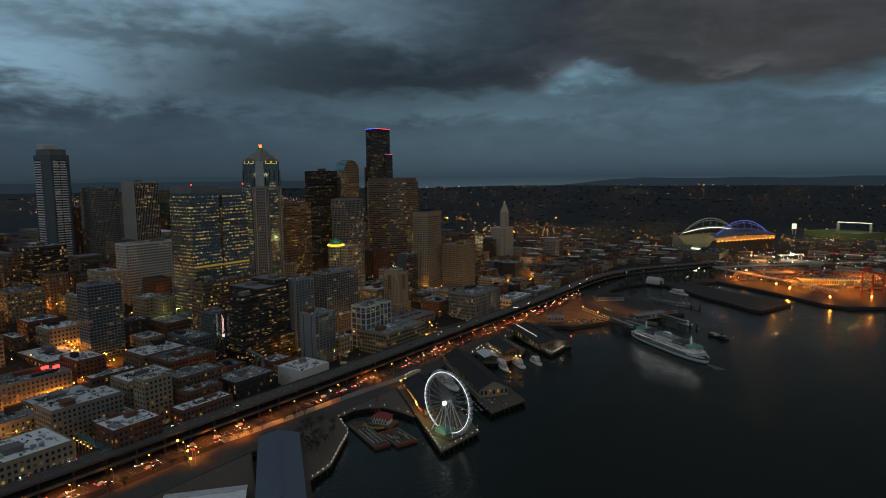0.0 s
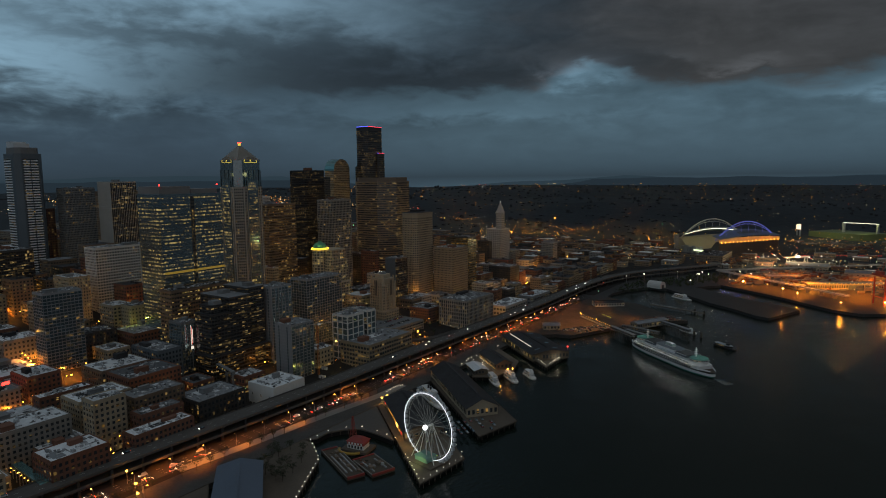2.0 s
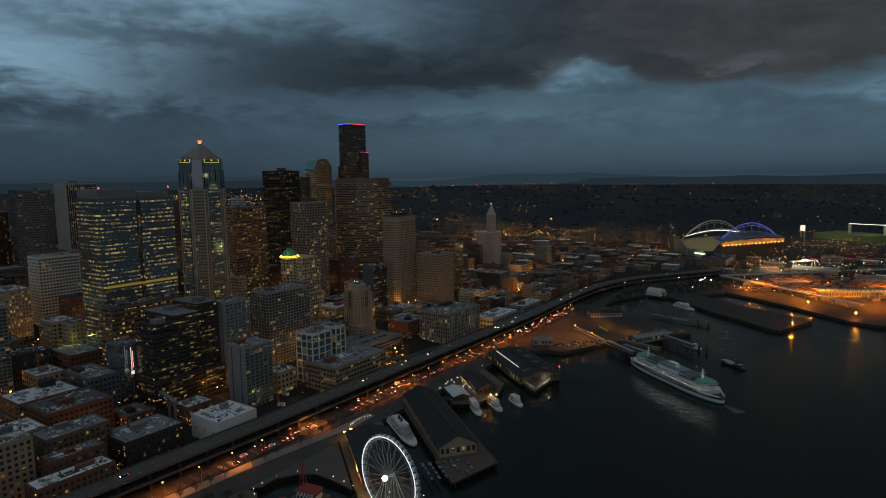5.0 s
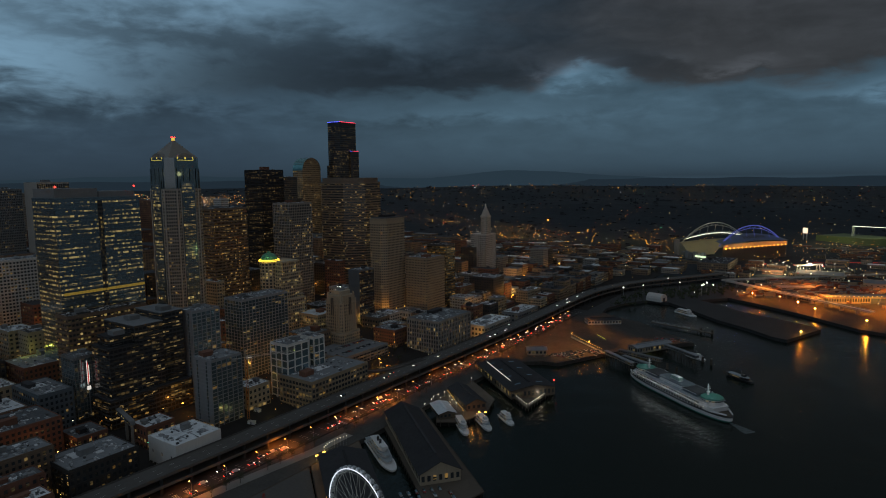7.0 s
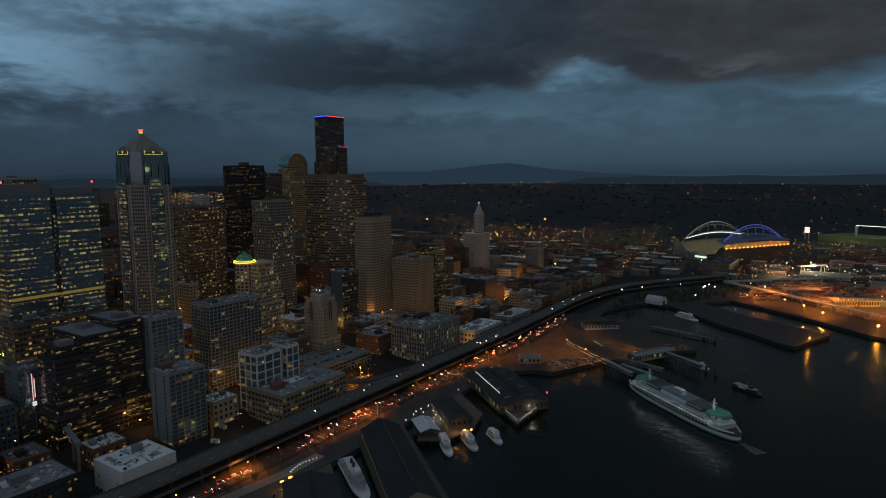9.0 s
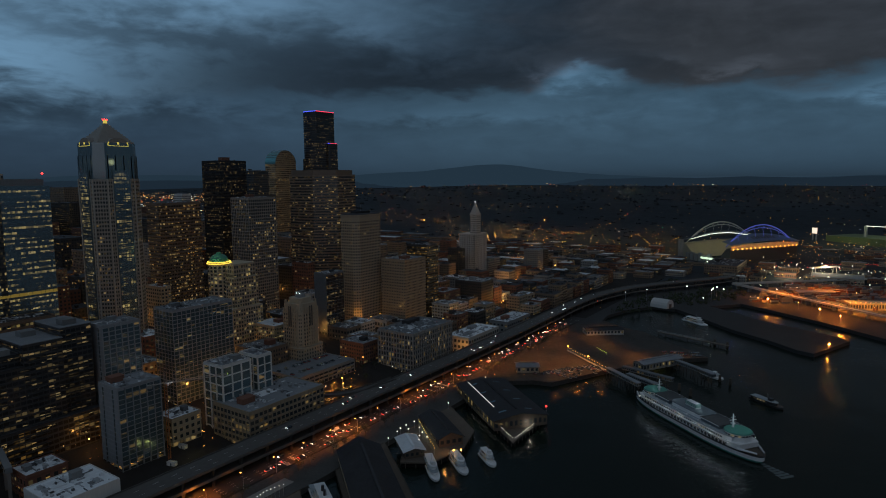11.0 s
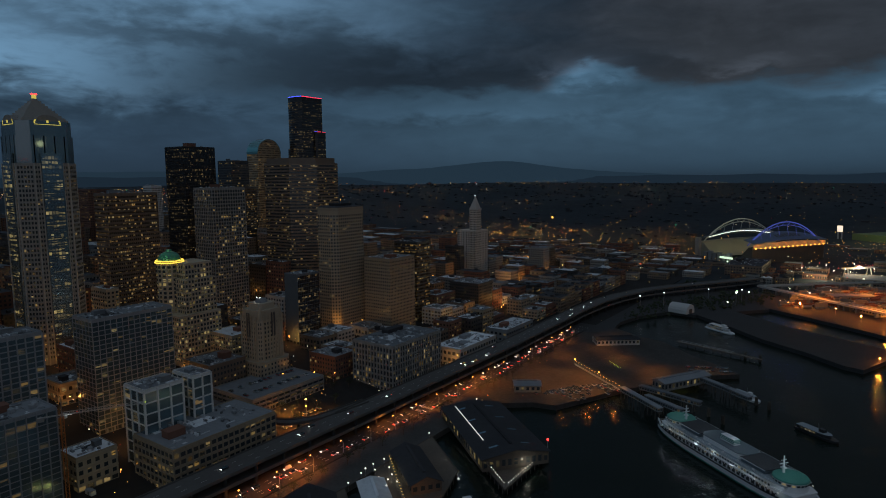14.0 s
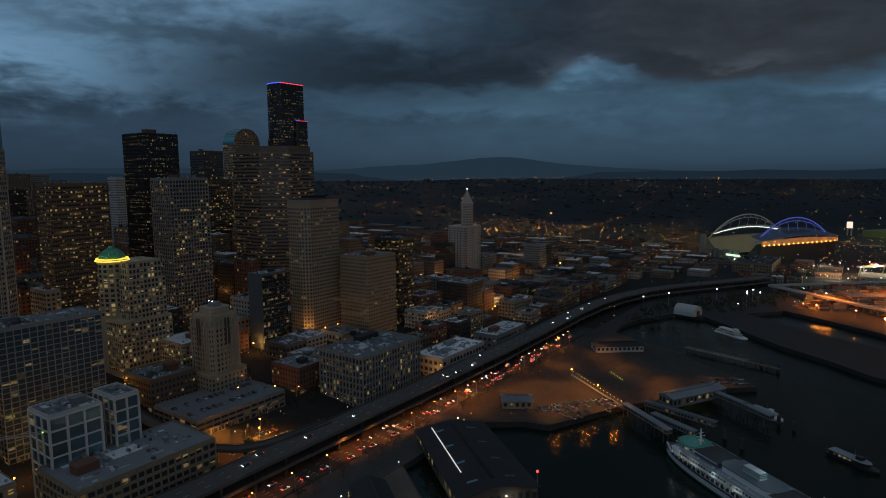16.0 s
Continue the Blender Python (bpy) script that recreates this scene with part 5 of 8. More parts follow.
def stepped_hotel():
    """Dark bronze hotel in two terraced blocks."""
    TAKEN.append((-322, -272, -6, 64))
    th = thing("hotel", "dark bronze glass hotel with terraced balconies and pale roof", "building", (-297, 28, 6))
    vols = ((-4, 22, -31, -10, 70, 0), (0, 18, -28, -10, 78, 0), (-24, 22, -10, 14, 84, 1), (-18, 20, 14, 34, 90, 1), (-2, 25, -34, 36, 30, 0))
    for i, (x0, x1, y0, y1, h, p) in enumerate(vols):
        g = Geo()
        g.box(x0, x1, y0, y1, 0, h)
        part("block", g, "dark", th)
        r = Geo()
        r.box(x0 - 0.5, x1 + 0.5, y0 - 0.5, y1 + 0.5, h, h + 0.5, True)
        part("roof", r, "roof" if p else "roof_dark", th)
        w = Geo()
        grid_windows(w, x0, x1, y0, y1, 3, h - 1, 3.4, 3.4, 0.86, 0.62, sides="se")
        tagged(part("glazing", w, "w_dark" if i < 4 else "w_amber", th), kind="stuff")
        n = int(h / 3.4)
        b = Geo()
        for k in range(1, n):
            b.box(x1, x1 + 1.1, y0 + (y1 - y0) * 0.1, y0 + (y1 - y0) * 0.5, k * 3.4, k * 3.4 + 0.35, True)
            b.box(x0 + (x1 - x0) * 0.5, x0 + (x1 - x0) * 0.9, y0 - 1.1, y0, k * 3.4, k * 3.4 + 0.35, True)
        tagged(part("balcony_tier", b, "dark", th), kind="stuff")
    for x, y, z in ((-8, 2, 84.5), (6, 22, 90.5), (8, -20, 78.5)):
        u = Geo()
        u.box(x, x + 9, y - 4, y + 5, z, z + 3.6)
        part("plant_room", u, "grey", th)


stepped_hotel()


def sign_mast():
    th = thing("light_sign", "tall vertical sign of white and red light tubes", "sign", (-303, -7, 24))
    for i, (dy, mat) in enumerate(((0, "white_tube"), (1.6, "sign_red"), (3.2, "white_tube"))):
        g = Geo()
        g.box(-0.15, 0.15, dy * 0.45 - 0.2, dy * 0.45 + 0.2, 20 + i, 40 - i * 2, True)
        part("tube", g, mat, th)
    g = Geo()
    g.box(-0.5, 0.5, -0.6, 2.0, 16, 19, True)
    part("light_box", g, "white_tube", th, "bright white light box")
    g = Geo()
    g.box(-0.3, 0.3, 0.4, 1.0, -4, 16)
    part("post", g, "steel", th)


sign_mast()
# rooftop boxes and lit bands of the named towers
g = Geo()
ob = thing("roof_plant", "grey louvred roof plant storey of the glass tower", "plant room", (-391, 46, 190))
g.box(-20, 20, -37, -1, 0, 9)
g.box(-20, 18, 1, 34, 0, 6)
part("plant_wall", g, "grey", ob)
g = Geo()
for dy in (-36, 33):
    g.blob((20, dy, 10.5), 1.1)
part("beacon", g, "lamp_red", ob)
ob = thing("lit_floor", "bright yellow lit floor low on the glass tower", "lit windows", (-369.8, 46, 106))
for i in range(24):
    g = Geo()
    g.box(0, 0.25, -36 + i * 3.05, -33.3 + i * 3.05, 0, 2.4, True)
    part("pane", g, "band_lit", ob)
ob = thing("tower_seam", "dark recessed seam between the halves of the glass tower", "cladding", (-369.9, 46, 30))
g = Geo()
g.box(0, 0.3, -2.2, 2.2, 0, 158, True)
part("panel", g, "dark", ob)
g = Geo()
grid_windows(g, 0, 0.3, -2.2, 2.2, 2, 156, 1.5, 3.9, 0.8, 0.5, sides="e")
tagged(part("seam_glazing", g, "w_high", ob), kind="stuff")

# ---- piers ----
P57 = piled_pier("timber pier carrying the giant wheel", [(-113, 50), (5, -44), (9, 4), (-113, 100)])
P56 = piled_pier("long timber pier with a shed and parking at its end", [(-113, 131), (-2, 42), (8, 86), (-113, 182)])
P55 = piled_pier("short timber pier with lights and excursion boats", [(-113, 210), (-84, 163), (-66, 174), (-60, 205), (-70, 236), (-113, 268)])
P54 = piled_pier("timber pier with a long dark gabled shed", [(-113, 291), (-35, 232), (-36, 292), (-113, 350)])
P59 = piled_pier("broad waterfront pier lined with small lamps", [(-113, -112), (-64, -152), (-20, -190), (30, -190), (-44, -128), (-47, -106), (-77, -56), (-102, -38), (-113, -38)])
P60 = piled_pier("timber pier with a low white-roofed shed", [(-113, -230), (-70, -230), (-46, -172), (-60, -160), (-113, -122)])
P58 = piled_pier("waterfront park deck round a small basin", [(-113, -38), (-106, -31), (-107, -18), (-100, -6), (-90, 2), (-73, 2), (-53, 0), (-112.8, 48)], 3.9, "deck")


def shed(label, a, b, half, eave, ridge, wall="timber", roof="roof_dark", name="pier_shed", lit="w_mid", base=DECK, skylights=0):
    """A long gabled shed from a to b: walls, two roof slopes, gable ends, windows, skylights."""
    L = math.hypot(b[0] - a[0], b[1] - a[1])
    turn = math.degrees(math.atan2(b[1] - a[1], b[0] - a[0]))
    th = thing(name, label, "shed", (a[0], a[1], base), turn)
    g = Geo()
    g.box(0, L, -half, half, 0, eave)
    part("wall", g, wall, th)
    for x in (0, L):
        e = Geo()
        e.poly([(x, -half, eave), (x, half, eave), (x, 0, ridge)])
        part("gable", e, wall, th)
    for s in (-1, 1):
        r = Geo()
        h = half + 1.2
        z0 = eave - (ridge - eave) * 1.2 / half
        q = [(-1.0, s * h, z0), (L + 1.0, s * h, z0), (L + 1.0, 0, ridge), (-1.0, 0, ridge)]
        q = q if s < 0 else q[::-1]
        r.poly([(x, y, z + 0.3) for x, y, z in q])
        r.poly([(x, y, z) for x, y, z in q[::-1]])
        for i in range(4):
            u, v = q[i], q[(i + 1) % 4]
            r.poly([u, v, (v[0], v[1], v[2] + 0.3), (u[0], u[1], u[2] + 0.3)])
        part("roof_slope", r, roof, th)
        if not skylights:
            continue
        k = Geo()
        n = skylights
        for i in range(n):
            x = L * (i + 0.5) / n
            y0, y1 = s * half * 0.35, s * half * 0.62
            z = lambda y: ridge - (ridge - eave) * abs(y) / half + 0.36
            c = [(x - 1.0, y0, z(y0)), (x + 1.0, y0, z(y0)), (x + 1.0, y1, z(y1)), (x - 1.0, y1, z(y1))]
            k.poly(c if s > 0 else c[::-1])
        tagged(part("skylight_strip", k, "w_teal", th), kind="stuff")
    w = Geo()
    grid_windows(w, 0, L, -half, half, 1.0, eave - 0.5, 4.0, eave - 1.5, 0.55, 0.6)
    tagged(part("glazing", w, lit, th), kind="stuff")
    v = Geo()
    v.box(L * 0.1, L * 0.9, -0.8, 0.8, ridge - 0.2, ridge + 0.9)
    part("ridge_vent", v, roof, th)
    return th


D = Vector((0.79, -0.61))
W = Vector((0.61, 0.79))


def on_pier(root, along_, across):
    return (root[0] + D.x * along_ + W.x * across, root[1] + D.y * along_ + W.y * across)


shed("dark-roofed arcade hall with a lit row of signs along its side", (-98, 66), (-36, 16), 16, 7, 12, name="arcade_hall", lit="w_high")
th_ = thing("arcade_signs", "row of glowing amber and red signs along the arcade hall", "signs", (-98, 66, DECK), -38.9)
for a, b, z0, z1, mat in ((22, 51, 4.6, 5.0, "sign_amber"), (52, 55, 2.5, 5.5, "sodium_row"), (56, 57.2, 2.0, 4.6, "sodium_row"), (70, 71.6, 2.0, 4.2, "sign_red"), (6, 7.2, 3.5, 6.0, "sign_red"), (62, 66, 2.2, 3.0, "sign_amber")):
    g = Geo()
    g.box(a, b, -16.7, -16.2, z0, z1, True)
    part("sign", g, mat, th_)
shed("long green-roofed pier shed with a cream gable end", (-112, 153), (-22, 80), 14, 8, 15, roof="roof_dark", wall="beige", lit="w_low")
shed("long dark pier shed with a white lit eave", (-112, 316), (-43, 260), 22, 8, 11.5, roof="roof_dark", lit="w_high", skylights=4)
shed("small pale-roofed ticket shed on the pier", (-100, 190), (-80, 174), 7, 5, 7, roof="roof_pale", name="ticket_shed")
shed("dark harbour restaurant shed beside the boats", (-108, 232), (-70, 204), 9, 6, 10, name="restaurant_shed")
shed("long grey aquarium shed with a dark ridge roof", (-104, -103), (-14, -178), 14, 9, 12.5, roof="roof_slate", wall="slate", lit="w_low", name="aquarium_shed")
shed("low white-roofed pier shed beside the aquarium", (-92, -204), (-60, -168), 8, 5, 6.2, roof="roof_pale", wall="grey", lit="w_mid", name="pier_hall")
shed("small pale fire station hall by the water", (-112, 384), (-94, 396), 7, 6, 8, roof="roof", wall="beige", name="fire_station")


def lamp_row(label, pts, z, r, mat, name="lamp_string", group=""):
    """Small bulbs on short posts along an edge."""
    th = thing(name, label, "lights", (pts[0][0], pts[0][1], z), group=group)
    o = pts[0]
    p = Geo()
    b = Geo()
    for x, y in pts:
        p.tube((x - o[0], y - o[1], -z + DECK), (x - o[0], y - o[1], 0), 0.08, sides=4)
        b.ball((x - o[0], y - o[1], r * 0.6), r, 3, 6)
    tagged(part("post_row", p, "steel", th), kind="stuff")
    tagged(part("bulb_string", b, mat, th), kind="stuff")
    return th


def between(a, b, n):
    return [(a[0] + (b[0] - a[0]) * (i + 0.5) / n, a[1] + (b[1] - a[1]) * (i + 0.5) / n) for i in range(n)]


lamp_row("row of white bulbs along a pier edge", between((-104, 286), (-36, 234), 26), 6.5, 0.26, "bulb")
lamp_row("row of white bulbs along a pier end", between((-35, 235), (-36, 290), 18), 6.5, 0.26, "bulb")
lamp_row("small white lamps round the aquarium pier", between((-47, -106), (-77, -56), 9) + between((-77, -56), (-108, -36), 5) + between((-44, -128), (-47, -106), 4), 6, 0.34, "bulb")
lamp_row("small lamps round the wheel pier", between((-30, -16), (5, -44), 7) + between((5, -44), (9, 4), 7) + between((9, 4), (-40, 42), 5), 6.5, 0.34, "bulb")
lamp_row("white bulbs on the curved arcade entrance", [(-115.5 - 2.5 * math.sin(math.pi * i / 9), 66 + 2.6 * i) for i in range(10)], 11, 0.3, "bulb")
lamp_row("small white lamps round the basin edge", [(-106, -30), (-106, -18), (-99, -5), (-89, 3), (-73, 3), (-62, 2), (-53, 1)], 6, 0.3, "bulb")
lamp_row("yellow-green lamps at the foot of the wheel", [(-21, -10), (-8, -12), (-7, -8), (-26, 6), (-14, -18)], 7, 0.5, "bulb_green")
lamp_row("strings of white party bulbs over a pier yard", [(-108, 180), (-112, 199), (-110, 193), (-106, 201), (-101, 208), (-94, 202), (-98, 195), (-104, 187), (-92, 196), (-111, 215), (-112, 230), (-88, 190), (-99, 214), (-106, 222), (-112, 206), (-90, 208), (-86, 197), (-111, 262)], 9, 0.48, "bulb")
lamp_row("orange lamps along the restaurant roof edge", between((-112, 221), (-70, 184), 16), 9, 0.22, "sodium_row")
lamp_row("orange lamps along the ferry lot fence", between((-97, 477), (-25, 421), 19), 8, 0.3, "sodium_row")
lamp_row("short row of green-yellow lamps on the ferry lot", between((-73, 501), (-55, 484), 9), 6, 0.32, "bulb_green")
lamp_row("big orange lamps at the ends of the ferry lot fence", [(-97, 477), (-64, 452)], 9, 0.75, "sodium")
g = Geo()
ob = thing("eave_light", "long white lit eave on the pier shed", "lights", (-117, 303, 13.9))
g.tube((0, 0, 0), (48, -39, 0), 0.4, sides=4)
part("tube", g, "white_tube", ob)


def giant_wheel():
    """White-lit observation wheel: rims, spokes, hub, legs, cabins."""
    th = thing("observation_wheel", "giant white-lit observation wheel at the end of a pier", "ferris wheel", (-12.5, -14, 4), -9.5)
    R, H = 24.2, 24.8
    for y in (2.0, 5.2):
        g = Geo()
        for i in range(84):
            a, b = 2 * math.pi * i / 84, 2 * math.pi * (i + 1) / 84
            g.tube((R * math.cos(a), y, H + R * math.sin(a)), (R * math.cos(b), y, H + R * math.sin(b)), 0.27 if y < 3 else 0.12, sides=5, cap=False)
        part("rim", g, "wheel_light" if y < 3 else "spoke", th, "white LED-lit rim" if y < 3 else "")
        g = Geo()
        for i in range(84):
            a, b = 2 * math.pi * i / 84, 2 * math.pi * (i + 1) / 84
            r = R - 1.7
            g.tube((r * math.cos(a), y, H + r * math.sin(a)), (r * math.cos(b), y, H + r * math.sin(b)), 0.14, sides=4, cap=False)
        part("inner_rim", g, "spoke", th)
    for i in range(42):
        a = 2 * math.pi * i / 42
        s = Geo()
        y = 5.2 if i % 2 else 2.0
        s.tube((1.2 * math.cos(a), 5.6 if i % 2 else 1.2, H + 1.2 * math.sin(a)), ((R - 0.4) * math.cos(a), y, H + (R - 0.4) * math.sin(a)), 0.10, sides=4, cap=False)
        part("spoke", s, "spoke", th)
    h = Geo()
    h.ball((0, -0.2, H), 1.75, 8, 14)
    part("hub_lamp", h, "hub_light", th, "bright white lit hub")
    h = Geo()
    h.tube((0, 0.2, H), (0, 7.4, H), 0.9, sides=12)
    part("axle", h, "paint_white", th)
    for y in (-1, 1):
        for x in (-12, -4.5, 4.5, 12):
            l = Geo()
            l.tube((x, 3.6 + y * 7.0, 0), (x * 0.05, 3.6 + y * 3.4, H), 0.34, 0.24, sides=8)
            part("leg", l, "paint_white", th)
    for i in range(42):
        a = 2 * math.pi * (i + 0.5) / 42
        c = Geo()
        x, z = (R + 0.9) * math.cos(a), H + (R + 0.9) * math.sin(a) - 1.1
        c.prism([(x - 0.9, 2.8), (x + 0.9, 2.8), (x + 0.9, 4.8), (x - 0.9, 4.8)], z - 1.1, z + 1.0)
        c.prism([(x - 0.9, 2.8), (x + 0.9, 2.8), (x + 0.9, 4.8), (x - 0.9, 4.8)], z + 1.0, z + 1.35, 0.35)
        part("cabin", c, "cabin", th)
    p = Geo()
    p.box(-14, 14, -9, 9, 0, 1.2)
    part("platform", p, "plank", th)
    k = Geo()
    k.box(-6, 6, -5, 5, 1.2, 4.6)
    k.prism([(-6.6, -5.6), (6.6, -5.6), (6.6, 5.6), (-6.6, 5.6)], 4.6, 6.4, 0.5)
    part("boarding_house", k, "roof_green", th)


ob["category"] = "lights"
giant_wheel()


def hull(L, B, zs, sharp=0.22, blunt=False, n=9):
    """Ship outline, pointed at the bow and, for a double-ender, at the stern."""
    pts = []
    for i in range(n + 1):
        t = i / n
        pts.append((L / 2 - L * sharp * (1 - math.sin(t * math.pi / 2)) * 1.0 if False else L / 2 - L * sharp * (1 - math.cos(t * math.pi / 2)), B / 2 * math.sin(t * math.pi / 2)))
    port = pts[:]
    if blunt:
        port.append((-L / 2, B / 2 * 0.92))
    else:
        port += [(-x, y) for x, y in reversed(pts)]
    star = [(x, -y) for x, y in reversed(port) if y > 0.01]
    ring = port + star
    area = sum(a[0] * b[1] - b[0] * a[1] for a, b in zip(ring, ring[1:] + ring[:1]))
    return ring if area > 0 else ring[::-1]


def shrink(pts, kx, ky):
    return [(x * kx, y * ky) for x, y in pts]


def ferry():
    th = thing("car_ferry", "large white double-ended car ferry with green wheelhouse roofs", "ship", (63, 345, 0), -37.3)
    L, B = 139, 25
    o = hull(L, B, 0, 0.36)
    g = Geo()
    g.prism(shrink(o, 0.97, 0.90), -1.5, 1.4)
    part("lower_hull", g, "paint_green", th, "dark green waterline hull")
    g = Geo()
    g.prism(shrink(o, 0.99, 0.96), 1.4, 4.4)
    part("hull", g, "paint_white", th)
    g = Geo()
    g.prism(o, 4.4, 4.9)
    part("fender", g, "black", th, "dark rubbing strake")
    g = Geo()
    g.prism(shrink(o, 0.97, 0.93), 4.9, 5.3)
    part("car_deck", g, "timber", th, "brown open car deck")
    mid = [(x, y) for x, y in shrink(o, 1.0, 1.0)]
    body = [(max(-56, min(56, x)), y) for x, y in mid]
    g = Geo()
    g.prism(shrink(body, 1.0, 0.985), 5.3, 9.0)
    part("lower_house", g, "paint_white", th)
    # black plates on the closed side paint the shade inside the car deck openings
    for s in (-1, 1):
        for i in range(26):
            p = Geo()
            x = -46 + i * 3.7
            y = s * B / 2 * 0.985
            p.box(x - 1.1, x + 1.1, min(y, y + s * 0.12), max(y, y + s * 0.12), 5.9, 7.6, True)
            part("car_deck_opening", p, "black", th)
    g = Geo()
    g.prism(shrink(body, 1.01, 1.02), 9.0, 9.4)
    part("deck_edge", g, "paint_white", th)
    up = [(max(-50, min(50, x)), y) for x, y in mid]
    g = Geo()
    g.prism(shrink(up, 1.0, 0.94), 9.4, 12.2)
    part("upper_house", g, "paint_white", th)
    for z0, ky, span in ((9.8, 0.94, 88), (7.7, 0.985, 100)):
        w = Geo()
        for s in (-1, 1):
            n = int(span / 2.2)
            for i in range(n):
                x = (i - n / 2) * 2.2
                y = s * (B / 2 * ky + 0.06)
                hgt = 1.3 if z0 > 9 else 0.7
                q = [(x, y, z0), (x + 1.4, y, z0), (x + 1.4, y, z0 + hgt), (x, y, z0 + hgt)]
                w.poly(q if s < 0 else q[::-1])
        tagged(part("glazing", w, "w_ship", th), kind="stuff")
    g = Geo()
    g.prism(shrink(up, 1.03, 0.99), 12.2, 12.6)
    part("sun_deck", g, "deck_grey", th)
    for s in (-1, 1):
        r = Geo()
        for z in (13.1, 13.7):
            r.tube((-46, s * 11.6, z), (46, s * 11.6, z), 0.07, sides=4)
        for i in range(24):
            r.tube((-46 + i * 4, s * 11.6, 12.6), (-46 + i * 4, s * 11.6, 13.7), 0.06, sides=4)
        part("rail", r, "paint_white", th)
        # wheelhouse on a rounded front
        x = s * 46
        b = Geo()
        b.tube((x, 0, 9.4), (x, 0, 14.6), 9.2, 9.2, sides=20)
        bh = part("bridge_house", b, "paint_white", th)
        w = Geo()
        for i in range(24):
            a0, a1 = 2 * math.pi * (i + 0.12) / 24, 2 * math.pi * (i + 0.88) / 24
            p, q = (x + 9.3 * math.cos(a0), 9.3 * math.sin(a0)), (x + 9.3 * math.cos(a1), 9.3 * math.sin(a1))
            w.poly([(*p, 12.9), (*q, 12.9), (*q, 14.0), (*p, 14.0)])
        tagged(part("bridge_glazing", w, "w_ship", bh), kind="stuff")
        c = Geo()
        c.tube((x, 0, 14.6), (x, 0, 15.2), 9.6, 9.0, sides=20)
        part("bridge_roof", c, "paint_green", bh, "green wheelhouse roof")
        m_ = Geo()
        m_.tube((x - s * 5, 0, 15), (x - s * 5, 0, 25), 0.9, 0.35, sides=6)
        m_.tube((x - s * 5, -3, 20.5), (x - s * 5, 3, 20.5), 0.25, sides=4)
        m_.tube((x - s * 5, -2, 22.5), (x - s * 5, 2, 22.5), 0.2, sides=4)
        m_.box(x - s * 5 - 1.2, x - s * 5 + 1.2, -1.2, 1.2, 17.5, 18.3, True)
        part("mast", m_, "paint_white", bh)
        # dark-roofed shelter behind each wheelhouse
        k = Geo()
        k.box(s * 27 - 9, s * 27 + 9, -8, 8, 12.6, 14.9)
        sh = part("solarium", k, "slate", th, "glazed passenger shelter")
        k = Geo()
        k.box(s * 27 - 9.8, s * 27 + 9.8, -8.8, 8.8, 14.9, 15.4, True)
        part("shelter_roof", k, "roof_dark", sh, "dark flat roof with white edge")
        k = Geo()
        for y in (-8.9, 8.9):
            k.tube((s * 27 - 9.8, y, 15.2), (s * 27 + 9.8, y, 15.2), 0.25, sides=4)
        part("white_edge", k, "paint_white", sh)
        e = Geo()
        e.prism([(s * 56, -8), (s * 66, -2.6), (s * 66, 2.6), (s * 56, 8)] if s > 0 else [(s * 56, 8), (s * 66, 2.6), (s * 66, -2.6), (s * 56, -8)], 5.3, 5.5)
        part("bow_ramp", e, "timber", th, "brown bow ramp")
        for yy in (-1, 1):
            h_ = Geo()
            h_.tube((s * 55, yy * 9.4, 6.4), (s * 66.5, yy * 3.2, 6.4), 0.9, 0.6, sides=5)
            part("bulwark", h_, "paint_white", th)
    g = Geo()
    g.prism([(-15, -7.5), (15, -7.5), (18, -4), (18, 4), (15, 7.5), (-15, 7.5), (-18, 4), (-18, -4)], 12.6, 15.6)
    part("engine_house", g, "paint_white", th)
    g = Geo()
    g.prism([(-15, -7.9), (15, -7.9), (18.4, -4), (18.4, 4), (15, 7.9), (-15, 7.9), (-18.4, 4), (-18.4, -4)], 15.6, 16.0)
    part("engine_house_roof", g, "slate", th, "blue-grey house roof")
    g = Geo()
    g.prism([(-6, -2.4), (6, -2.4), (6, 2.4), (-6, 2.4)], 16.0, 19.6, 0.1)
    fn = part("funnel", g, "paint_white", th)
    for z in (17.0, 17.9, 18.8):
        g = Geo()
        g.box(-6.0, 6.0, -2.55, 2.55, z, z + 0.3, True)
        part("funnel_band", g, "paint_green", fn, "green funnel band")
    for s in (-1, 1):
        for i in range(6):
            l = Geo()
            l.ball((-30 + i * 12, s * 10.6, 13.4), 0.8, 4, 8, 0.7)
            part("life_raft", l, "paint_white", th)
    lm = Geo()
    for s in (-1, 1):
        for i in range(13):
            lm.ball((-50 + i * 8.3, s * (B / 2 * 0.99), 9.1), 0.26, 3, 5)
    tagged(part("deck_lighting", lm, "bulb", th), kind="stuff")
    k = Geo()
    for i in range(7):
        x = 68 + i * 3.2
        wd = 1.6 + i * 0.7
        k.poly([(x, -wd - 0.8 * (i % 2), 0.05), (x + 2.6, -wd, 0.05), (x + 2.9, wd * 0.7, 0.05), (x + 0.4, wd, 0.05)])
    tagged(part("wake", k, "wake", th, "pale disturbed water at the stern"), kind="stuff")


ferry()
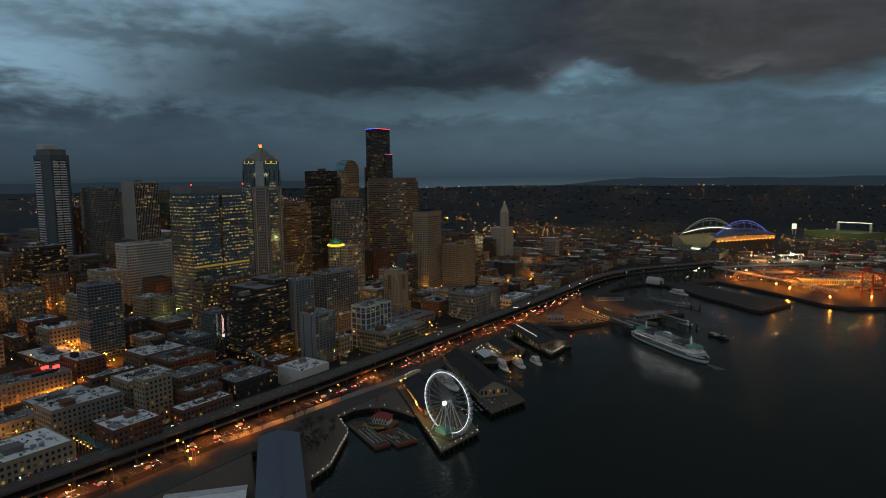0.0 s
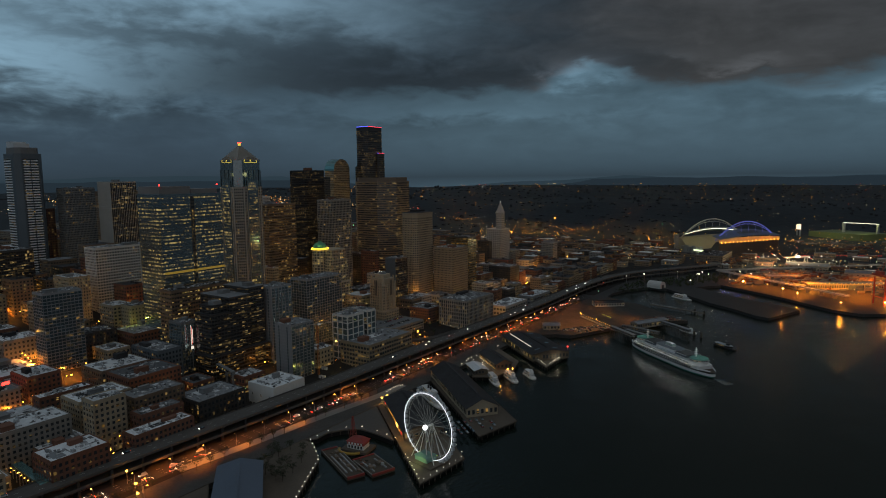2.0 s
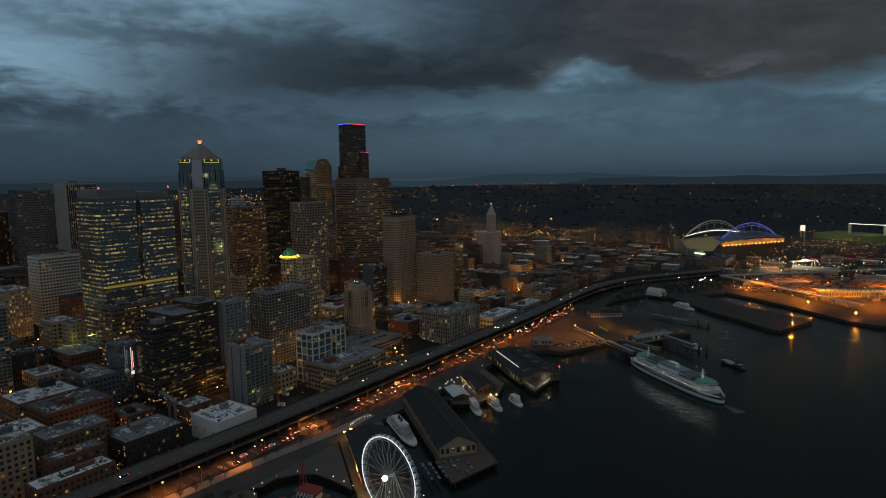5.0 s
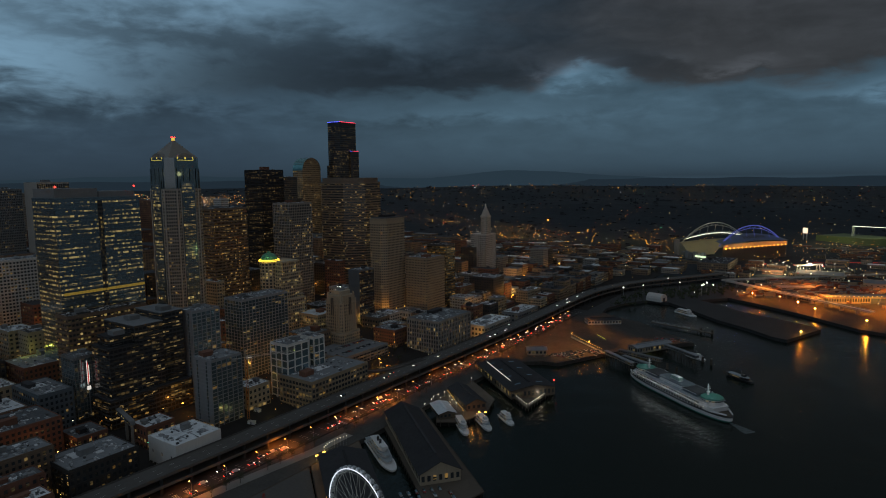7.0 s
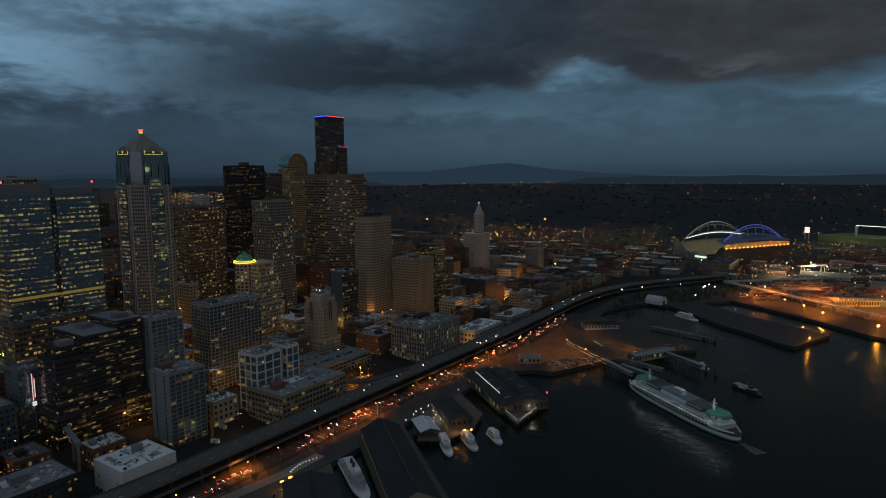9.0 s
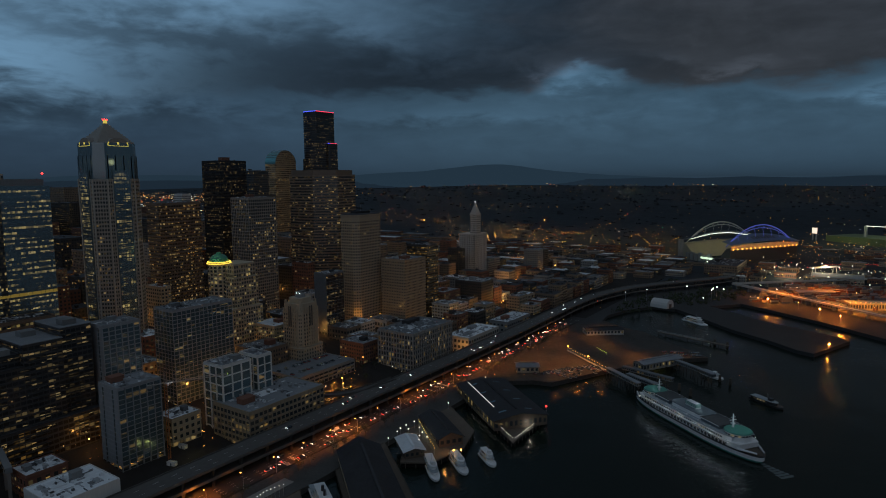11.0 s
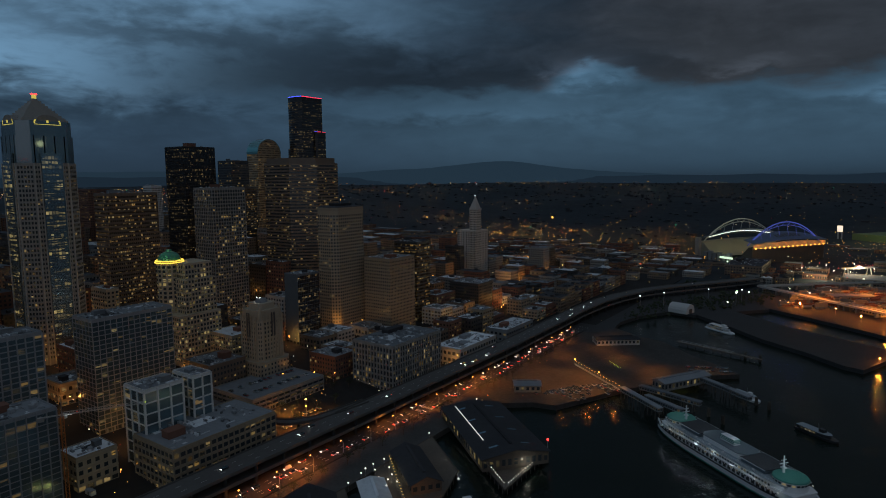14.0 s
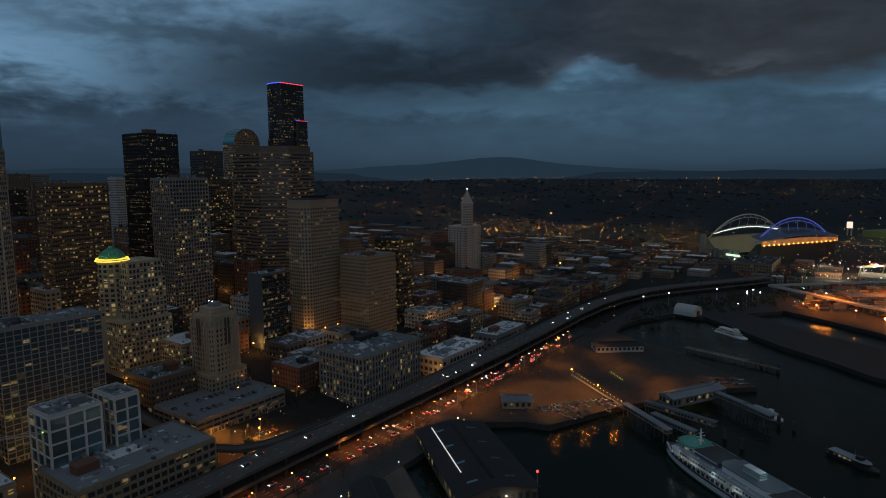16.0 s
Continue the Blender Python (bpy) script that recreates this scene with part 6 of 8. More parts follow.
# unseen point lamps added over and beside the ferry to brighten its white paint
for x, y, z, e in ((-48, 0, 22, 550), (-22, 0, 22, 550), (8, 0, 24, 550), (28, 0, 22, 550), (48, 0, 22, 550), *((-48 + 16 * i, s * 13.6, 10.5, 90) for i in range(7) for s in (-1, 1))):
    ob = new("ship_fill_lamp", bpy.data.lights.new("ship_fill_lamp", "POINT"))
    ob.data.energy, ob.data.color, ob.data.shadow_soft_size = e, (0.92, 1.0, 0.94), 0.5
    ob.location = pose(63, 345, 0, 0, 0, -37.3) @ Vector((x, y, z))


def boat(label, a, b, beam, decks=2, mat="paint_white", name="excursion_boat"):
    L = math.hypot(b[0] - a[0], b[1] - a[1])
    th = thing(name, label, "boat", ((a[0] + b[0]) / 2, (a[1] + b[1]) / 2, 0), math.degrees(math.atan2(b[1] - a[1], b[0] - a[0])))
    o = hull(L, beam, 0, 0.3, True)
    g = Geo()
    g.prism(shrink(o, 0.94, 0.86), -0.8, 0.7)
    g.prism(o, 0.7, 1.9)
    part("hull", g, mat, th)
    for d in range(decks):
        z = 1.9 + 2.5 * d
        c = Geo()
        kx, ky = 0.76 - 0.17 * d, 0.84 - 0.13 * d
        c.prism([(x * kx - L * 0.06, y * ky) for x, y in o], z, z + 2.2)
        ch = part("cabin", c, mat, th)
        r = Geo()
        r.prism([(x * (kx + 0.05) - L * 0.06, y * (ky + 0.08)) for x, y in o], z + 2.2, z + 2.4)
        part("deck", r, "deck_grey" if d < decks - 1 else "paint_white" if d else "deck_grey", ch)
        w = Geo()
        for s in (-1, 1):
            n = max(3, int(L * kx * 0.72 / 1.6))
            for i in range(n):
                x = (i - n / 2) * 1.6 - L * 0.08
                y = s * (beam / 2 * ky + 0.05)
                q = [(x, y, z + 0.5), (x + 1.3, y, z + 0.5), (x + 1.3, y, z + 1.8), (x, y, z + 1.8)]
                w.poly(q if s < 0 else q[::-1])
        tagged(part("glazing", w, "w_ship", ch), kind="stuff")
    top = 1.9 + 2.5 * decks
    w = Geo()
    w.box(L * 0.06, L * 0.18, -beam * 0.2, beam * 0.2, top, top + 2.0)
    part("wheelhouse", w, mat, th)
    m = Geo()
    m.tube((L * 0.02, 0, top), (L * 0.02, 0, top + 5), 0.12, sides=5)
    part("mast", m, "steel", th)
    if L > 45:
        for x in (-L * 0.12, -L * 0.02):
            f = Geo()
            f.tube((x, 0, top), (x, 0, top + 3.2), 1.0, 0.9, sides=10)
            part("funnel", f, "black", th, "black funnel")


boat("large white tour ship moored between two piers", (-112, 112), (-62, 80), 11, 3, name="tour_ship")
boat("white excursion boat with two lit decks", (-76, 183), (-52, 160), 7.5, 2)
boat("white excursion boat with an upper deck", (-64, 196), (-41, 178), 7.5, 2)
boat("small white motor yacht", (-49, 211), (-31, 198), 6.5, 2, name="motor_yacht")
boat("white passenger ferry in the slip", (-30, 718), (4, 694), 10, 2, name="passenger_ferry")
boat("dark work barge with deck gear", (92, 437), (118, 420), 8, 1, "black", "barge")
boat("tug at the terminal landing", (40, 488), (62, 474), 8, 1, "paint_white", "tug_boat")


def red_pavilion():
    """Floating red workshop: house with white bands, hip roof, lattice mast, yellow float."""
    th = thing("float_pavilion", "red and white floating workshop with a lattice mast", "pavilion", (-72, -20, 0), 12)
    g = Geo()
    g.box(-11, 11, -8, 8, -1, 1.8, True)
    part("pontoon", g, "timber", th)
    g = Geo()
    g.box(-7, 7, -4.5, 4.5, 1.8, 5.0)
    part("lower_wall", g, "paint_white", th)
    g = Geo()
    g.box(-7.1, 7.1, -4.6, 4.6, 5.0, 7.4)
    part("upper_wall", g, "paint_red", th)
    g = Geo()
    g.prism([(-8, -5.4), (8, -5.4), (8, 5.4), (-8, 5.4)], 7.4, 10.2, 0.62)
    part("hip_roof", g, "paint_red", th)
    for i in range(5):
        g = Geo()
        g.box(-6 + i * 2.6, -4.6 + i * 2.6, -4.66, -4.5, 2.4, 4.4, True)
        part("window", g, "w_one", th)
        g = Geo()
        g.box(-5.9 + i * 2.6, -4.5 + i * 2.6, -4.72, -4.6, 5.4, 6.8, True)
        part("white_panel", g, "paint_white", th)
    for dx in (-2, 2):
        for dy in (-2, 2):
            g = Geo()
            g.tube((-5 + dx, 1 + dy, 7.4), (-5 + dx * 0.15, 1 + dy * 0.15, 25), 0.2, sides=4)
            part("mast_leg", g, "paint_red", th)
    for z in (10.5, 13, 15.5, 18, 20.5):
        g = Geo()
        k = 2 * (1 - (z - 7.4) / 20.5)
        for a, b in (((-k, -k), (k, -k)), ((k, -k), (k, k)), ((k, k), (-k, k)), ((-k, k), (-k, -k))):
            g.tube((-5 + a[0], 1 + a[1], z), (-5 + b[0], 1 + b[1], z + 1.2), 0.12, sides=4)
        part("mast_lattice", g, "paint_red", th)
    g = Geo()
    g.sweep([(-3 + 9 * math.cos(a), -8 + 5 * math.sin(a), 1.6) for a in [math.pi * (0.95 + 1.0 * i / 14) for i in range(15)]], 1.1, 6)
    part("boom", g, "lamp_dim", th, "yellow floating boom")


def barge(label, a, b, half, stripes, rust):
    L = math.hypot(b[0] - a[0], b[1] - a[1])
    th = thing("barge", label, "barge", (*a, 0), math.degrees(math.atan2(b[1] - a[1], b[0] - a[0])), "work barges")
    g = Geo()
    g.prism([(0, -half), (L, -half), (L, half), (0, half)], -1.5, 1.8)
    part("hull", g, "timber", th)
    for x in (0.4, L - 0.4):
        g = Geo()
        g.box(x - 0.5, x + 0.5, -half, half, 1.0, 2.6, True)
        part("end_coaming", g, "paint_red", th)
    for y in (-half + 0.3, half - 0.3):
        g = Geo()
        g.box(1, L - 1, y - 0.25, y + 0.25, 1.8, 2.5)
        part("side_coaming", g, "concrete", th)
    rng = random.Random(int(L * 10))
    for i in range(stripes):
        g = Geo()
        y = -half * 0.55 + i * half * 1.1 / max(1, stripes - 1)
        g.box(L * 0.25, L * 0.85, y - 0.5, y + 0.5, 1.8, 2.5)
        part("white_truss", g, "unit", th)
    for i in range(12):
        g = Geo()
        x, y, s_ = rng.uniform(2, L - 4), rng.uniform(-half + 1, half - 2), rng.uniform(0.8, 2.6)
        g.box(x, x + s_ * 1.4, y, y + s_, 1.8, 1.8 + s_ * 0.7)
        part("deck_crate", g, rng.choice(rust), th)


barge("long work barge with white trusses on its deck", (-88, -35), (-41, -56), 6.5, 3, ("brown", "timber"))
barge("rusty work barge with crates and gear", (-57, -31), (-29, -41), 9, 2, ("brown", "brick", "unit", "timber"))
for x, y in ((-112.5, 55), (-112.5, 62)):
    lamp_row("orange lit lamp at the arcade corner", [(x, y), (x + 0.6, y + 1)], 9, 0.8, "sodium_row")


red_pavilion()


def terminal():
    """Ferry terminal: waiting hall, covered walkways, slips with towers."""
    shed("low ferry terminal hall with a lit colonnade", (-110, 560), (-74, 588), 9, 6, 7.5, wall="pale", roof="roof_dark", lit="w_mid", name="terminal_hall", base=4)
    shed("terminal canopy with a bright yellow lit bay", (-12, 452), (14, 498), 7, 7, 8.5, wall="concrete", roof="roof", lit="w_high", name="terminal_canopy", base=4)
    for a, b in (((-33, 424), (6, 394)), ((-22, 437), (28, 424)), ((-11, 417), (20, 401)), ((10, 489), (39, 471)), ((38, 471), (57, 457))):
        th = thing("boarding_walkway", "covered white boarding walkway on piles", "walkway", (*a, 0), math.degrees(math.atan2(b[1] - a[1], b[0] - a[0])))
        L = math.hypot(b[0] - a[0], b[1] - a[1])
        g = Geo()
        g.box(0, L, -2.2, 2.2, 7, 10, True)
        part("gallery", g, "grey", th)
        g = Geo()
        g.box(-0.5, L + 0.5, -2.6, 2.6, 10, 10.4, True)
        part("roof", g, "roof", th)
        w = Geo()
        grid_windows(w, 0, L, -2.2, 2.2, 7.6, 9.6, 2.4, 2.0, 0.7, 0.7)
        tagged(part("glazing", w, "w_low", th), kind="stuff")
        for i in range(int(L / 9) + 1):
            for y in (-1.8, 1.8):
                p = Geo()
                p.tube((i * 9 + 1, y, -5), (i * 9 + 1, y, 7), 0.35, sides=6)
                part("pile", p, "timber", th)
    for x, y in ((2, 408), (12, 395), (34, 424), (46, 414), (60, 470), (70, 464), (20, 388), (44, 600), (30, 604)):
        th = thing("dolphin", "cluster of dark timber mooring piles", "piles", (x, y, 0), group="mooring piles")
        for i in range(7):
            a = i * 2 * math.pi / 6
            r = 0 if i == 6 else 0.8
            p = Geo()
            p.tube((r * 1.6 * math.cos(a), r * 1.6 * math.sin(a), -5), (r * math.cos(a), r * math.sin(a), 6.5), 0.35, sides=6)
            part("pile", p, "timber", th)
    th = thing("finger_pier", "narrow dark finger pier with a white rail", "pier", (-39, 621, 0), math.degrees(math.atan2(-24, 84)))
    g = Geo()
    g.box(0, 88, -2.5, 2.5, 2.6, 3.4, True)
    part("deck", g, "plank", th)
    for y in (-2.3, 2.3):
        g = Geo()
        g.tube((0, y, 4.4), (60, y, 4.4), 0.1, sides=4)
        for i in range(21):
            g.tube((i * 3, y, 3.4), (i * 3, y, 4.4), 0.08, sides=4)
        part("rail", g, "paint_white", th)
    for i in range(10):
        p = Geo()
        p.tube((i * 9.5 + 1, 0, -5), (i * 9.5 + 1, 0, 4.5), 0.4, sides=6)
        part("pile", p, "timber", th)
    th = thing("salt_dome", "pale fabric storage dome on the quay", "storage dome", (-74, 770, 4), -15)
    g = Geo()
    n = 10
    for i in range(n + 1):
        a = math.pi * i / n
        for x in (-13, 13):
            g.v.append((x, 10 * math.cos(a), 12 * math.sin(a) ** 0.8 if 0 < i < n else 0))
    for i in range(n):
        g.f.append((2 * i, 2 * i + 1, 2 * i + 3, 2 * i + 2))
    g.f += [tuple(2 * i for i in range(n + 1)), tuple(2 * i + 1 for i in reversed(range(n + 1)))]
    part("shell", g, "white", th)
    d = Geo()
    d.box(13.0, 13.15, -3.5, 3.5, 0, 6, True)
    part("door", d, "dark", th)
    # lot markings and fence
    g = Geo()
    for i in range(9):
        for j in range(14):
            x, y = -96 + i * 9 + j * 1.2, 478 + j * 6.5 + i * 1.5
            g.poly([(x, y, 4.05), (x + 0.25, y, 4.05), (x + 0.25, y + 3.5, 4.05), (x, y + 3.5, 4.05)])
    setting("lot_marks", g, "deck", "faded lane marks on the ferry lot", "stuff")
    th = thing("lot_fence", "long low fence wall lit by orange lamps", "fence", (-97, 477, 4), math.degrees(math.atan2(-56, 72)))
    g = Geo()
    g.box(0, 90, -0.25, 0.25, 0, 1.3)
    part("panel", g, "pale", th)
    for i in range(15):
        p = Geo()
        p.box(i * 6.1 - 0.3, i * 6.1 + 0.3, -0.35, 0.35, 0, 1.6)
        part("post", p, "concrete", th)


terminal()


def stadium():
    th = thing("stadium", "large football stadium with lit white and blue roof arches", "stadium", (-70, 1415, 5), -31)
    # local: y runs along the field, x across; west stand on +x
    L = 215
    for s, x, mat, seat in ((1, 62, "arch_blue", "dark"), (-1, -68, "arch_white", "stand_lit")):
        st = Geo()
        n = 14
        for i in range(n + 1):
            y = -L / 2 + L * i / n
            k = math.sin(math.pi * (0.12 + 0.76 * i / n))
            st.v += [(s * 30, y, 0), (x + s * 1, y, 0), (x + s * 2, y, 33 + 4 * k), (x - s * 8, y, 30 + 6 * k), (s * 30, y, 4)]
            if i:
                a, b = 5 * (i - 1), 5 * i
                for j in range(4):
                    st.f.append((a + j, b + j, b + j + 1, a + j + 1) if s < 0 else (b + j, a + j, a + j + 1, b + j + 1))
        st.f += [(0, 1, 2, 3, 4), tuple(reversed([5 * n + j for j in range(5)]))]
        part("stand", st, seat, th)
        rf = Geo()
        for i in range(n + 1):
            y = -L / 2 + L * i / n
            k = math.sin(math.pi * i / n)
            rf.v += [(x + s * 6, y, 41 + 5 * k), (x - s * 20, y, 47 + 13 * k), (x - s * 20, y, 46 + 13 * k), (x + s * 6, y, 40 + 5 * k)]
            if i:
                a, b = 4 * (i - 1), 4 * i
                for j in range(4):
                    rf.f.append((a + j, b + j, b + (j + 1) % 4, a + (j + 1) % 4))
        part("roof", rf, "roof_slate", th)
        if s > 0:
            for i in range(8):
                y = -34 + i * 9.2
                k = math.sin(math.pi * (y / L + 0.5))
                sg = Geo()
                sg.poly([(x - 2, y, 43.6 + 7.6 * k), (x - 2, y + 6, 43.6 + 7.6 * k), (x - 11, y + 6, 45.8 + 10.4 * k), (x - 11, y, 45.8 + 10.4 * k)])
                part("roof_letter", sg, "deck", th, "pale painted bar on the roof")
        ax = x - s * 10
        for dz, rad in ((0, 1.1), (-6.5, 0.55)):
            g = Geo()
            g.sweep([(ax, -L / 2 + L * i / 26, 36 + (44 + dz) * (1 - (2 * i / 26 - 1) ** 2)) for i in range(27)], rad)
            part("arch", g, mat, th)
        for i in range(1, 25):
            t = i / 25
            z = lambda u, d: 36 + (44 + d) * (1 - (2 * u - 1) ** 2)
            g = Geo()
            g.tube((ax, -L / 2 + L * t, z(t, 0)), (ax, -L / 2 + L * (t + (0.02 if i % 2 else -0.02)), z(t, -6.5)), 0.35, sides=4)
            part("truss_web", g, mat, th)
            if i % 3 == 1:
                g = Geo()
                k = math.sin(math.pi * t)
                g.tube((ax, -L / 2 + L * t, z(t, -6.5)), (x - s * 6, -L / 2 + L * t, 43 + 11 * k), 0.4, sides=4)
                part("hanger", g, mat, th)
        if s < 0:
            lb = Geo()
            for i in range(22):
                y = -L / 2 + L * (i + 1.5) / 24
                k = math.sin(math.pi * (i + 1.5) / 24)
                lb.box(x + 12.8, x + 13.6, y - 3.4, y + 3.4, 41 + 12 * k, 42.6 + 12 * k, True)
            tagged(part("floodlight_bank", lb, "flood", th), kind="stuff")
        else:
            fa = Geo()
            for i in range(n + 1):
                y, top = -L / 2 + L * i / n, 38 + 4 * math.sin(math.pi * i / n)
                fa.v += [(x + 2.4, y, 30), (x + 3.6, y, 30), (x + 3.6, y, top), (x + 2.4, y, top)]
                if i:
                    a, b = 4 * (i - 1), 4 * i
                    for j in range(4):
                        fa.f.append((a + j, b + j, b + (j + 1) % 4, a + (j + 1) % 4))
            part("facade", fa, "facade_amber", th, "orange lit facade band")
            for i in range(16):
                b = Geo()
                b.ball((x + 5, -L / 2 + 6 + i * 13.4, 31), 1.5, 3, 6)
                part("facade_lamp", b, "bulb_amber", th)
    f = Geo()
    f.box(-34, 34, -L / 2, L / 2, 0, 0.5)
    part("field", f, "leaf", th)
    t = Geo()
    t.box(-58, -49, -L / 2 - 26, -L / 2 - 18, 0, 44)
    part("clock_tower", t, "concrete", th)
    for i in range(6):
        s_ = Geo()
        s_.box(-40 + i * 12, -31 + i * 12, -L / 2 - 20, -L / 2 - 14, 0, 16 + 3 * (i % 2))
        part("north_stand_pier", s_, "concrete", th)
    g = Geo()
    g.box(8, 40, -L / 2 - 26, -L / 2 - 25, 8, 12, True)
    part("sign_board", g, "bulb_soft2", th, "white lit sign board")


stadium()
block("long dark brick warehouse with rows of dim windows", -88, -29, 1118, 1230, 24, wall="brown", win="w_mid", z0=4, bay=4.4, floor=4.4, fw=0.45, fh=0.5, roof="roof_dark", kit=5, name="warehouse", seed=55)
TAKEN.append((-88, -29, 1118, 1230))


def lamp(at, energy, col, size=1.0, name="site_lamp"):
    ob = new(name, bpy.data.lights.new(name, "POINT"))
    ob.data.energy, ob.data.color, ob.data.shadow_soft_size = energy, col, size
    ob.location = at
    return ob


_m = pose(-70, 1415, 5, 0, 0, -31)
for y in (-70, 0, 70):
    lamp(_m @ Vector((-30, y, 34)), 4500, (1.0, 0.80, 0.16), 2, "bowl_flood")
    lamp(_m @ Vector((56, y, 100)), 2200, (0.12, 0.18, 1.0), 2, "arch_flood")
    lamp(_m @ Vector((-62, y, 100)), 7000, (1.0, 0.95, 0.7), 2, "arch_flood")
for y in (-98, -70, -42, -14, 14, 42, 70, 98):
    lamp(_m @ Vector((70.5, y, 38)), 2200, (1.0, 0.25, 0.008), 1, "facade_flood")
lamp((120, 1800, 60), 40000, (1.0, 1.0, 0.35), 2, "ballpark_flood")
lamp((230, 1810, 60), 30000, (1.0, 1.0, 0.35), 2, "ballpark_flood")


def ballpark():
    th = thing("ballpark", "distant ballpark with a long bright roof light", "stadium", (175, 1880, 5), -20)
    g = Geo()
    g.prism([(-90, -40), (60, -60), (110, 40), (-60, 70)], 0, 22)
    part("stand", g, "stand_green", th)
    g = Geo()
    g.box(-10, 84, -2, 2, 50, 51, True)
    part("roof_truss", g, "flood", th, "bright white roof light")
    for x in (-8, 82):
        g = Geo()
        g.box(x - 3, x + 3, -4, 4, 0, 50)
        part("roof_leg", g, "steel", th)
    g = Geo()
    g.box(-122, -109, -52, -50, 26, 42, True)
    part("screen", g, "screen", th, "bright white video screen")
    g = Geo()
    g.box(-122, -119, -50, -48, 0, 24)
    g.box(-113, -110, -50, -48, 0, 24)
    part("screen_frame", g, "steel", th)


ballpark()


def port():
    """Container port: roads on stilts, warehouses, gantry cranes, stacked boxes."""
    for a, b, z in (((-13, 988), (214, 806), 12), ((-13, 988), (260, 1242), 12)):
        L = math.hypot(b[0] - a[0], b[1] - a[1])
        th = thing("flyover", "pale concrete flyover across the port", "bridge", (*a, 0), math.degrees(math.atan2(b[1] - a[1], b[0] - a[0])), kind="structure")
        g = Geo()
        g.box(0, L, -5, 5, z - 1.2, z, True)
        part("deck", g, "pale", th)
        for y in (-4.8, 4.8):
            g = Geo()
            g.box(0, L, y - 0.2, y + 0.2, z, z + 1.1)
            part("parapet", g, "pale", th)
        for i in range(int(L / 26)):
            g = Geo()
            g.box(i * 26 + 8, i * 26 + 10, -3, 3, 4, z - 1.2)
            part("pillar", g, "concrete", th)
    rng = random.Random(5)
    for x0, x1, y0, y1, z in ((300, 400, 960, 1000, 17), (410, 500, 985, 1025, 17), (200, 280, 1060, 1110, 14), (90, 170, 1130, 1190, 13), (520, 640, 1050, 1110, 16)):
        block("long port warehouse with a pale roof", x0, x1, y0, y1, z, wall="beige", win="w_low", z0=4, bay=9, floor=6, fw=0.4, fh=0.3, roof="roof", kit=0, name="warehouse", seed=rng.randint(0, 99))
    box = Geo()
    box.box(-6, 6, -1.25, 1.25, 0, 2.6, True)
    mesh = {k: box.mesh("container", k) for k in ("brick", "slate", "tan", "brown", "roof", "dark")}
    for i in range(20):
        for j in range(7):
            if rng.random() < 0.3:
                continue
            bx, by = 60 + i * 19 + j * 9, 880 + j * 22 + i * 7 - 60 * (i > 8)
            if by < 735 + 0.45 * (bx - 217) + 20 and bx > 200 or bx < 217 and by < 869 - 0.79 * (bx - 15) + 16:
                continue
            for k in range(rng.randint(1, 3)):
                ob = new("shipping_container", mesh[rng.choice(list(mesh))])
                ob.matrix_world = pose(bx, by, 4 + 2.6 * k, 0, 0, 35)
                tagged(ob, "weathered steel shipping container stacked on the port apron", "container", "port containers")
    for x, y in ((262, 800), (345, 860)):
        th = thing("gantry_crane", "orange-red container gantry crane at the quay edge", "crane", (x, y, 4), 35)
        for a in (-9, 9):
            for b in (-12, 12):
                g = Geo()
                g.box(a - 0.8, a + 0.8, b - 0.8, b + 0.8, 0, 42)
                part("leg", g, "paint_red", th)
        g = Geo()
        g.box(-2, 2, -55, 30, 42, 45, True)
        part("boom", g, "paint_red", th)
        g = Geo()
        g.tube((0, 12, 45), (0, 4, 66), 0.7, sides=4)
        g.tube((0, 4, 66), (0, -50, 45), 0.3, sides=4)
        g.tube((0, 4, 66), (0, 28, 45), 0.3, sides=4)
        part("stay", g, "paint_red", th)
        g = Geo()
        g.box(-3, 3, 8, 20, 45, 50, True)
        part("machine_house", g, "paint_red", th)
        for z in (12, 30):
            g = Geo()
            g.tube((-9, -12, z), (-9, 12, z), 0.6, sides=4)
            g.tube((9, -12, z), (9, 12, z), 0.6, sides=4)
            part("brace", g, "paint_red", th)


port()
shed("long amber-lit port warehouse with lamps along its eave", (148, 892), (262, 964), 12, 10, 11.5, wall="facade_amber", roof="roof", lit="w_low", name="port_warehouse", base=4.12)
lamp_row("row of yellow lamps along the port warehouse eave", between((152, 880), (270, 954), 20), 15, 0.5, "sodium_row")
for i in range(6):
    x, y = 160 + i * 21, 873 + i * 13.4
    lamp((x, y, 13), 9000, (1.0, 0.36, 0.03), 1.0, "warehouse_flood")
shed("low port shed with a pale roof", (110, 905), (146, 880), 9, 7, 8.5, wall="beige", roof="roof", lit="w_mid", name="port_shed", base=4.12)
shed("low port shed with a pale roof", (80, 962), (128, 990), 10, 8, 9.5, wall="beige", roof="roof", lit="w_mid", name="port_shed", base=4.12)
th = thing("portal_crane", "pale steel portal crane over the rail yard", "crane", (90, 1186, 4.1), 49)
for x in (2, 50):
    for y in (-5, 5):
        g = Geo()
        g.tube((x, y * 1.3, 0), (x, y * 0.5, 17), 0.9, 0.7, sides=6)
        part("leg", g, "pale", th)
    g = Geo()
    g.box(x - 0.8, x + 0.8, -6.5, 6.5, 0.4, 1.6, True)
    part("sill_beam", g, "pale", th)
for y in (-2.2, 2.2):
    g = Geo()
    g.box(-6, 58, y - 0.8, y + 0.8, 17, 19.4, True)
    part("girder", g, "pale", th)
g = Geo()
g.box(22, 30, -3.5, 3.5, 19.4, 22.2, True)
part("trolley", g, "unit", th)
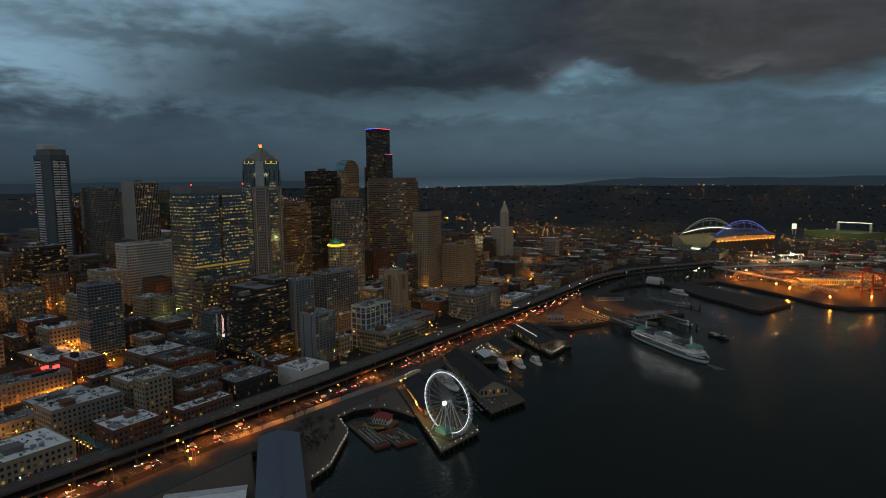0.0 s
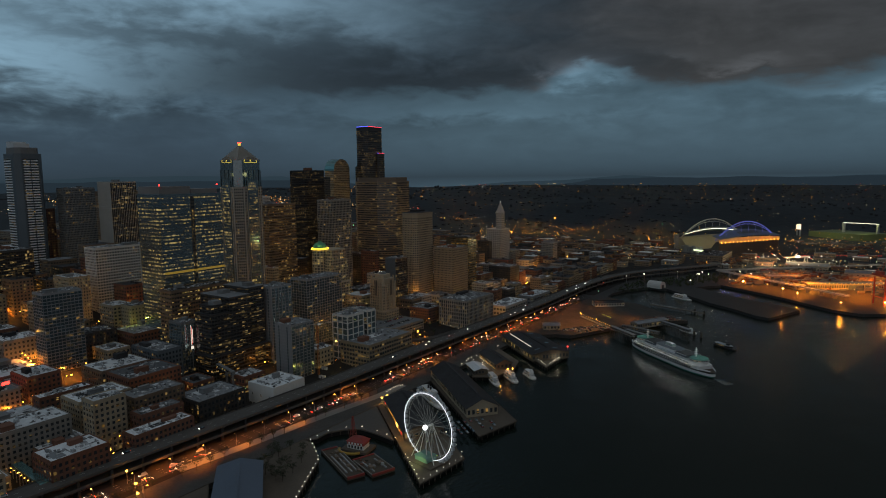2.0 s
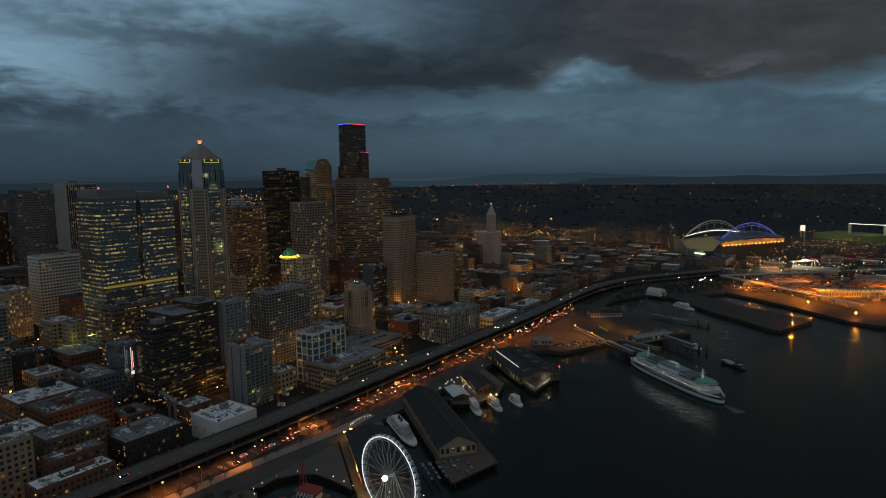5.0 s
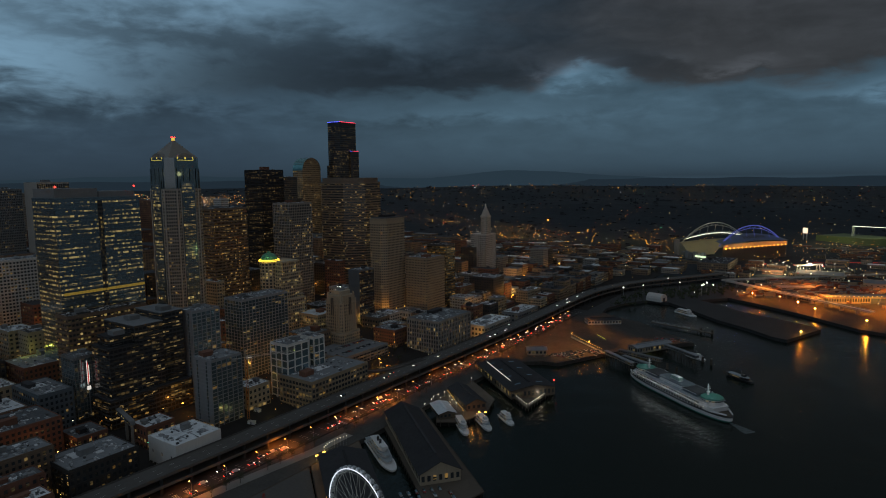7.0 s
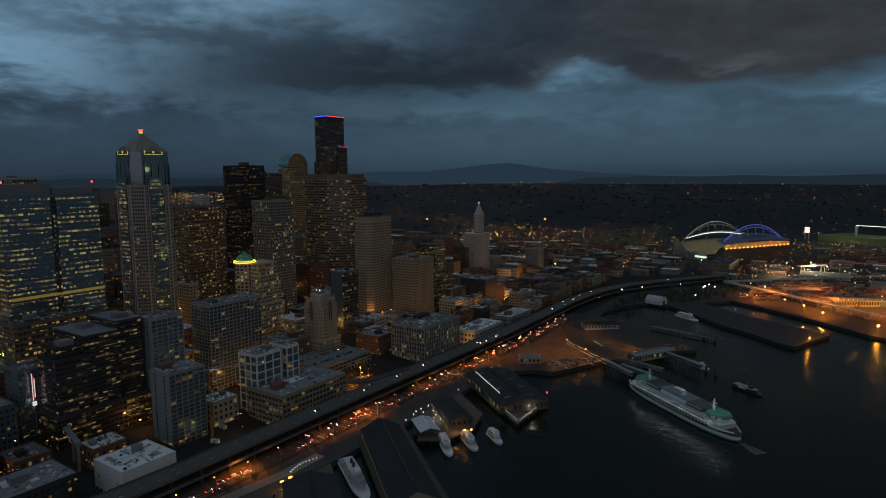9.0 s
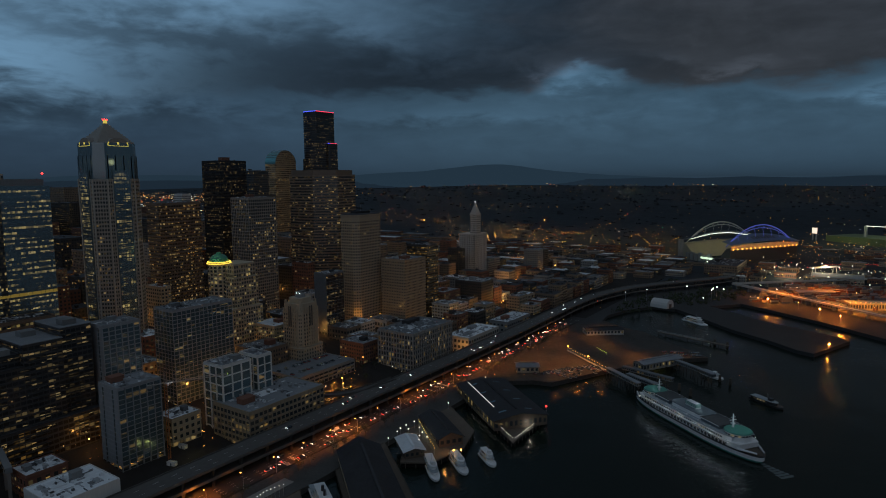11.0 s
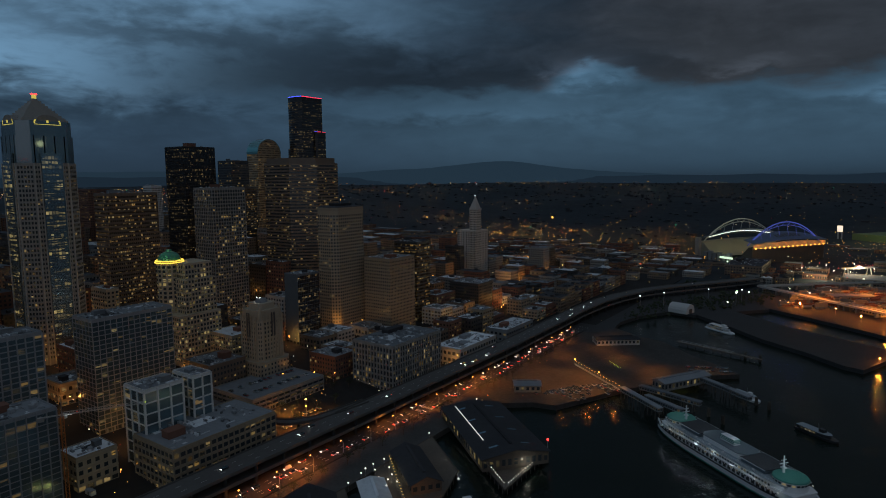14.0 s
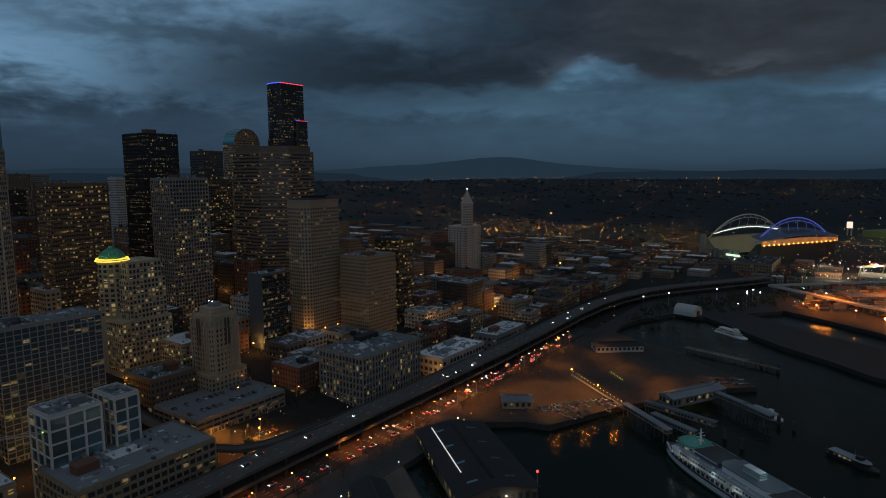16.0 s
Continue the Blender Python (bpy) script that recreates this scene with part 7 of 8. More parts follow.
lamp((95, 1178, 16), 3000, (1.0, 1.0, 0.6), 1.0, "crane_flood")
lamp((120, 1205, 16), 3000, (1.0, 1.0, 0.6), 1.0, "crane_flood")


def container_rows():
    """Rows of further boxes on the apron, too many to pick apart."""
    rng = random.Random(15)
    for mat in ("brick", "slate", "tan", "roof"):
        g = Geo()
        for i in range(210):
            u, v = rng.uniform(0, 1), rng.uniform(0, 1)
            x, y = 30 + 300 * u + 30 * v, 880 + 40 * u + 190 * v
            if y < 735 + 0.45 * (x - 217) + 24 and x > 195 or x < 217 and y < 869 - 0.79 * (x - 15) + 20:
                continue
            k = rng.randint(1, 3)
            c, s_ = math.cos(0.61), math.sin(0.61)
            pts = [(x + c * a - s_ * b, y + s_ * a + c * b) for a, b in ((-6, -1.25), (6, -1.25), (6, 1.25), (-6, 1.25))]
            for j in range(k):
                g.prism(pts, 4.15 + 2.65 * j, 6.75 + 2.65 * j)
        setting("container_stacks", g, mat, "stacked weathered steel containers further back on the apron", "stuff", "containers")


container_rows()

# ---- market quarter and city blocks ----
MARKET = [
    (-200, -174, -191, -155, 30, "brick", "roof_pale", "old brick market block with a pale flat roof"),
    (-224, -182, -262, -214, 30, "beige", "roof_pale", "long cream market hall with arched windows"),
    (-262, -234, -205, -152, 36, "concrete", "roof_pale", "concrete market garage with open bays"),
    (-229, -213, -145, -122, 47, "beige", "roof_pale", "narrow cream market block with dark windows"),
    (-196, -180, -134, -88, 25, "brick", "roof_pale", "long brick warehouse beside the elevated road"),
    (-214, -199, -118, -84, 31, "brick", "roof", "dark brick loft block"),
    (-242, -219, -112, -70, 38, "brown", "roof", "dark brown loft block with roof plant"),
    (-275, -246, -140, -100, 38, "beige", "roof_pale", "pale stepped market block"),
    (-340, -325, -215, -150, 38, "concrete", "roof", "long low market arcade with a green roof edge"),
    (-300, -288, -150, -110, 36, "brick", "roof_pale", "low market block with a pale roof"),
    (-372, -340, -138, -112, 40, "brick", "roof_pale", "brick corner block with a pale roof"),
    (-335, -300, -96, -52, 41, "brown", "roof_pale", "wide low block with rows of roof plant"),
    (-300, -262, -92, -46, 40, "brick", "roof", "brick loft block with arched parapet"),
    (-230, -196, -72, -28, 27, "dark", "roof", "dark low block by the stairs"),
    (-345, -300, -44, -20, 46, "slate", "roof", "low museum block with grey glass walls"),
    (-430, -385, -20, 34, 46, "brick", "roof", "brick block with amber lit top floor"),
    (-470, -440, -118, -84, 52, "concrete", "roof_pale", "grey stone block with columns"),
    (-505, -478, -122, -90, 56, "brick", "roof_pale", "low shop block with a pale roof"),
    (-440, -412, -60, -24, 50, "dark", "roof_dark", "dark windowless hall with a long wall"),
    (-530, -492, -60, -30, 72, "beige", "roof_pale", "cream office block with lit windows"),
    (-600, -560, -110, -70, 78, "tan", "roof", "tan office block with yellow lit windows"),
    (-262, -215, -312, -268, 30, "brown", "roof_pale", "long brick market hall"),
    (-310, -280, -290, -225, 36, "concrete", "roof_pale", "market arcade with a wide flat roof"),
]
for i, (x0, x1, y0, y1, z, wl, rf, lab) in enumerate(MARKET):
    tower(lab, x0, x1, y0, y1, z, wall=wl, roof=rf, win=("w_low", "w_mid", "w_high")[i % 3 if i > 14 else i % 2], bay=3.6, floor=3.8, fw=0.5, fh=0.52, ledge=0.2, pier=0.25, kit=6, name="market_block" if i < 15 else "city_block", seed=60 + i)

WALLS = ("brick", "brown", "concrete", "grey", "beige", "tan", "dark", "brick", "pale")
WORDS = {"brick": "red brick", "brown": "brown stone", "concrete": "grey concrete", "grey": "grey rendered", "beige": "cream stone", "tan": "tan stone", "dark": "dark clad", "pale": "pale concrete"}


def free(x0, x1, y0, y1, gap=3.0):
    return all(x1 + gap < a or x0 - gap > b or y1 + gap < c or y0 - gap > d for a, b, c, d in TAKEN)


FAR_WALL, FAR_ROOF, FAR_GLASS = {k: Geo() for k in ("brick", "concrete", "brown", "dark")}, {k: Geo() for k in ("roof", "roof_pale", "roof_dark")}, Geo()


def far_block(rng, a0, a1, b0, b1, g0, h):
    """A block further off: part of the joined far quarters."""
    k = rng.choice(("brick", "brick", "brown", "brown", "dark", "concrete"))
    FAR_WALL[k].box(a0, a1, b0, b1, g0 - 6, g0 + h)
    r = FAR_ROOF[rng.choice(("roof", "roof_dark", "roof_dark", "roof_dark", "roof", "roof_dark", "roof_dark", "roof_pale"))]
    z = g0 + h
    r.box(a0 + 0.5, a1 - 0.5, b0 + 0.5, b1 - 0.5, z, z + 0.4)
    FAR_WALL[k].box(a0, a1, b0, b0 + 0.4, z, z + 0.9)
    FAR_WALL[k].box(a1 - 0.4, a1, b0 + 0.4, b1, z, z + 0.9)
    for _ in range(rng.randint(1, 4)):
        x, y, s = rng.uniform(a0 + 2, a1 - 6), rng.uniform(b0 + 2, b1 - 6), rng.uniform(1.5, 4.5)
        r.box(x, x + s, y, y + s * 0.8, z + 0.4, z + 0.4 + s * 0.6)
    grid_windows(FAR_GLASS, a0, a1, b0, b1, g0 + 1, z - 1, 3.6, 3.8, 0.5, 0.5, sides="se")


def city():
    rng = random.Random(11)
    rows = []
    x = -205
    for w in (44, 56, 62, 62, 62, 62, 70, 70, 80, 80, 90, 90, 100):
        rows.append((x - w, x))
        x -= w + 19
    y = -330
    made = 0
    while y < 1330:
        for x0, x1 in rows:
            nearx = -x1
            if y > 560 and nearx < 260 and y > 900:
                continue
            lots = 2 if nearx < 700 else 1
            for i in range(lots):
                for j in range(3 if nearx < 600 else 2):
                    n = 3 if nearx < 600 else 2
                    a0 = x0 + (x1 - x0) * i / lots + 0.8
                    a1 = x0 + (x1 - x0) * (i + 1) / lots - 0.8
                    b0 = y + 74 * j / n + 0.8
                    b1 = y + 74 * (j + 1) / n - 0.8
                    r = rng.random()
                    wl = rng.choice(WALLS)
                    rf = rng.choice(("roof", "roof_pale", "roof_pale", "roof_dark", "roof") if y > -30 else ("roof_pale", "roof_pale", "roof_pale", "roof"))
                    u = rng.random()
                    q = rng.random()
                    if r < 0.12:
                        continue
                    if not free(a0, a1, b0, b1, 1.0):
                        b1 = (b0 + b1) / 2
                        if not free(a0, a1, b0, b1, 1.0):
                            continue
                    # nothing in the way of the waterfront and of the open lots
                    if a1 > -240 and 190 < b1 < 318:
                        continue
                    if math.hypot(a1 + 230, b0 - 250) < 55:
                        continue
                    g0 = ground_z((a0 + a1) / 2, (b0 + b1) / 2)
                    if y < 520:
                        h = (8 + 9 * u if y < -60 else 10 + 14 * u) if nearx < 330 else (12 + 30 * u * u if nearx < 420 else 14 + 46 * u * u)
                        if nearx > 560 and q < 0.3:
                            h += 45 * u
                    elif y < 1000:
                        h = 11 + 17 * u + (30 * u if q < 0.2 and nearx > 330 else 0)
                    else:
                        h = 7 + 10 * u
                    far = nearx > 470 or y > 600
                    if far:
                        far_block(rng, a0, a1, b0, b1, g0, h)
                        continue
                    block(f"{WORDS[wl]} city block with {'pale' if rf == 'roof_pale' else 'grey' if rf == 'roof' else 'dark'} flat roof", a0, a1, b0, b1, g0 + h, wall=wl,
                          win=rng.choice(("w_low", "w_low", "w_mid", "w_amber")), bay=4.2 if not far else 6, floor=3.9, fw=0.5, fh=0.5, ledge=0.0 if far else 0.18, pier=0,
                          roof=rf, kit=4, name="city_block", group="city blocks", seed=rng.randint(0, 9999), sides="se", base=0 if not far else 1.0)
                    made += 1
        y += 92
    return made


city()
rng = random.Random(41)
y = 640
while y < 1420:
    for x0 in range(-330, 60, 46):
        for j in (0, 1):
            b0 = y + 36 * j
            x1 = x0 + rng.uniform(26, 38)
            b1 = b0 + rng.uniform(20, 31)
            cx, cy = (x0 + x1) / 2, (b0 + b1) / 2
            road_x = [p[0] for p in ROAD + [(42, 1150), (110, 1280)] if abs(p[1] - cy) < 90]
            if any(abs(cx - r) < 50 for r in road_x) or rng.random() < 0.22 or not free(x0, x1, b0, b1):
                continue
            if cx > -190 and cy < 1010 or math.hypot(cx + 70, cy - 1415) < 165 or cx > 10 and cy < 1250:
                continue
            far_block(rng, x0, x1, b0, b1, 4.5, rng.uniform(6, 15) if cy > 900 else rng.uniform(10, 20))
    y += 84
for i in range(240):
    x0, y0 = (rng.uniform(25, 520), rng.uniform(1120, 1780)) if i < 170 else (rng.uniform(-80, 12), rng.uniform(1050, 1290))
    x1, y1 = x0 + rng.uniform(14, 44), y0 + rng.uniform(12, 34)
    if i >= 170:
        x1, y1 = x0 + rng.uniform(10, 22), y0 + rng.uniform(10, 20)
    if math.hypot((x0 + x1) / 2 + 70, (y0 + y1) / 2 - 1415) < 190 or math.hypot((x0 + x1) / 2 - 175, (y0 + y1) / 2 - 1880) < 170 or not free(x0, x1, y0, y1, 2):
        continue
    if 70 < x1 and x0 < 150 and 1160 < y1 and y0 < 1250:
        continue
    TAKEN.append((x0, x1, y0, y1))
    far_block(rng, x0, x1, y0, y1, 4.0, rng.uniform(5, 11))
for k, g in FAR_WALL.items():
    setting("far_block_walls", g, k, f"{WORDS[k]} walls of city blocks further inland", "stuff", "buildings")
for k, g in FAR_ROOF.items():
    setting("far_block_roofs", g, k, "flat felt and membrane roofs of city blocks further inland", "stuff", "roofs")
setting("far_block_glazing", FAR_GLASS, "w_mid", "part-lit windows of city blocks further inland", "stuff", "windows")


def far_city():
    """Low roofs and trees of the far quarters, too many to count."""
    rng = random.Random(21)
    walls, woods = Geo(), Geo()
    for i in range(1500):
        y = rng.uniform(900, 4300)
        x = rng.uniform(-3400, 1200)
        if y < 1400 and -1500 < x < 760:
            continue
        if abs(x - 20) < 330 and y < 2000:
            continue
        if x > -100 and y < 1650:
            continue
        s = rng.uniform(6, 15) * (1 if y > 2200 else 1.3)
        h = rng.uniform(3.5, 7) if rng.random() < 0.95 else rng.uniform(9, 18)
        z = (ground_z(x, y) if x < -139 else flats_z(x, y)) - 1
        d = s * rng.uniform(0.5, 1.2)
        walls.box(x, x + s, y, y + d, z, z + h)
    for i in range(1300):
        y = rng.uniform(1300, 4500)
        x = rng.uniform(-3600, 1800)
        if noise.noise((x * 0.0022, y * 0.0022, 3.0)) < 0.02 or (abs(x - 20) < 340 and y < 2000) or (x > -100 and y < 1900):
            continue
        z = ground_z(x, y) if x < -139 else flats_z(x, y)
        for _ in range(3):
            r = rng.uniform(2.0, 4.0)
            woods.blob((x + rng.uniform(-14, 14), y + rng.uniform(-14, 14), z + 1.5), r, rng.uniform(0.8, 1.3))
    setting("far_houses", walls, "far_grey", "grey walls of distant low houses", "stuff", "houses")
    setting("far_woods", woods, "wood_far_hazed", "dark clumps of distant trees", "stuff", "woods")


far_city()


def quay_scrub():
    """Bare trees and scrub on the waste ground between the elevated road and the slip."""
    rng = random.Random(88)
    g = Geo()
    for i in range(700):
        x, y = rng.uniform(-128, 12), rng.uniform(690, 1010)
        road = min((abs(x - px) for px, py in ROAD if abs(py - y) < 60), default=99)
        if road < 24 or x > -104 + 0.62 * (y - 690) or math.hypot(x + 74, y - 770) < 26:
            continue
        r = rng.uniform(0.8, 2.2)
        for _ in range(4):
            g.blob((x + rng.gauss(0, 1.6), y + rng.gauss(0, 1.6), 4 + rng.uniform(0.5, 5)), r * rng.uniform(0.5, 1.0), rng.uniform(0.7, 1.2))
    setting("scrub", g, "leaf", "dark scrub and bare trees on the waste ground", "stuff", "bushes")


quay_scrub()

# ---- lamps ----


def far_lights():
    rng = random.Random(31)
    g = Geo()
    n = 0
    while n < 7500:
        y = rng.uniform(520, 4500) if rng.random() < 0.5 else rng.uniform(900, 2000)
        x = rng.uniform(-3200, 1500)
        if noise.noise((x * 0.0021, y * 0.0021, 9.0)) < 0.03 and rng.random() < 0.75 or y > 1800 and rng.random() < 0.7:
            continue
        if x > -120 and y < 1030 or rng.random() < 0.2 and y > 3000:
            continue
        az = math.degrees(math.atan2(x - 150, y + 100)) + 34.6
        if abs(az) > 42:
            continue
        z = (ground_z(x, y) if x < -139 else flats_z(x, y)) + rng.uniform(6, 16)
        d = math.hypot(x - 150, y + 100)
        g.blob((x, y, z), d * rng.choice((0.00013, 0.00016, 0.0002, 0.00025, 0.0003, 0.00048)))
        n += 1
    # rows of lamps along far roads
    for ax, ay, bx, by, k in ((-900, 1500, -250, 1250, 26), (-1400, 2300, 900, 2050, 60), (-600, 1100, -560, 2400, 30), (-2600, 2600, -900, 2100, 40), (150, 1250, 420, 2600, 34), (-300, 1750, 900, 1650, 40), (-2600, 3600, 1400, 3300, 60)):
        for i in range(k):
            t = (i + rng.uniform(0, 0.6)) / k
            x, y = ax + (bx - ax) * t, ay + (by - ay) * t
            d = math.hypot(x - 150, y + 100)
            z = (ground_z(x, y) if x < -139 else flats_z(x, y)) + 10
            g.blob((x, y, z), d * 0.0004)
    # a row of lamps on the port sheds
    for i in range(26):
        g.blob((300 + i * 8, 958 + i * 1.2, 18), 0.9)
    setting("far_lamps", g, "far_bulbs", "scattered orange and white lamps of the distant city", "stuff", "lights")
    s = Geo()
    for i in range(3600):
        x, y = rng.uniform(-1100, -205), rng.uniform(-280, 1400)
        x = round(x / 80) * 80 - 4 + rng.uniform(-4, 4) if rng.random() < 0.5 else x
        if not free(x, x, y, y, 2):
            continue
        z = ground_z(x, y) + rng.uniform(5, 9)
        d = math.hypot(x - 150, y + 100)
        s.blob((x, y, z), max(0.2, d * rng.choice((0.00028, 0.00035, 0.00045, 0.0006))))
    setting("street_bulbs", s, "far_bulbs", "street and shop lamps between the blocks", "stuff", "lights")


far_lights()


def street_lamp():
    th = thing("street_lamp", "tall steel street lamp with an orange sodium head", "street lamp", (0, 0, -500), group="waterfront street lamps")
    g = Geo()
    g.tube((0, 0, 0), (0, 0, 9.5), 0.14, 0.09, sides=6)
    part("pole", g, "steel", th)
    g = Geo()
    g.tube((0, 0, 9.4), (2.0, 0, 10), 0.07, sides=5)
    part("arm", g, "steel", th)
    g = Geo()
    g.ball((2.2, 0, 9.85), 0.42, 4, 8, 0.7)
    part("head", g, "sodium", th, "glowing orange lamp head")
    b = Geo()
    b.tube((0, 0, 0), (0, 0, 0.6), 0.3, 0.25, sides=6)
    part("foot", b, "concrete", th)
    return th


first = street_lamp()
spots = []
for i, (x, y, dx, dy) in enumerate(along(STREET, 26)):
    if -300 < y < 600:
        spots.append((x + dy * 9.4, y - dx * 9.4, 4.0, 180))
spots += [(-188, 229, 4.5, 40), (-205, 208, 6, 120), (-215, -128, 12, 0), (-139, -153, 4.06, 30), (-128, -158, 4.06, 60), (-377, -108, 27, 0), (-352, -104, 24, 90), (-310, -165, 18, 0), (-282, -210, 16, 40),
          (-330, -140, 21, 20), (-422, -106, 33, 0), (-298, -185, 17, 200), (-240, 300, 10, 0), (-268, 268, 12, 0)]
for k, (x, y, z, a) in enumerate(spots):
    m = pose(x, y, ground_z(x, y) if z > 4.5 else z, 0, 0, a)
    if k:
        copy_thing(first, m)
    else:
        first.matrix_basis = m


def white_mast():
    th = thing("light_mast", "tall mast with a white flood lamp on the quay", "light mast", (-22, 849, 4), group="quay light masts")
    g = Geo()
    g.tube((0, 0, 0), (0, 0, 17.5), 0.25, 0.15, sides=6)
    part("pole", g, "steel", th)
    g = Geo()
    g.ball((0, 0, 18), 0.8, 4, 8)
    part("head", g, "lamp_white", th, "bright white flood head")
    return th


def down_lamp(at, energy, col, spread=140):
    """The light of a street lamp, thrown down on the road."""
    ob = new("street_glow", bpy.data.lights.new("street_glow", "SPOT"))
    ob.data.energy, ob.data.color, ob.data.shadow_soft_size = energy, col, 0.5
    ob.data.spot_size, ob.data.spot_blend = radians(spread), 0.6
    ob.location = at


wm = white_mast()
for x, y in ((-105, 800), (-60, 860), (-125, 760), (60, 905), (90, 1180), (130, 1210), (175, 1190), (150, 1250), (210, 1230), (240, 1270), (100, 1260), (60, 1220), (-20, 880)):
    copy_thing(wm, pose(x, y, 4))
rng = random.Random(3)
for k, (x, y, dx, dy) in enumerate(along(STREET, 26)):
    if -300 < y < 580:
        down_lamp((x + dy * rng.uniform(-2, 9), y, 14), 8000 * rng.choice((0.1, 0.3, 0.6, 1.2, 2.4)), (1.0, 0.25, 0.02), 140)
for x, y, e in ((-377, -112, 4500), (-350, -118, 3500), (-312, -150, 3000), (-296, -190, 4000), (-280, -225, 2500), (-420, -104, 3000), (-190, 226, 3500), (-208, 212, 2500), (-214, -128, 2500), (-140, -150, 3000)):
    down_lamp((x, y, ground_z(x, y) + 12), e * 2.5, (1.0, 0.27, 0.03))
for x, y, e in ((-84, 455, 9000), (-62, 440, 8000), (-40, 425, 7000), (-75, 425, 5000), (-70, 520, 7000), (-30, 500, 7000), (-100, 550, 6000), (-20, 470, 6000), (-72, 392, 5000), (-92, 412, 6000), (-58, 412, 5000), (-112, 440, 8000), (-118, 500, 8000), (-122, 410, 8000), (-125, 370, 7000), (-100, 600, 4000), (10, 520, 4000)):
    down_lamp((x, y, 18), e * 1.5, (1.0, 0.32, 0.04), 150)
for x, y, e in ((60, 920, 160000), (150, 880, 220000), (230, 850, 220000), (330, 930, 400000), (430, 960, 400000), (120, 1000, 160000), (260, 1000, 250000), (90, 1200, 90000), (380, 1060, 250000), (520, 1000, 400000)):
    down_lamp((x, y, 34), e * 1.15, (1.0, 0.235, 0.006), 160)
for x, y, z, e, c in ((-38, -4, 9, 1500, (1.0, 0.5, 0.1)), (-14, -24, 8, 900, (0.9, 1.0, 0.4)), (-52, 8, 9, 1500, (1.0, 0.45, 0.06)), (-112, 54, 9, 700, (1.0, 0.45, 0.06)), (-113, 66, 10, 1200, (1.0, 0.6, 0.2)), (-66, 190, 9, 1200, (1.0, 0.4, 0.08)), (-95, 205, 9, 800, (1.0, 0.9, 0.6)),
                      (-36, 262, 7, 800, (1.0, 0.85, 0.6)), (-80, 250, 8, 700, (1.0, 0.9, 0.7)), (2, 470, 8, 1200, (1.0, 0.7, 0.15)), (-425, -2, 52, 900, (1.0, 1.0, 0.1)), (-100, 392, 9, 500, (1.0, 0.6, 0.1))):
    lamp((x, y, z), e, c, 0.4, "pier_glow")

for x, y in ((-146, -150), (-142, -112), (-148, -70), (-150, -200), (-148, 60), (-146, 175), (-147, 318)):
    down_lamp((x, y, 14), 9000, (1.0, 0.25, 0.02), 145)
# sodium lamps of the market streets
MARKET_LAMPS = [(-440, -103), (-433, -103), (-424, -104), (-414, -106), (-404, -107), (-390, -110), (-385, -111), (-379, -94), (-376, -93), (-374, -74), (-356, -96), (-495, -79), (-600, -57), (-452, -77), (-432, -89),
                (-316, -184), (-319, -172), (-320, -160), (-325, -148), (-326, -139), (-312, -196), (-310, -205), (-305, -215), (-300, -226)]
mk = Geo()
for i, (x, y) in enumerate(MARKET_LAMPS):
    z = max(ground_z(x, y) + 8, 24.0)
    mk.ball((x, y, z), 0.7 if i < 15 else 0.45, 3, 6)
    if i % 2 == 0 or i > 14:
        down_lamp((x, y, z + 2), 34000 if i < 15 else 26000, (1.0, 0.27, 0.02), 165)
setting("market_lamps", mk, "sodium", "orange sodium lamps over the market streets", "stuff", "lights")
for x, y, ang in ((-364, -155, 0), (-360, -147, 12)):
    th = thing("neon_sign", "red neon sign standing on a market roof", "sign", (x, y, ground_z(x, y)), ang)
    g = Geo()
    g.box(-0.2, 0.2, -3.2, 3.2, 12, 14.6, True)
    part("tube", g, "lamp_red", th)
    for a in (-2.6, 2.6):
        g = Geo()
        g.box(-0.15, 0.15, a - 0.15, a + 0.15, 0, 12)
        part("post", g, "steel", th)
ob = lamp((-352, -150, 30), 1800, (1.0, 0.05, 0.03), 0.5, "sign_glow")
th = thing("market_shelter", "long glass-roofed stair shelter with orange lamps", "shelter", (-201, -193, 4.5), math.degrees(math.atan2(-2, 48)))
g = Geo()
g.prism([(-24, -3), (24, -3), (24, 3), (-24, 3)], 12, 13, 0.05)
part("roof", g, "glass_green", th, "green glass roof")
for i in range(9):
    for y in (-2.6, 2.6):
        p = Geo()
        p.box(-23 + i * 5.75 - 0.2, -23 + i * 5.75 + 0.2, y - 0.2, y + 0.2, 0, 12)
        part("post", p, "steel", th)
    p = Geo()
    p.ball((-23 + i * 5.75, -3.4, 10.5), 0.45, 3, 6)
    part("lamp", p, "sodium_row", th)
for x in (-216, -200, -184):
    lamp((x, -197, 14), 500, (1.0, 0.42, 0.08), 0.4, "shelter_glow")
# lamps of the port gate, the railway yard and the old quarter
pb = Geo()
rng = random.Random(8)
for x, y in ((-71, 1209), (-106, 1240), (-92, 1246), (27, 1300), (44, 1310), (55, 1300), (44, 1256), (72, 1213), (77, 1251), (87, 1257), (95, 1131), (85, 1113), (141, 1189), (117, 1133), (24, 1075), (39, 1123), (160, 1217), (76, 1101),
             (-16, 912), (-31, 907), (-27, 819), (12, 1163), (16, 1206), (22, 1223), (105, 1183), (130, 1260), (180, 1230), (200, 1160), (220, 1200)):
    pb.blob((x, y, 14), rng.uniform(0.7, 1.5))
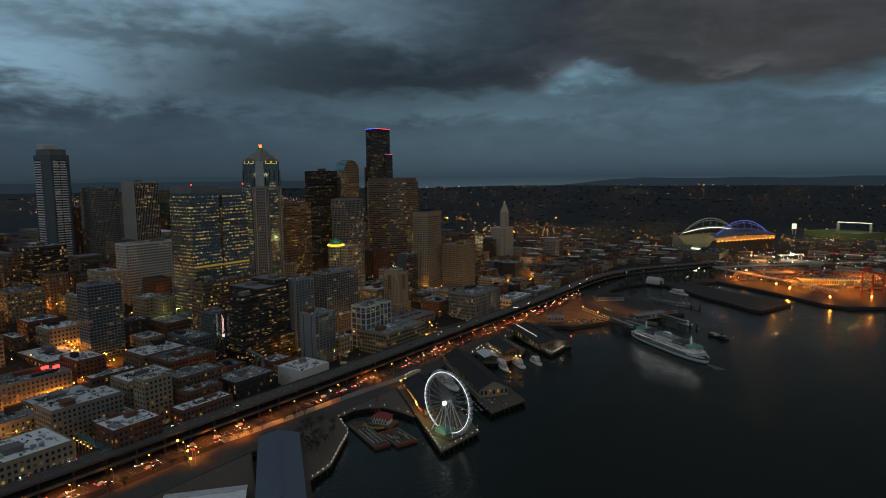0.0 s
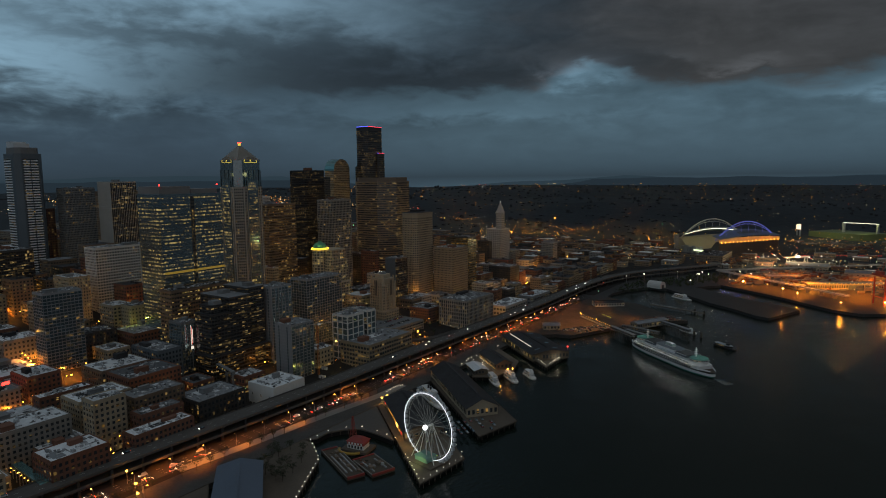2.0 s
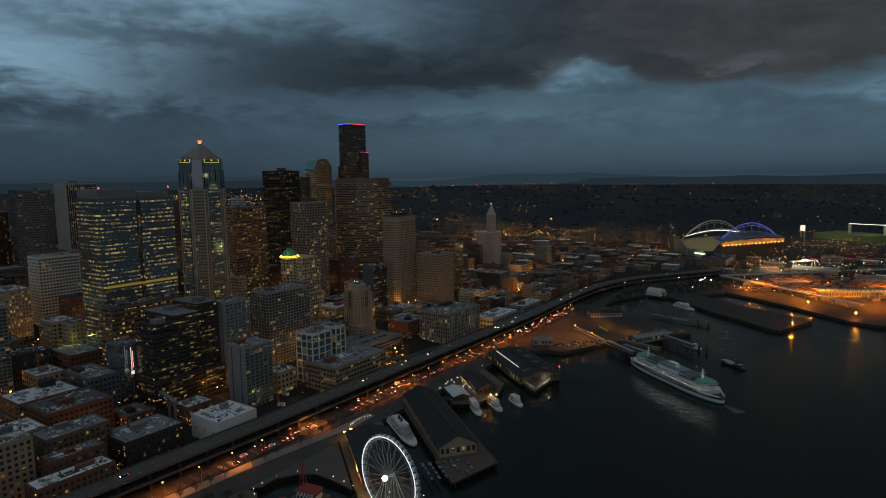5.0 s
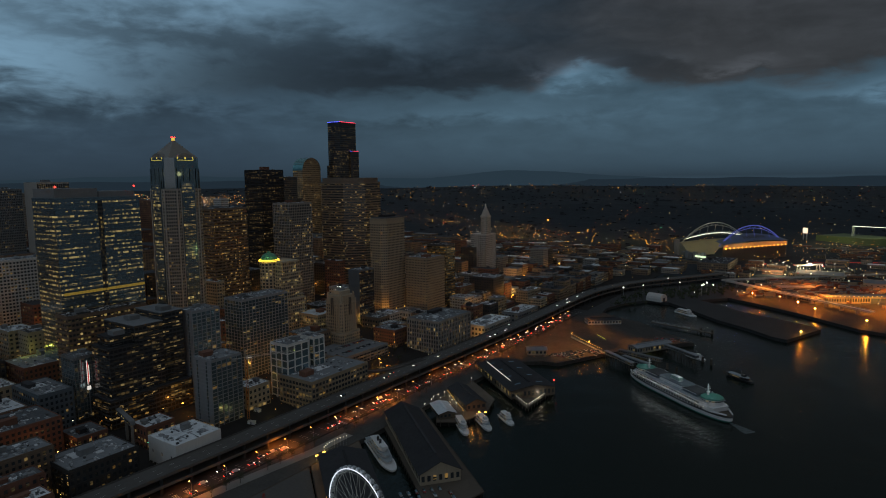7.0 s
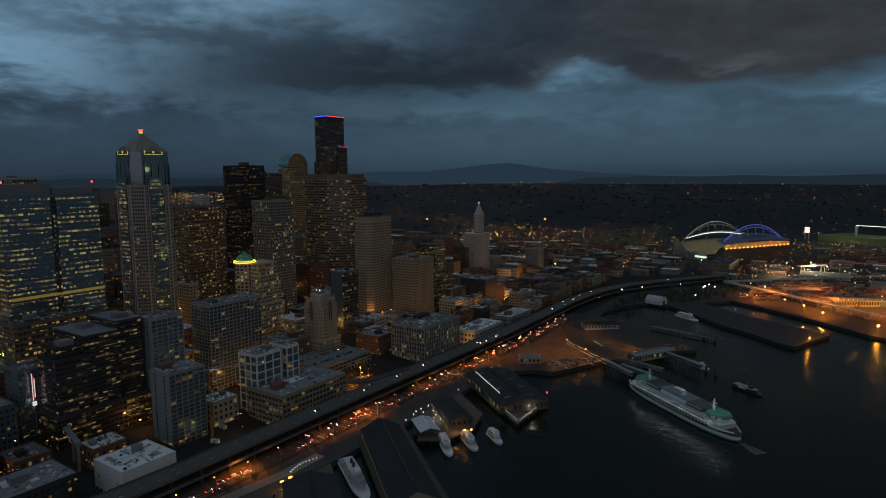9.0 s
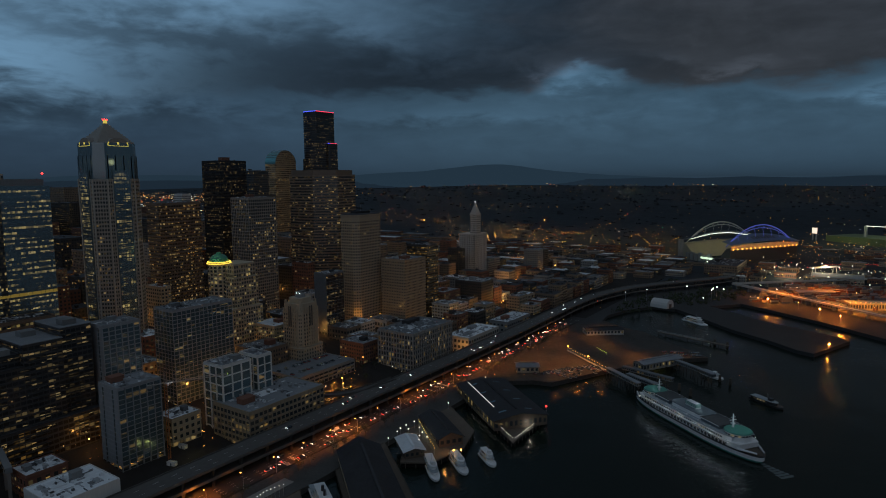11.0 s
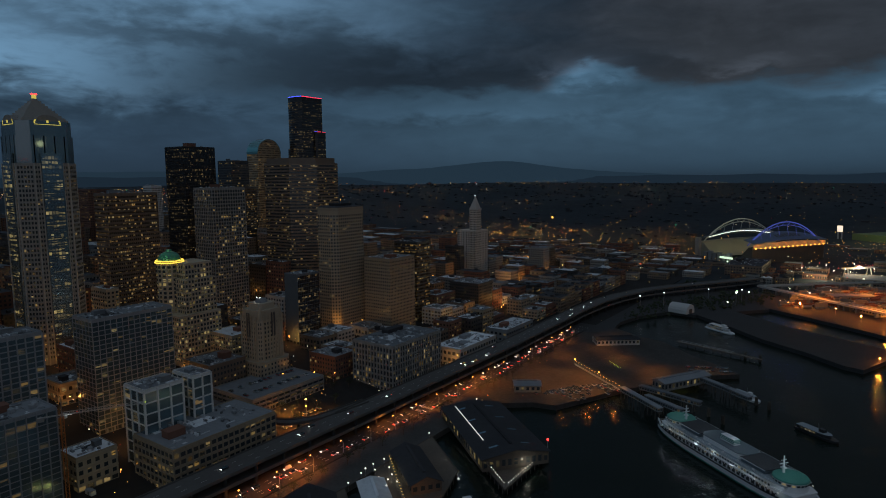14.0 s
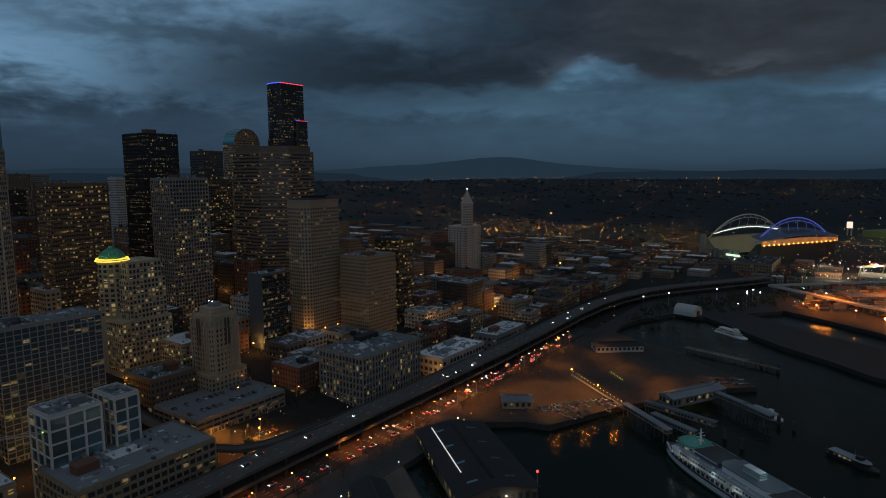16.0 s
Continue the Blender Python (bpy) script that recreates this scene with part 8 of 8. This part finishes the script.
for i in range(260):
    x, y = rng.uniform(20, 420), rng.uniform(885, 1330)
    if y < 735 + 0.45 * (x - 217) + 20 and x > 200 or x < 217 and y < 869 - 0.79 * (x - 15) + 16:
        continue
    pb.blob((x, y, rng.uniform(5, 12)), rng.choice((0.3, 0.4, 0.5, 0.8)))
setting("port_lamps", pb, "port_bulbs", "white, green and orange lamps of the port yard", "stuff", "lights")
rq = Geo()
for i in range(46):
    t = i / 45
    rq.blob((102 + 160 * t, 1378 + 90 * t + rng.uniform(-6, 6), 6), rng.uniform(0.6, 1.1))
for i in range(14):
    rq.blob((7 + 10 * i / 13 + rng.uniform(-3, 3), 1191 + 119 * i / 13, 6), 0.8)
setting("tail_light_queue", rq, "red_queue", "red tail lights of queueing traffic beyond the port", "stuff", "lights")
oq = Geo()
for x, y in ((-463, 1050), (-458, 1078), (-425, 1016), (-412, 1034), (-398, 1026), (-371, 1066), (-778, 1237), (-732, 1193), (-775, 1517), (-1202, 1731), (-829, 1984), (-362, 813), (-318, 744), (-257, 622), (-490, 1000), (-505, 985), (-350, 1010), (-330, 990)):
    oq.ball((x, y, max(16, ground_z(x, y) + 9)), max(0.8, 0.0011 * math.hypot(x - 120, y + 60)), 3, 6)
for i in range(700):
    x, y = rng.uniform(-900, 60), rng.uniform(640, 1750)
    if x > -190 and y < 1010 or not free(x, x, y, y, 1):
        continue
    d = math.hypot(x - 120, y + 60)
    oq.blob((x, y, max(9, ground_z(x, y) + rng.uniform(5, 14))), d * rng.choice((0.00018, 0.00022, 0.0003, 0.0004)))
setting("old_quarter_lamps", oq, "sodium", "orange street lamps of the old quarter", "stuff", "lights")
for x, y, e in ((-440, 1040, 30000), (-400, 1028, 22000), (-755, 1215, 30000), (-350, 780, 9000), (-260, 640, 6000), (-480, 900, 14000), (-560, 780, 14000), (60, 1130, 60000), (110, 1200, 60000), (30, 1240, 40000)):
    lamp((x, y, max(22, ground_z(x, y) + 14)), e * 1.3, (1.0, 0.42, 0.09) if x < 0 else (1.0, 0.8, 0.4), 1.0, "quarter_glow")

# lamps along the avenues and cross streets of the grid
rng = random.Random(17)
heads = Geo()
for x in (-258, -333, -414, -495, -577, -660):
    y = -300
    while y < 1060:
        yy = y + rng.uniform(-12, 12)
        if free(x, x, yy, yy, 2) and not (y > 620 and x > -300):
            z = ground_z(x, yy) + 9
            lamp((x, yy, z), rng.uniform(1500, 6500), (1.0, 0.40, 0.06), 0.6, "avenue_glow")
            for k in range(3):
                heads.ball((x + rng.choice((-6, 6)), yy + k * 17, z - 0.5), 0.55, 3, 6)
        y += 58 if y < 560 else 90
setting("avenue_lamps", heads, "sodium", "orange street lamp heads along the avenues", "stuff", "lights")

# small lamps in the yards and on the roofs of the waterfront blocks
nb = Geo()
for x, y, z in ((-295, 136, 14), (-277, 135, 12), (-262, 130, 12), (-232, 96, 9), (-233, 115, 9), (-336, 179, 20), (-312, 144, 16), (-223, 233, 11), (-205, 246, 10), (-194, 236, 10), (-119, 336, 9), (-114, 336, 9), (-116, 348, 9), (-94, 366, 8), (-187, 505, 12), (-190, 395, 10), (-122, 453, 8), (-119, 462, 8), (-136, 457, 8)):
    nb.ball((x, y, z), 0.5, 3, 6)
rng = random.Random(52)
for i in range(420):
    x, y = rng.uniform(-420, -186), rng.uniform(-300, 560)
    if free(x, x, y, y, 0.6):
        nb.blob((x, y, ground_z(x, y) + rng.uniform(2, 7)), rng.choice((0.16, 0.2, 0.3)))
setting("yard_lamps", nb, "far_bulbs", "small white and orange lamps in yards and doorways", "stuff", "lights")
for x, y in ((-216, 238), (-204, 248), (-196, 230), (-230, 226)):
    down_lamp((x, y, 14), 20000, (1.0, 0.33, 0.03), 165)
for x, y in ((-214, 236), (-200, 228), (-230, 100), (-262, 128), (-320, 165), (-190, 400), (-190, 508)):
    lamp((x, y, ground_z(x, y) + 9), 2200, (1.0, 0.40, 0.06), 0.4, "yard_glow")
th = thing("skybridge", "covered footbridge with yellow-lit windows between blocks", "footbridge", (-326, 12, 26), math.degrees(math.atan2(-21, 90)))
g = Geo()
g.box(0, 92, -1.8, 1.8, 0, 3.4, True)
part("gallery", g, "grey", th)
w = Geo()
grid_windows(w, 0, 92, -1.8, 1.8, 0.8, 2.8, 2.4, 2.0, 0.8, 0.8, sides="sn")
tagged(part("glazing", w, "w_high", th), kind="stuff")
for x in (24, 50, 76, 90):
    p = Geo()
    p.box(x - 0.6, x + 0.6, -0.9, 0.9, -22, 0)
    part("pillar", p, "concrete", th)

# shop and porch lamps along the street faces
sl = Geo()
rng = random.Random(63)
for x0, x1, y0, y1 in TAKEN:
    if x1 < -520 or y0 > 620:
        continue
    z = min(ground_z(x0, y0), ground_z(x1, y1)) + 3.6
    warm = 0.55 if y0 < -40 else 0.28
    for i in range(int((x1 - x0) / 4)):
        if rng.random() < warm:
            sl.blob((x0 + i * 4 + 2, y0 - 0.5, z + rng.choice((0, 0, 1.5))), rng.choice((0.18, 0.24, 0.32)))
    for i in range(int((y1 - y0) / 4)):
        if rng.random() < warm:
            sl.blob((x1 + 0.5, y0 + i * 4 + 2, z + rng.choice((0, 0, 1.5))), rng.choice((0.18, 0.24, 0.32)))
setting("shop_lamps", sl, "shop_bulbs", "small orange shop and porch lamps along the street faces", "stuff", "lights")

# worn crossings on the waterfront street
g = Geo()
for cx, cy in ((-151, -30), (-151, -118), (-149, 118), (-148, 300)):
    for i in range(7):
        for j in range(2):
            x, y = cx + (i - 3) * 1.5, cy + j * 8
            g.poly([(x, y, 4.085), (x + 0.6, y, 4.085), (x + 0.6, y + 3.2, 4.085), (x, y + 3.2, 4.085)])
setting("crossing_marks", g, "line", "worn white pedestrian crossing stripes", "stuff")

# flaming orange lamps on the quays
for x, y, z, r, mat in ((52, 873, 12, 0.6, "sodium_big"), (93, 862, 12, 0.4, "sodium_big"), (121, 829, 12, 0.5, "sodium_big"), (146, 792, 12, 0.65, "sodium_big"), (208, 740, 12, 0.6, "sodium_big"), (262, 775, 12, 0.6, "sodium_big"), (320, 805, 12, 0.65, "sodium_big"), (140, 640, 9, 0.35, "sodium_big"),
                        (-202, -141, 13, 0.85, "sodium"), (-195, -142, 12, 0.7, "sodium"), (-159, -152, 13, 0.8, "sodium"), (-137, -158, 13, 0.85, "sodium"), (-126, -163, 12, 0.85, "sodium"), (-239, 235, 17, 0.6, "sodium"), (-218, 249, 15, 0.7, "sodium"), (-209, 241, 14, 0.5, "sodium"), (-56, 186, 11, 0.7, "sodium"), (-52, 189, 11, 0.7, "sodium"), (-36, 290, 13, 0.8, "lamp_red"), (-100, 393, 9, 0.7, "sodium"), (-100, 400, 8, 0.5, "lamp_red"), (-150, 118, 5, 0.5, "lamp_red")):
    th = thing("quay_lamp", "bright lamp on a short mast at the quay", "lamp", (x, y, 4), group="quay lamps")
    g = Geo()
    g.tube((0, 0, 0), (0, 0, z - 4), 0.15, sides=5)
    part("mast", g, "steel", th)
    g = Geo()
    g.ball((0, 0, z - 4), r, 4, 8)
    part("head", g, mat, th)


def tower_crane(at, h, turn, reach):
    """Slim lattice tower crane: mast, slewing cab, jib, counter-jib, stays."""
    th = thing("tower_crane", "orange lattice tower crane with a lit jib over a building site", "crane", at, turn)
    g = Geo()
    for a in (-0.8, 0.8):
        for b in (-0.8, 0.8):
            g.tube((a, b, 0), (a, b, h), 0.16, sides=4)
    for k in range(int(h / 2)):
        z = 2 * k
        for a, b in (((-0.8, -0.8), (0.8, -0.8)), ((0.8, -0.8), (0.8, 0.8)), ((0.8, 0.8), (-0.8, 0.8)), ((-0.8, 0.8), (-0.8, -0.8))):
            g.tube((*a, z), (*b, z + 2), 0.09, sides=3, cap=False)
    part("mast", g, "crane_orange", th)
    g = Geo()
    for y in (-0.6, 0.6):
        g.tube((-11, y, h + 1), (reach, y, h + 1), 0.14, sides=4)
    g.tube((0, 0, h + 2.4), (reach, 0, h + 2.0), 0.14, sides=4)
    for i in range(int(reach / 2)):
        x = 2 * i
        g.tube((x, -0.6, h + 1), (x + 1, 0, h + 2.3), 0.07, sides=3, cap=False)
        g.tube((x + 1, 0, h + 2.3), (x + 2, 0.6, h + 1), 0.07, sides=3, cap=False)
    part("jib", g, "pale", th)
    g = Geo()
    g.tube((0, 0, h), (0, 0, h + 8), 0.3, 0.12, sides=4)
    g.tube((0, 0, h + 8), (reach * 0.7, 0, h + 2.2), 0.06, sides=3)
    g.tube((0, 0, h + 8), (-10.5, 0, h + 1), 0.06, sides=3)
    part("stay", g, "steel", th)
    g = Geo()
    g.box(-11, -8, -1, 1, h - 1.2, h + 1, True)
    part("counterweight", g, "concrete", th)
    g = Geo()
    g.box(0.4, 2.2, 0.9, 2.4, h - 1.6, h + 0.8, True)
    part("cab", g, "paint_white", th)
    g = Geo()
    g.box(1.5, 4.5, -0.25, 0.25, h + 0.5, h + 0.8, True)
    part("work_light", g, "white_tube", th)
    g = Geo()
    g.blob((reach, 0, h + 1.4), 0.5)
    part("tip_light", g, "bulb_green", th)
    return th


tower_crane((-216, 78, 4.2), 54, 60.6, 40)
for x, y, a in ((-207, 74, 20), (-196, 84, 75), (-222, 92, 5), (-190, 70, 40)):
    th = thing("site_cabin", "white steel cabin on the building site", "cabin", (x, y, ground_z(x, y)), a, "site cabins")
    g = Geo()
    g.box(-3.2, 3.2, -1.3, 1.3, 0.15, 2.7, True)
    part("body", g, "paint_white", th)
    g = Geo()
    g.box(-3.3, 3.3, -1.4, 1.4, 2.7, 2.85, True)
    part("roof", g, "unit", th)
    g = Geo()
    g.box(-0.5, 0.5, -1.36, -1.3, 0.2, 2.2, True)
    part("door", g, "slate", th)
for x, y, e in ((-200, 80, 450), (-206, 92, 350), (-194, 76, 350)):
    lamp((x, y, ground_z(x, y) + 6), e, (1.0, 0.72, 0.15), 0.4, "site_glow")


# ---- cars ----
def car(label, mat, van=False):
    th = thing("van" if van else "car", label, "car", (0, 0, -500), group="traffic and parked cars")
    L, Wd = (5.4, 2.0) if van else (4.5, 1.85)
    g = Geo()
    prof = [(-L / 2, 0.35), (-L / 2, 0.95), (-L / 2 + 0.5, 1.0), (L / 2 - 0.6, 0.92), (L / 2, 0.75), (L / 2, 0.35)]
    n = len(g.v)
    for x, z in prof:
        g.v += [(x, -Wd / 2, z), (x, Wd / 2, z)]
    k = len(prof)
    g.f += [(2 * i, 2 * i + 2, 2 * i + 3, 2 * i + 1) for i in range(k - 1)] + [(2 * k - 2, 0, 1, 2 * k - 1)]
    g.f += [tuple(2 * i for i in reversed(range(k))), tuple(2 * i + 1 for i in range(k))]
    part("body", g, mat, th)
    c = Geo()
    z1 = 2.1 if van else 1.48
    c.prism([(-L / 2 + 0.3, -Wd / 2 + 0.08), (L * 0.2, -Wd / 2 + 0.08), (L * 0.2, Wd / 2 - 0.08), (-L / 2 + 0.3, Wd / 2 - 0.08)], 0.93, z1, 0.16)
    part("cabin", c, "w_teal" if not van else mat, th)
    w = Geo()
    for sx in (-1, 1):
        for sy in (-1, 1):
            w.tube((sx * L * 0.31, sy * (Wd / 2 - 0.2), 0.33), (sx * L * 0.31, sy * (Wd / 2 + 0.02), 0.33), 0.33, sides=8)
    tagged(part("running_gear", w, "rubber_and_shade", th), kind="stuff")
    for sy in (-1, 1):
        h = Geo()
        h.box(L / 2 - 0.02, L / 2 + 0.1, sy * 0.62 - 0.24, sy * 0.62 + 0.24, 0.55, 0.85, True)
        part("headlight", h, "head", th)
        t = Geo()
        t.box(-L / 2 - 0.1, -L / 2 + 0.02, sy * 0.66 - 0.24, sy * 0.66 + 0.24, 0.6, 0.92, True)
        part("tail_light", t, "tail", th)
    return th


def parked(th):
    """The same car with its lamps off."""
    for o in th.children:
        if o.name.startswith(("headlight", "tail_light")):
            o.data.materials[0] = M["unit"]
    return th


PAINTS = (("car_white", "white"), ("car_dark", "dark"), ("car_silver", "silver"), ("car_red", "red"))
MOVING = [car(f"{w} saloon car with its lamps lit on the road", m) for m, w in PAINTS] + [car("white delivery van with its lamps lit", "car_white", True)]
MOVING += [MOVING[1], MOVING[1], MOVING[2]]
PARKED = [parked(car(f"{w} parked saloon car with its lamps off", m)) for m, w in PAINTS]
used = set()


def put(pool, rng, x, y, z, a):
    c = rng.choice(pool)
    m = pose(x, y, z, 0, 0, a)
    if c.name in used:
        copy_thing(c, m)
    else:
        used.add(c.name)
        c.matrix_basis = m


rng = random.Random(77)
for x, y, dx, dy in along(ROAD, 1.0):
    a = math.degrees(math.atan2(dy, dx))
    if -330 < y < 1000:
        if rng.random() < 0.02:
            o = rng.choice((-5.3, 0, 5.3)) * 0.92
            put(MOVING, rng, x + dy * o, y - dx * o, 17.0, a + 180)
for x, y, dx, dy in along(STREET, 1.0):
    a = math.degrees(math.atan2(dy, dx))
    if -300 < y < 600:
        if rng.random() < 0.085:
            o = rng.choice((0.4, 3.6, 6.6))
            put(MOVING, rng, x + dy * o, y - dx * o, 4.06, a)
        if rng.random() < 0.04:
            o = rng.choice((-3.0, -6.2))
            put(MOVING, rng, x + dy * o, y - dx * o, 4.06, a + 180)
for i in range(7):
    for j in range(4):
        if rng.random() < 0.75:
            x, y = on_pier((-28, 68), 5 + j * 7, -16 + i * 5.2)
            if x < 1:
                put(PARKED, rng, x, y, DECK, -38 + rng.choice((0, 180)))
for i in range(12):
    for j in range(3):
        if rng.random() < 0.6:
            put(PARKED, rng, -198 - j * 9 + i * 0.4, 214 + i * 4.2, ground_z(-198 - j * 9, 214 + i * 4) + 0.02, rng.choice((0, 180)))
for i in range(11):
    for j in range(3):
        if rng.random() < 0.65:
            put(PARKED, rng, -92 + i * 3.2 + j * 7, 385 + i * 4.6 + j * 3, 4.02, 145)
for i in range(9):
    for j in range(5):
        if rng.random() < 0.6:
            put(PARKED, rng, -84 + i * 3.0 + j * 6.5, 396 + i * 5.4 - j * 1.5, 4.02, 150 + rng.choice((0, 180)))
for i in range(10):
    for j in range(2):
        if rng.random() < 0.7:
            put(PARKED, rng, -2 + i * 3.4 - j * 5, 520 + i * 1.6 + j * 9, 4.02, 60)
for i in range(14):
    for j in range(2):
        if rng.random() < 0.6:
            put(PARKED, rng, -250 - j * 18, 219 + i * 4.6, 20.3, rng.choice((0, 180)))
for i in range(26):
    if rng.random() < 0.7:
        put(PARKED, rng, -198, -330 + i * 5.8, 4.5, 90)


# ---- trees ----
def tree(seed, h):
    rng = random.Random(seed)
    th = thing("street_tree", "small dark street tree with thin winter leaves", "tree", (0, 0, -500), group="street trees")
    g = Geo()
    g.tube((0, 0, 0), (0, 0, h * 0.42), 0.22, 0.14, sides=6)
    tips = []
    for i in range(7):
        a = i * 2.4 + rng.uniform(-0.3, 0.3)
        r, z = h * rng.uniform(0.18, 0.36), h * rng.uniform(0.6, 0.95)
        p = (r * math.cos(a), r * math.sin(a), z)
        g.tube((0, 0, h * rng.uniform(0.28, 0.42)), p, 0.09, 0.03, sides=4, cap=False)
        tips.append(p)
    part("trunk", g, "bark", th)
    c = Geo()
    for p in tips:
        for _ in range(26):
            q = Vector(p) + Vector((rng.gauss(0, 1), rng.gauss(0, 1), rng.gauss(0, 0.8))) * h * 0.12
            u = Vector((rng.uniform(-1, 1), rng.uniform(-1, 1), rng.uniform(-0.6, 0.6))).normalized() * rng.uniform(0.25, 0.5)
            v = u.cross(Vector((rng.uniform(-1, 1), rng.uniform(-1, 1), 1))).normalized() * rng.uniform(0.2, 0.4)
            c.poly([q - u, q + v, q + u, q - v])
    part("crown", c, "leaf", th)
    return th


TREES = [tree(1, 8), tree(2, 10), tree(3, 7)]
rng = random.Random(91)
places = []
for x, y, dx, dy in along(STREET, 11):
    if -290 < y < 560:
        if rng.random() < 0.8:
            places.append((x + dy * 20.0, y - dx * 20.0, 4.0))
for i in range(18):
    x, y = rng.uniform(-112, -74), rng.uniform(-104, -46)
    if x + 0.6 * y < -122:
        places.append((x, y, 4.0))
for i in range(16):
    x, y = rng.uniform(-250, -205), rng.uniform(200, 316)
    if free(x, x, y, y, 3):
        places.append((x, y, ground_z(x, y)))
for k, (x, y, z) in enumerate(places):
    m = pose(x, y, z, 0, 0, rng.uniform(0, 360))
    if k < 3:
        TREES[k].matrix_basis = m
    else:
        copy_thing(rng.choice(TREES), m)
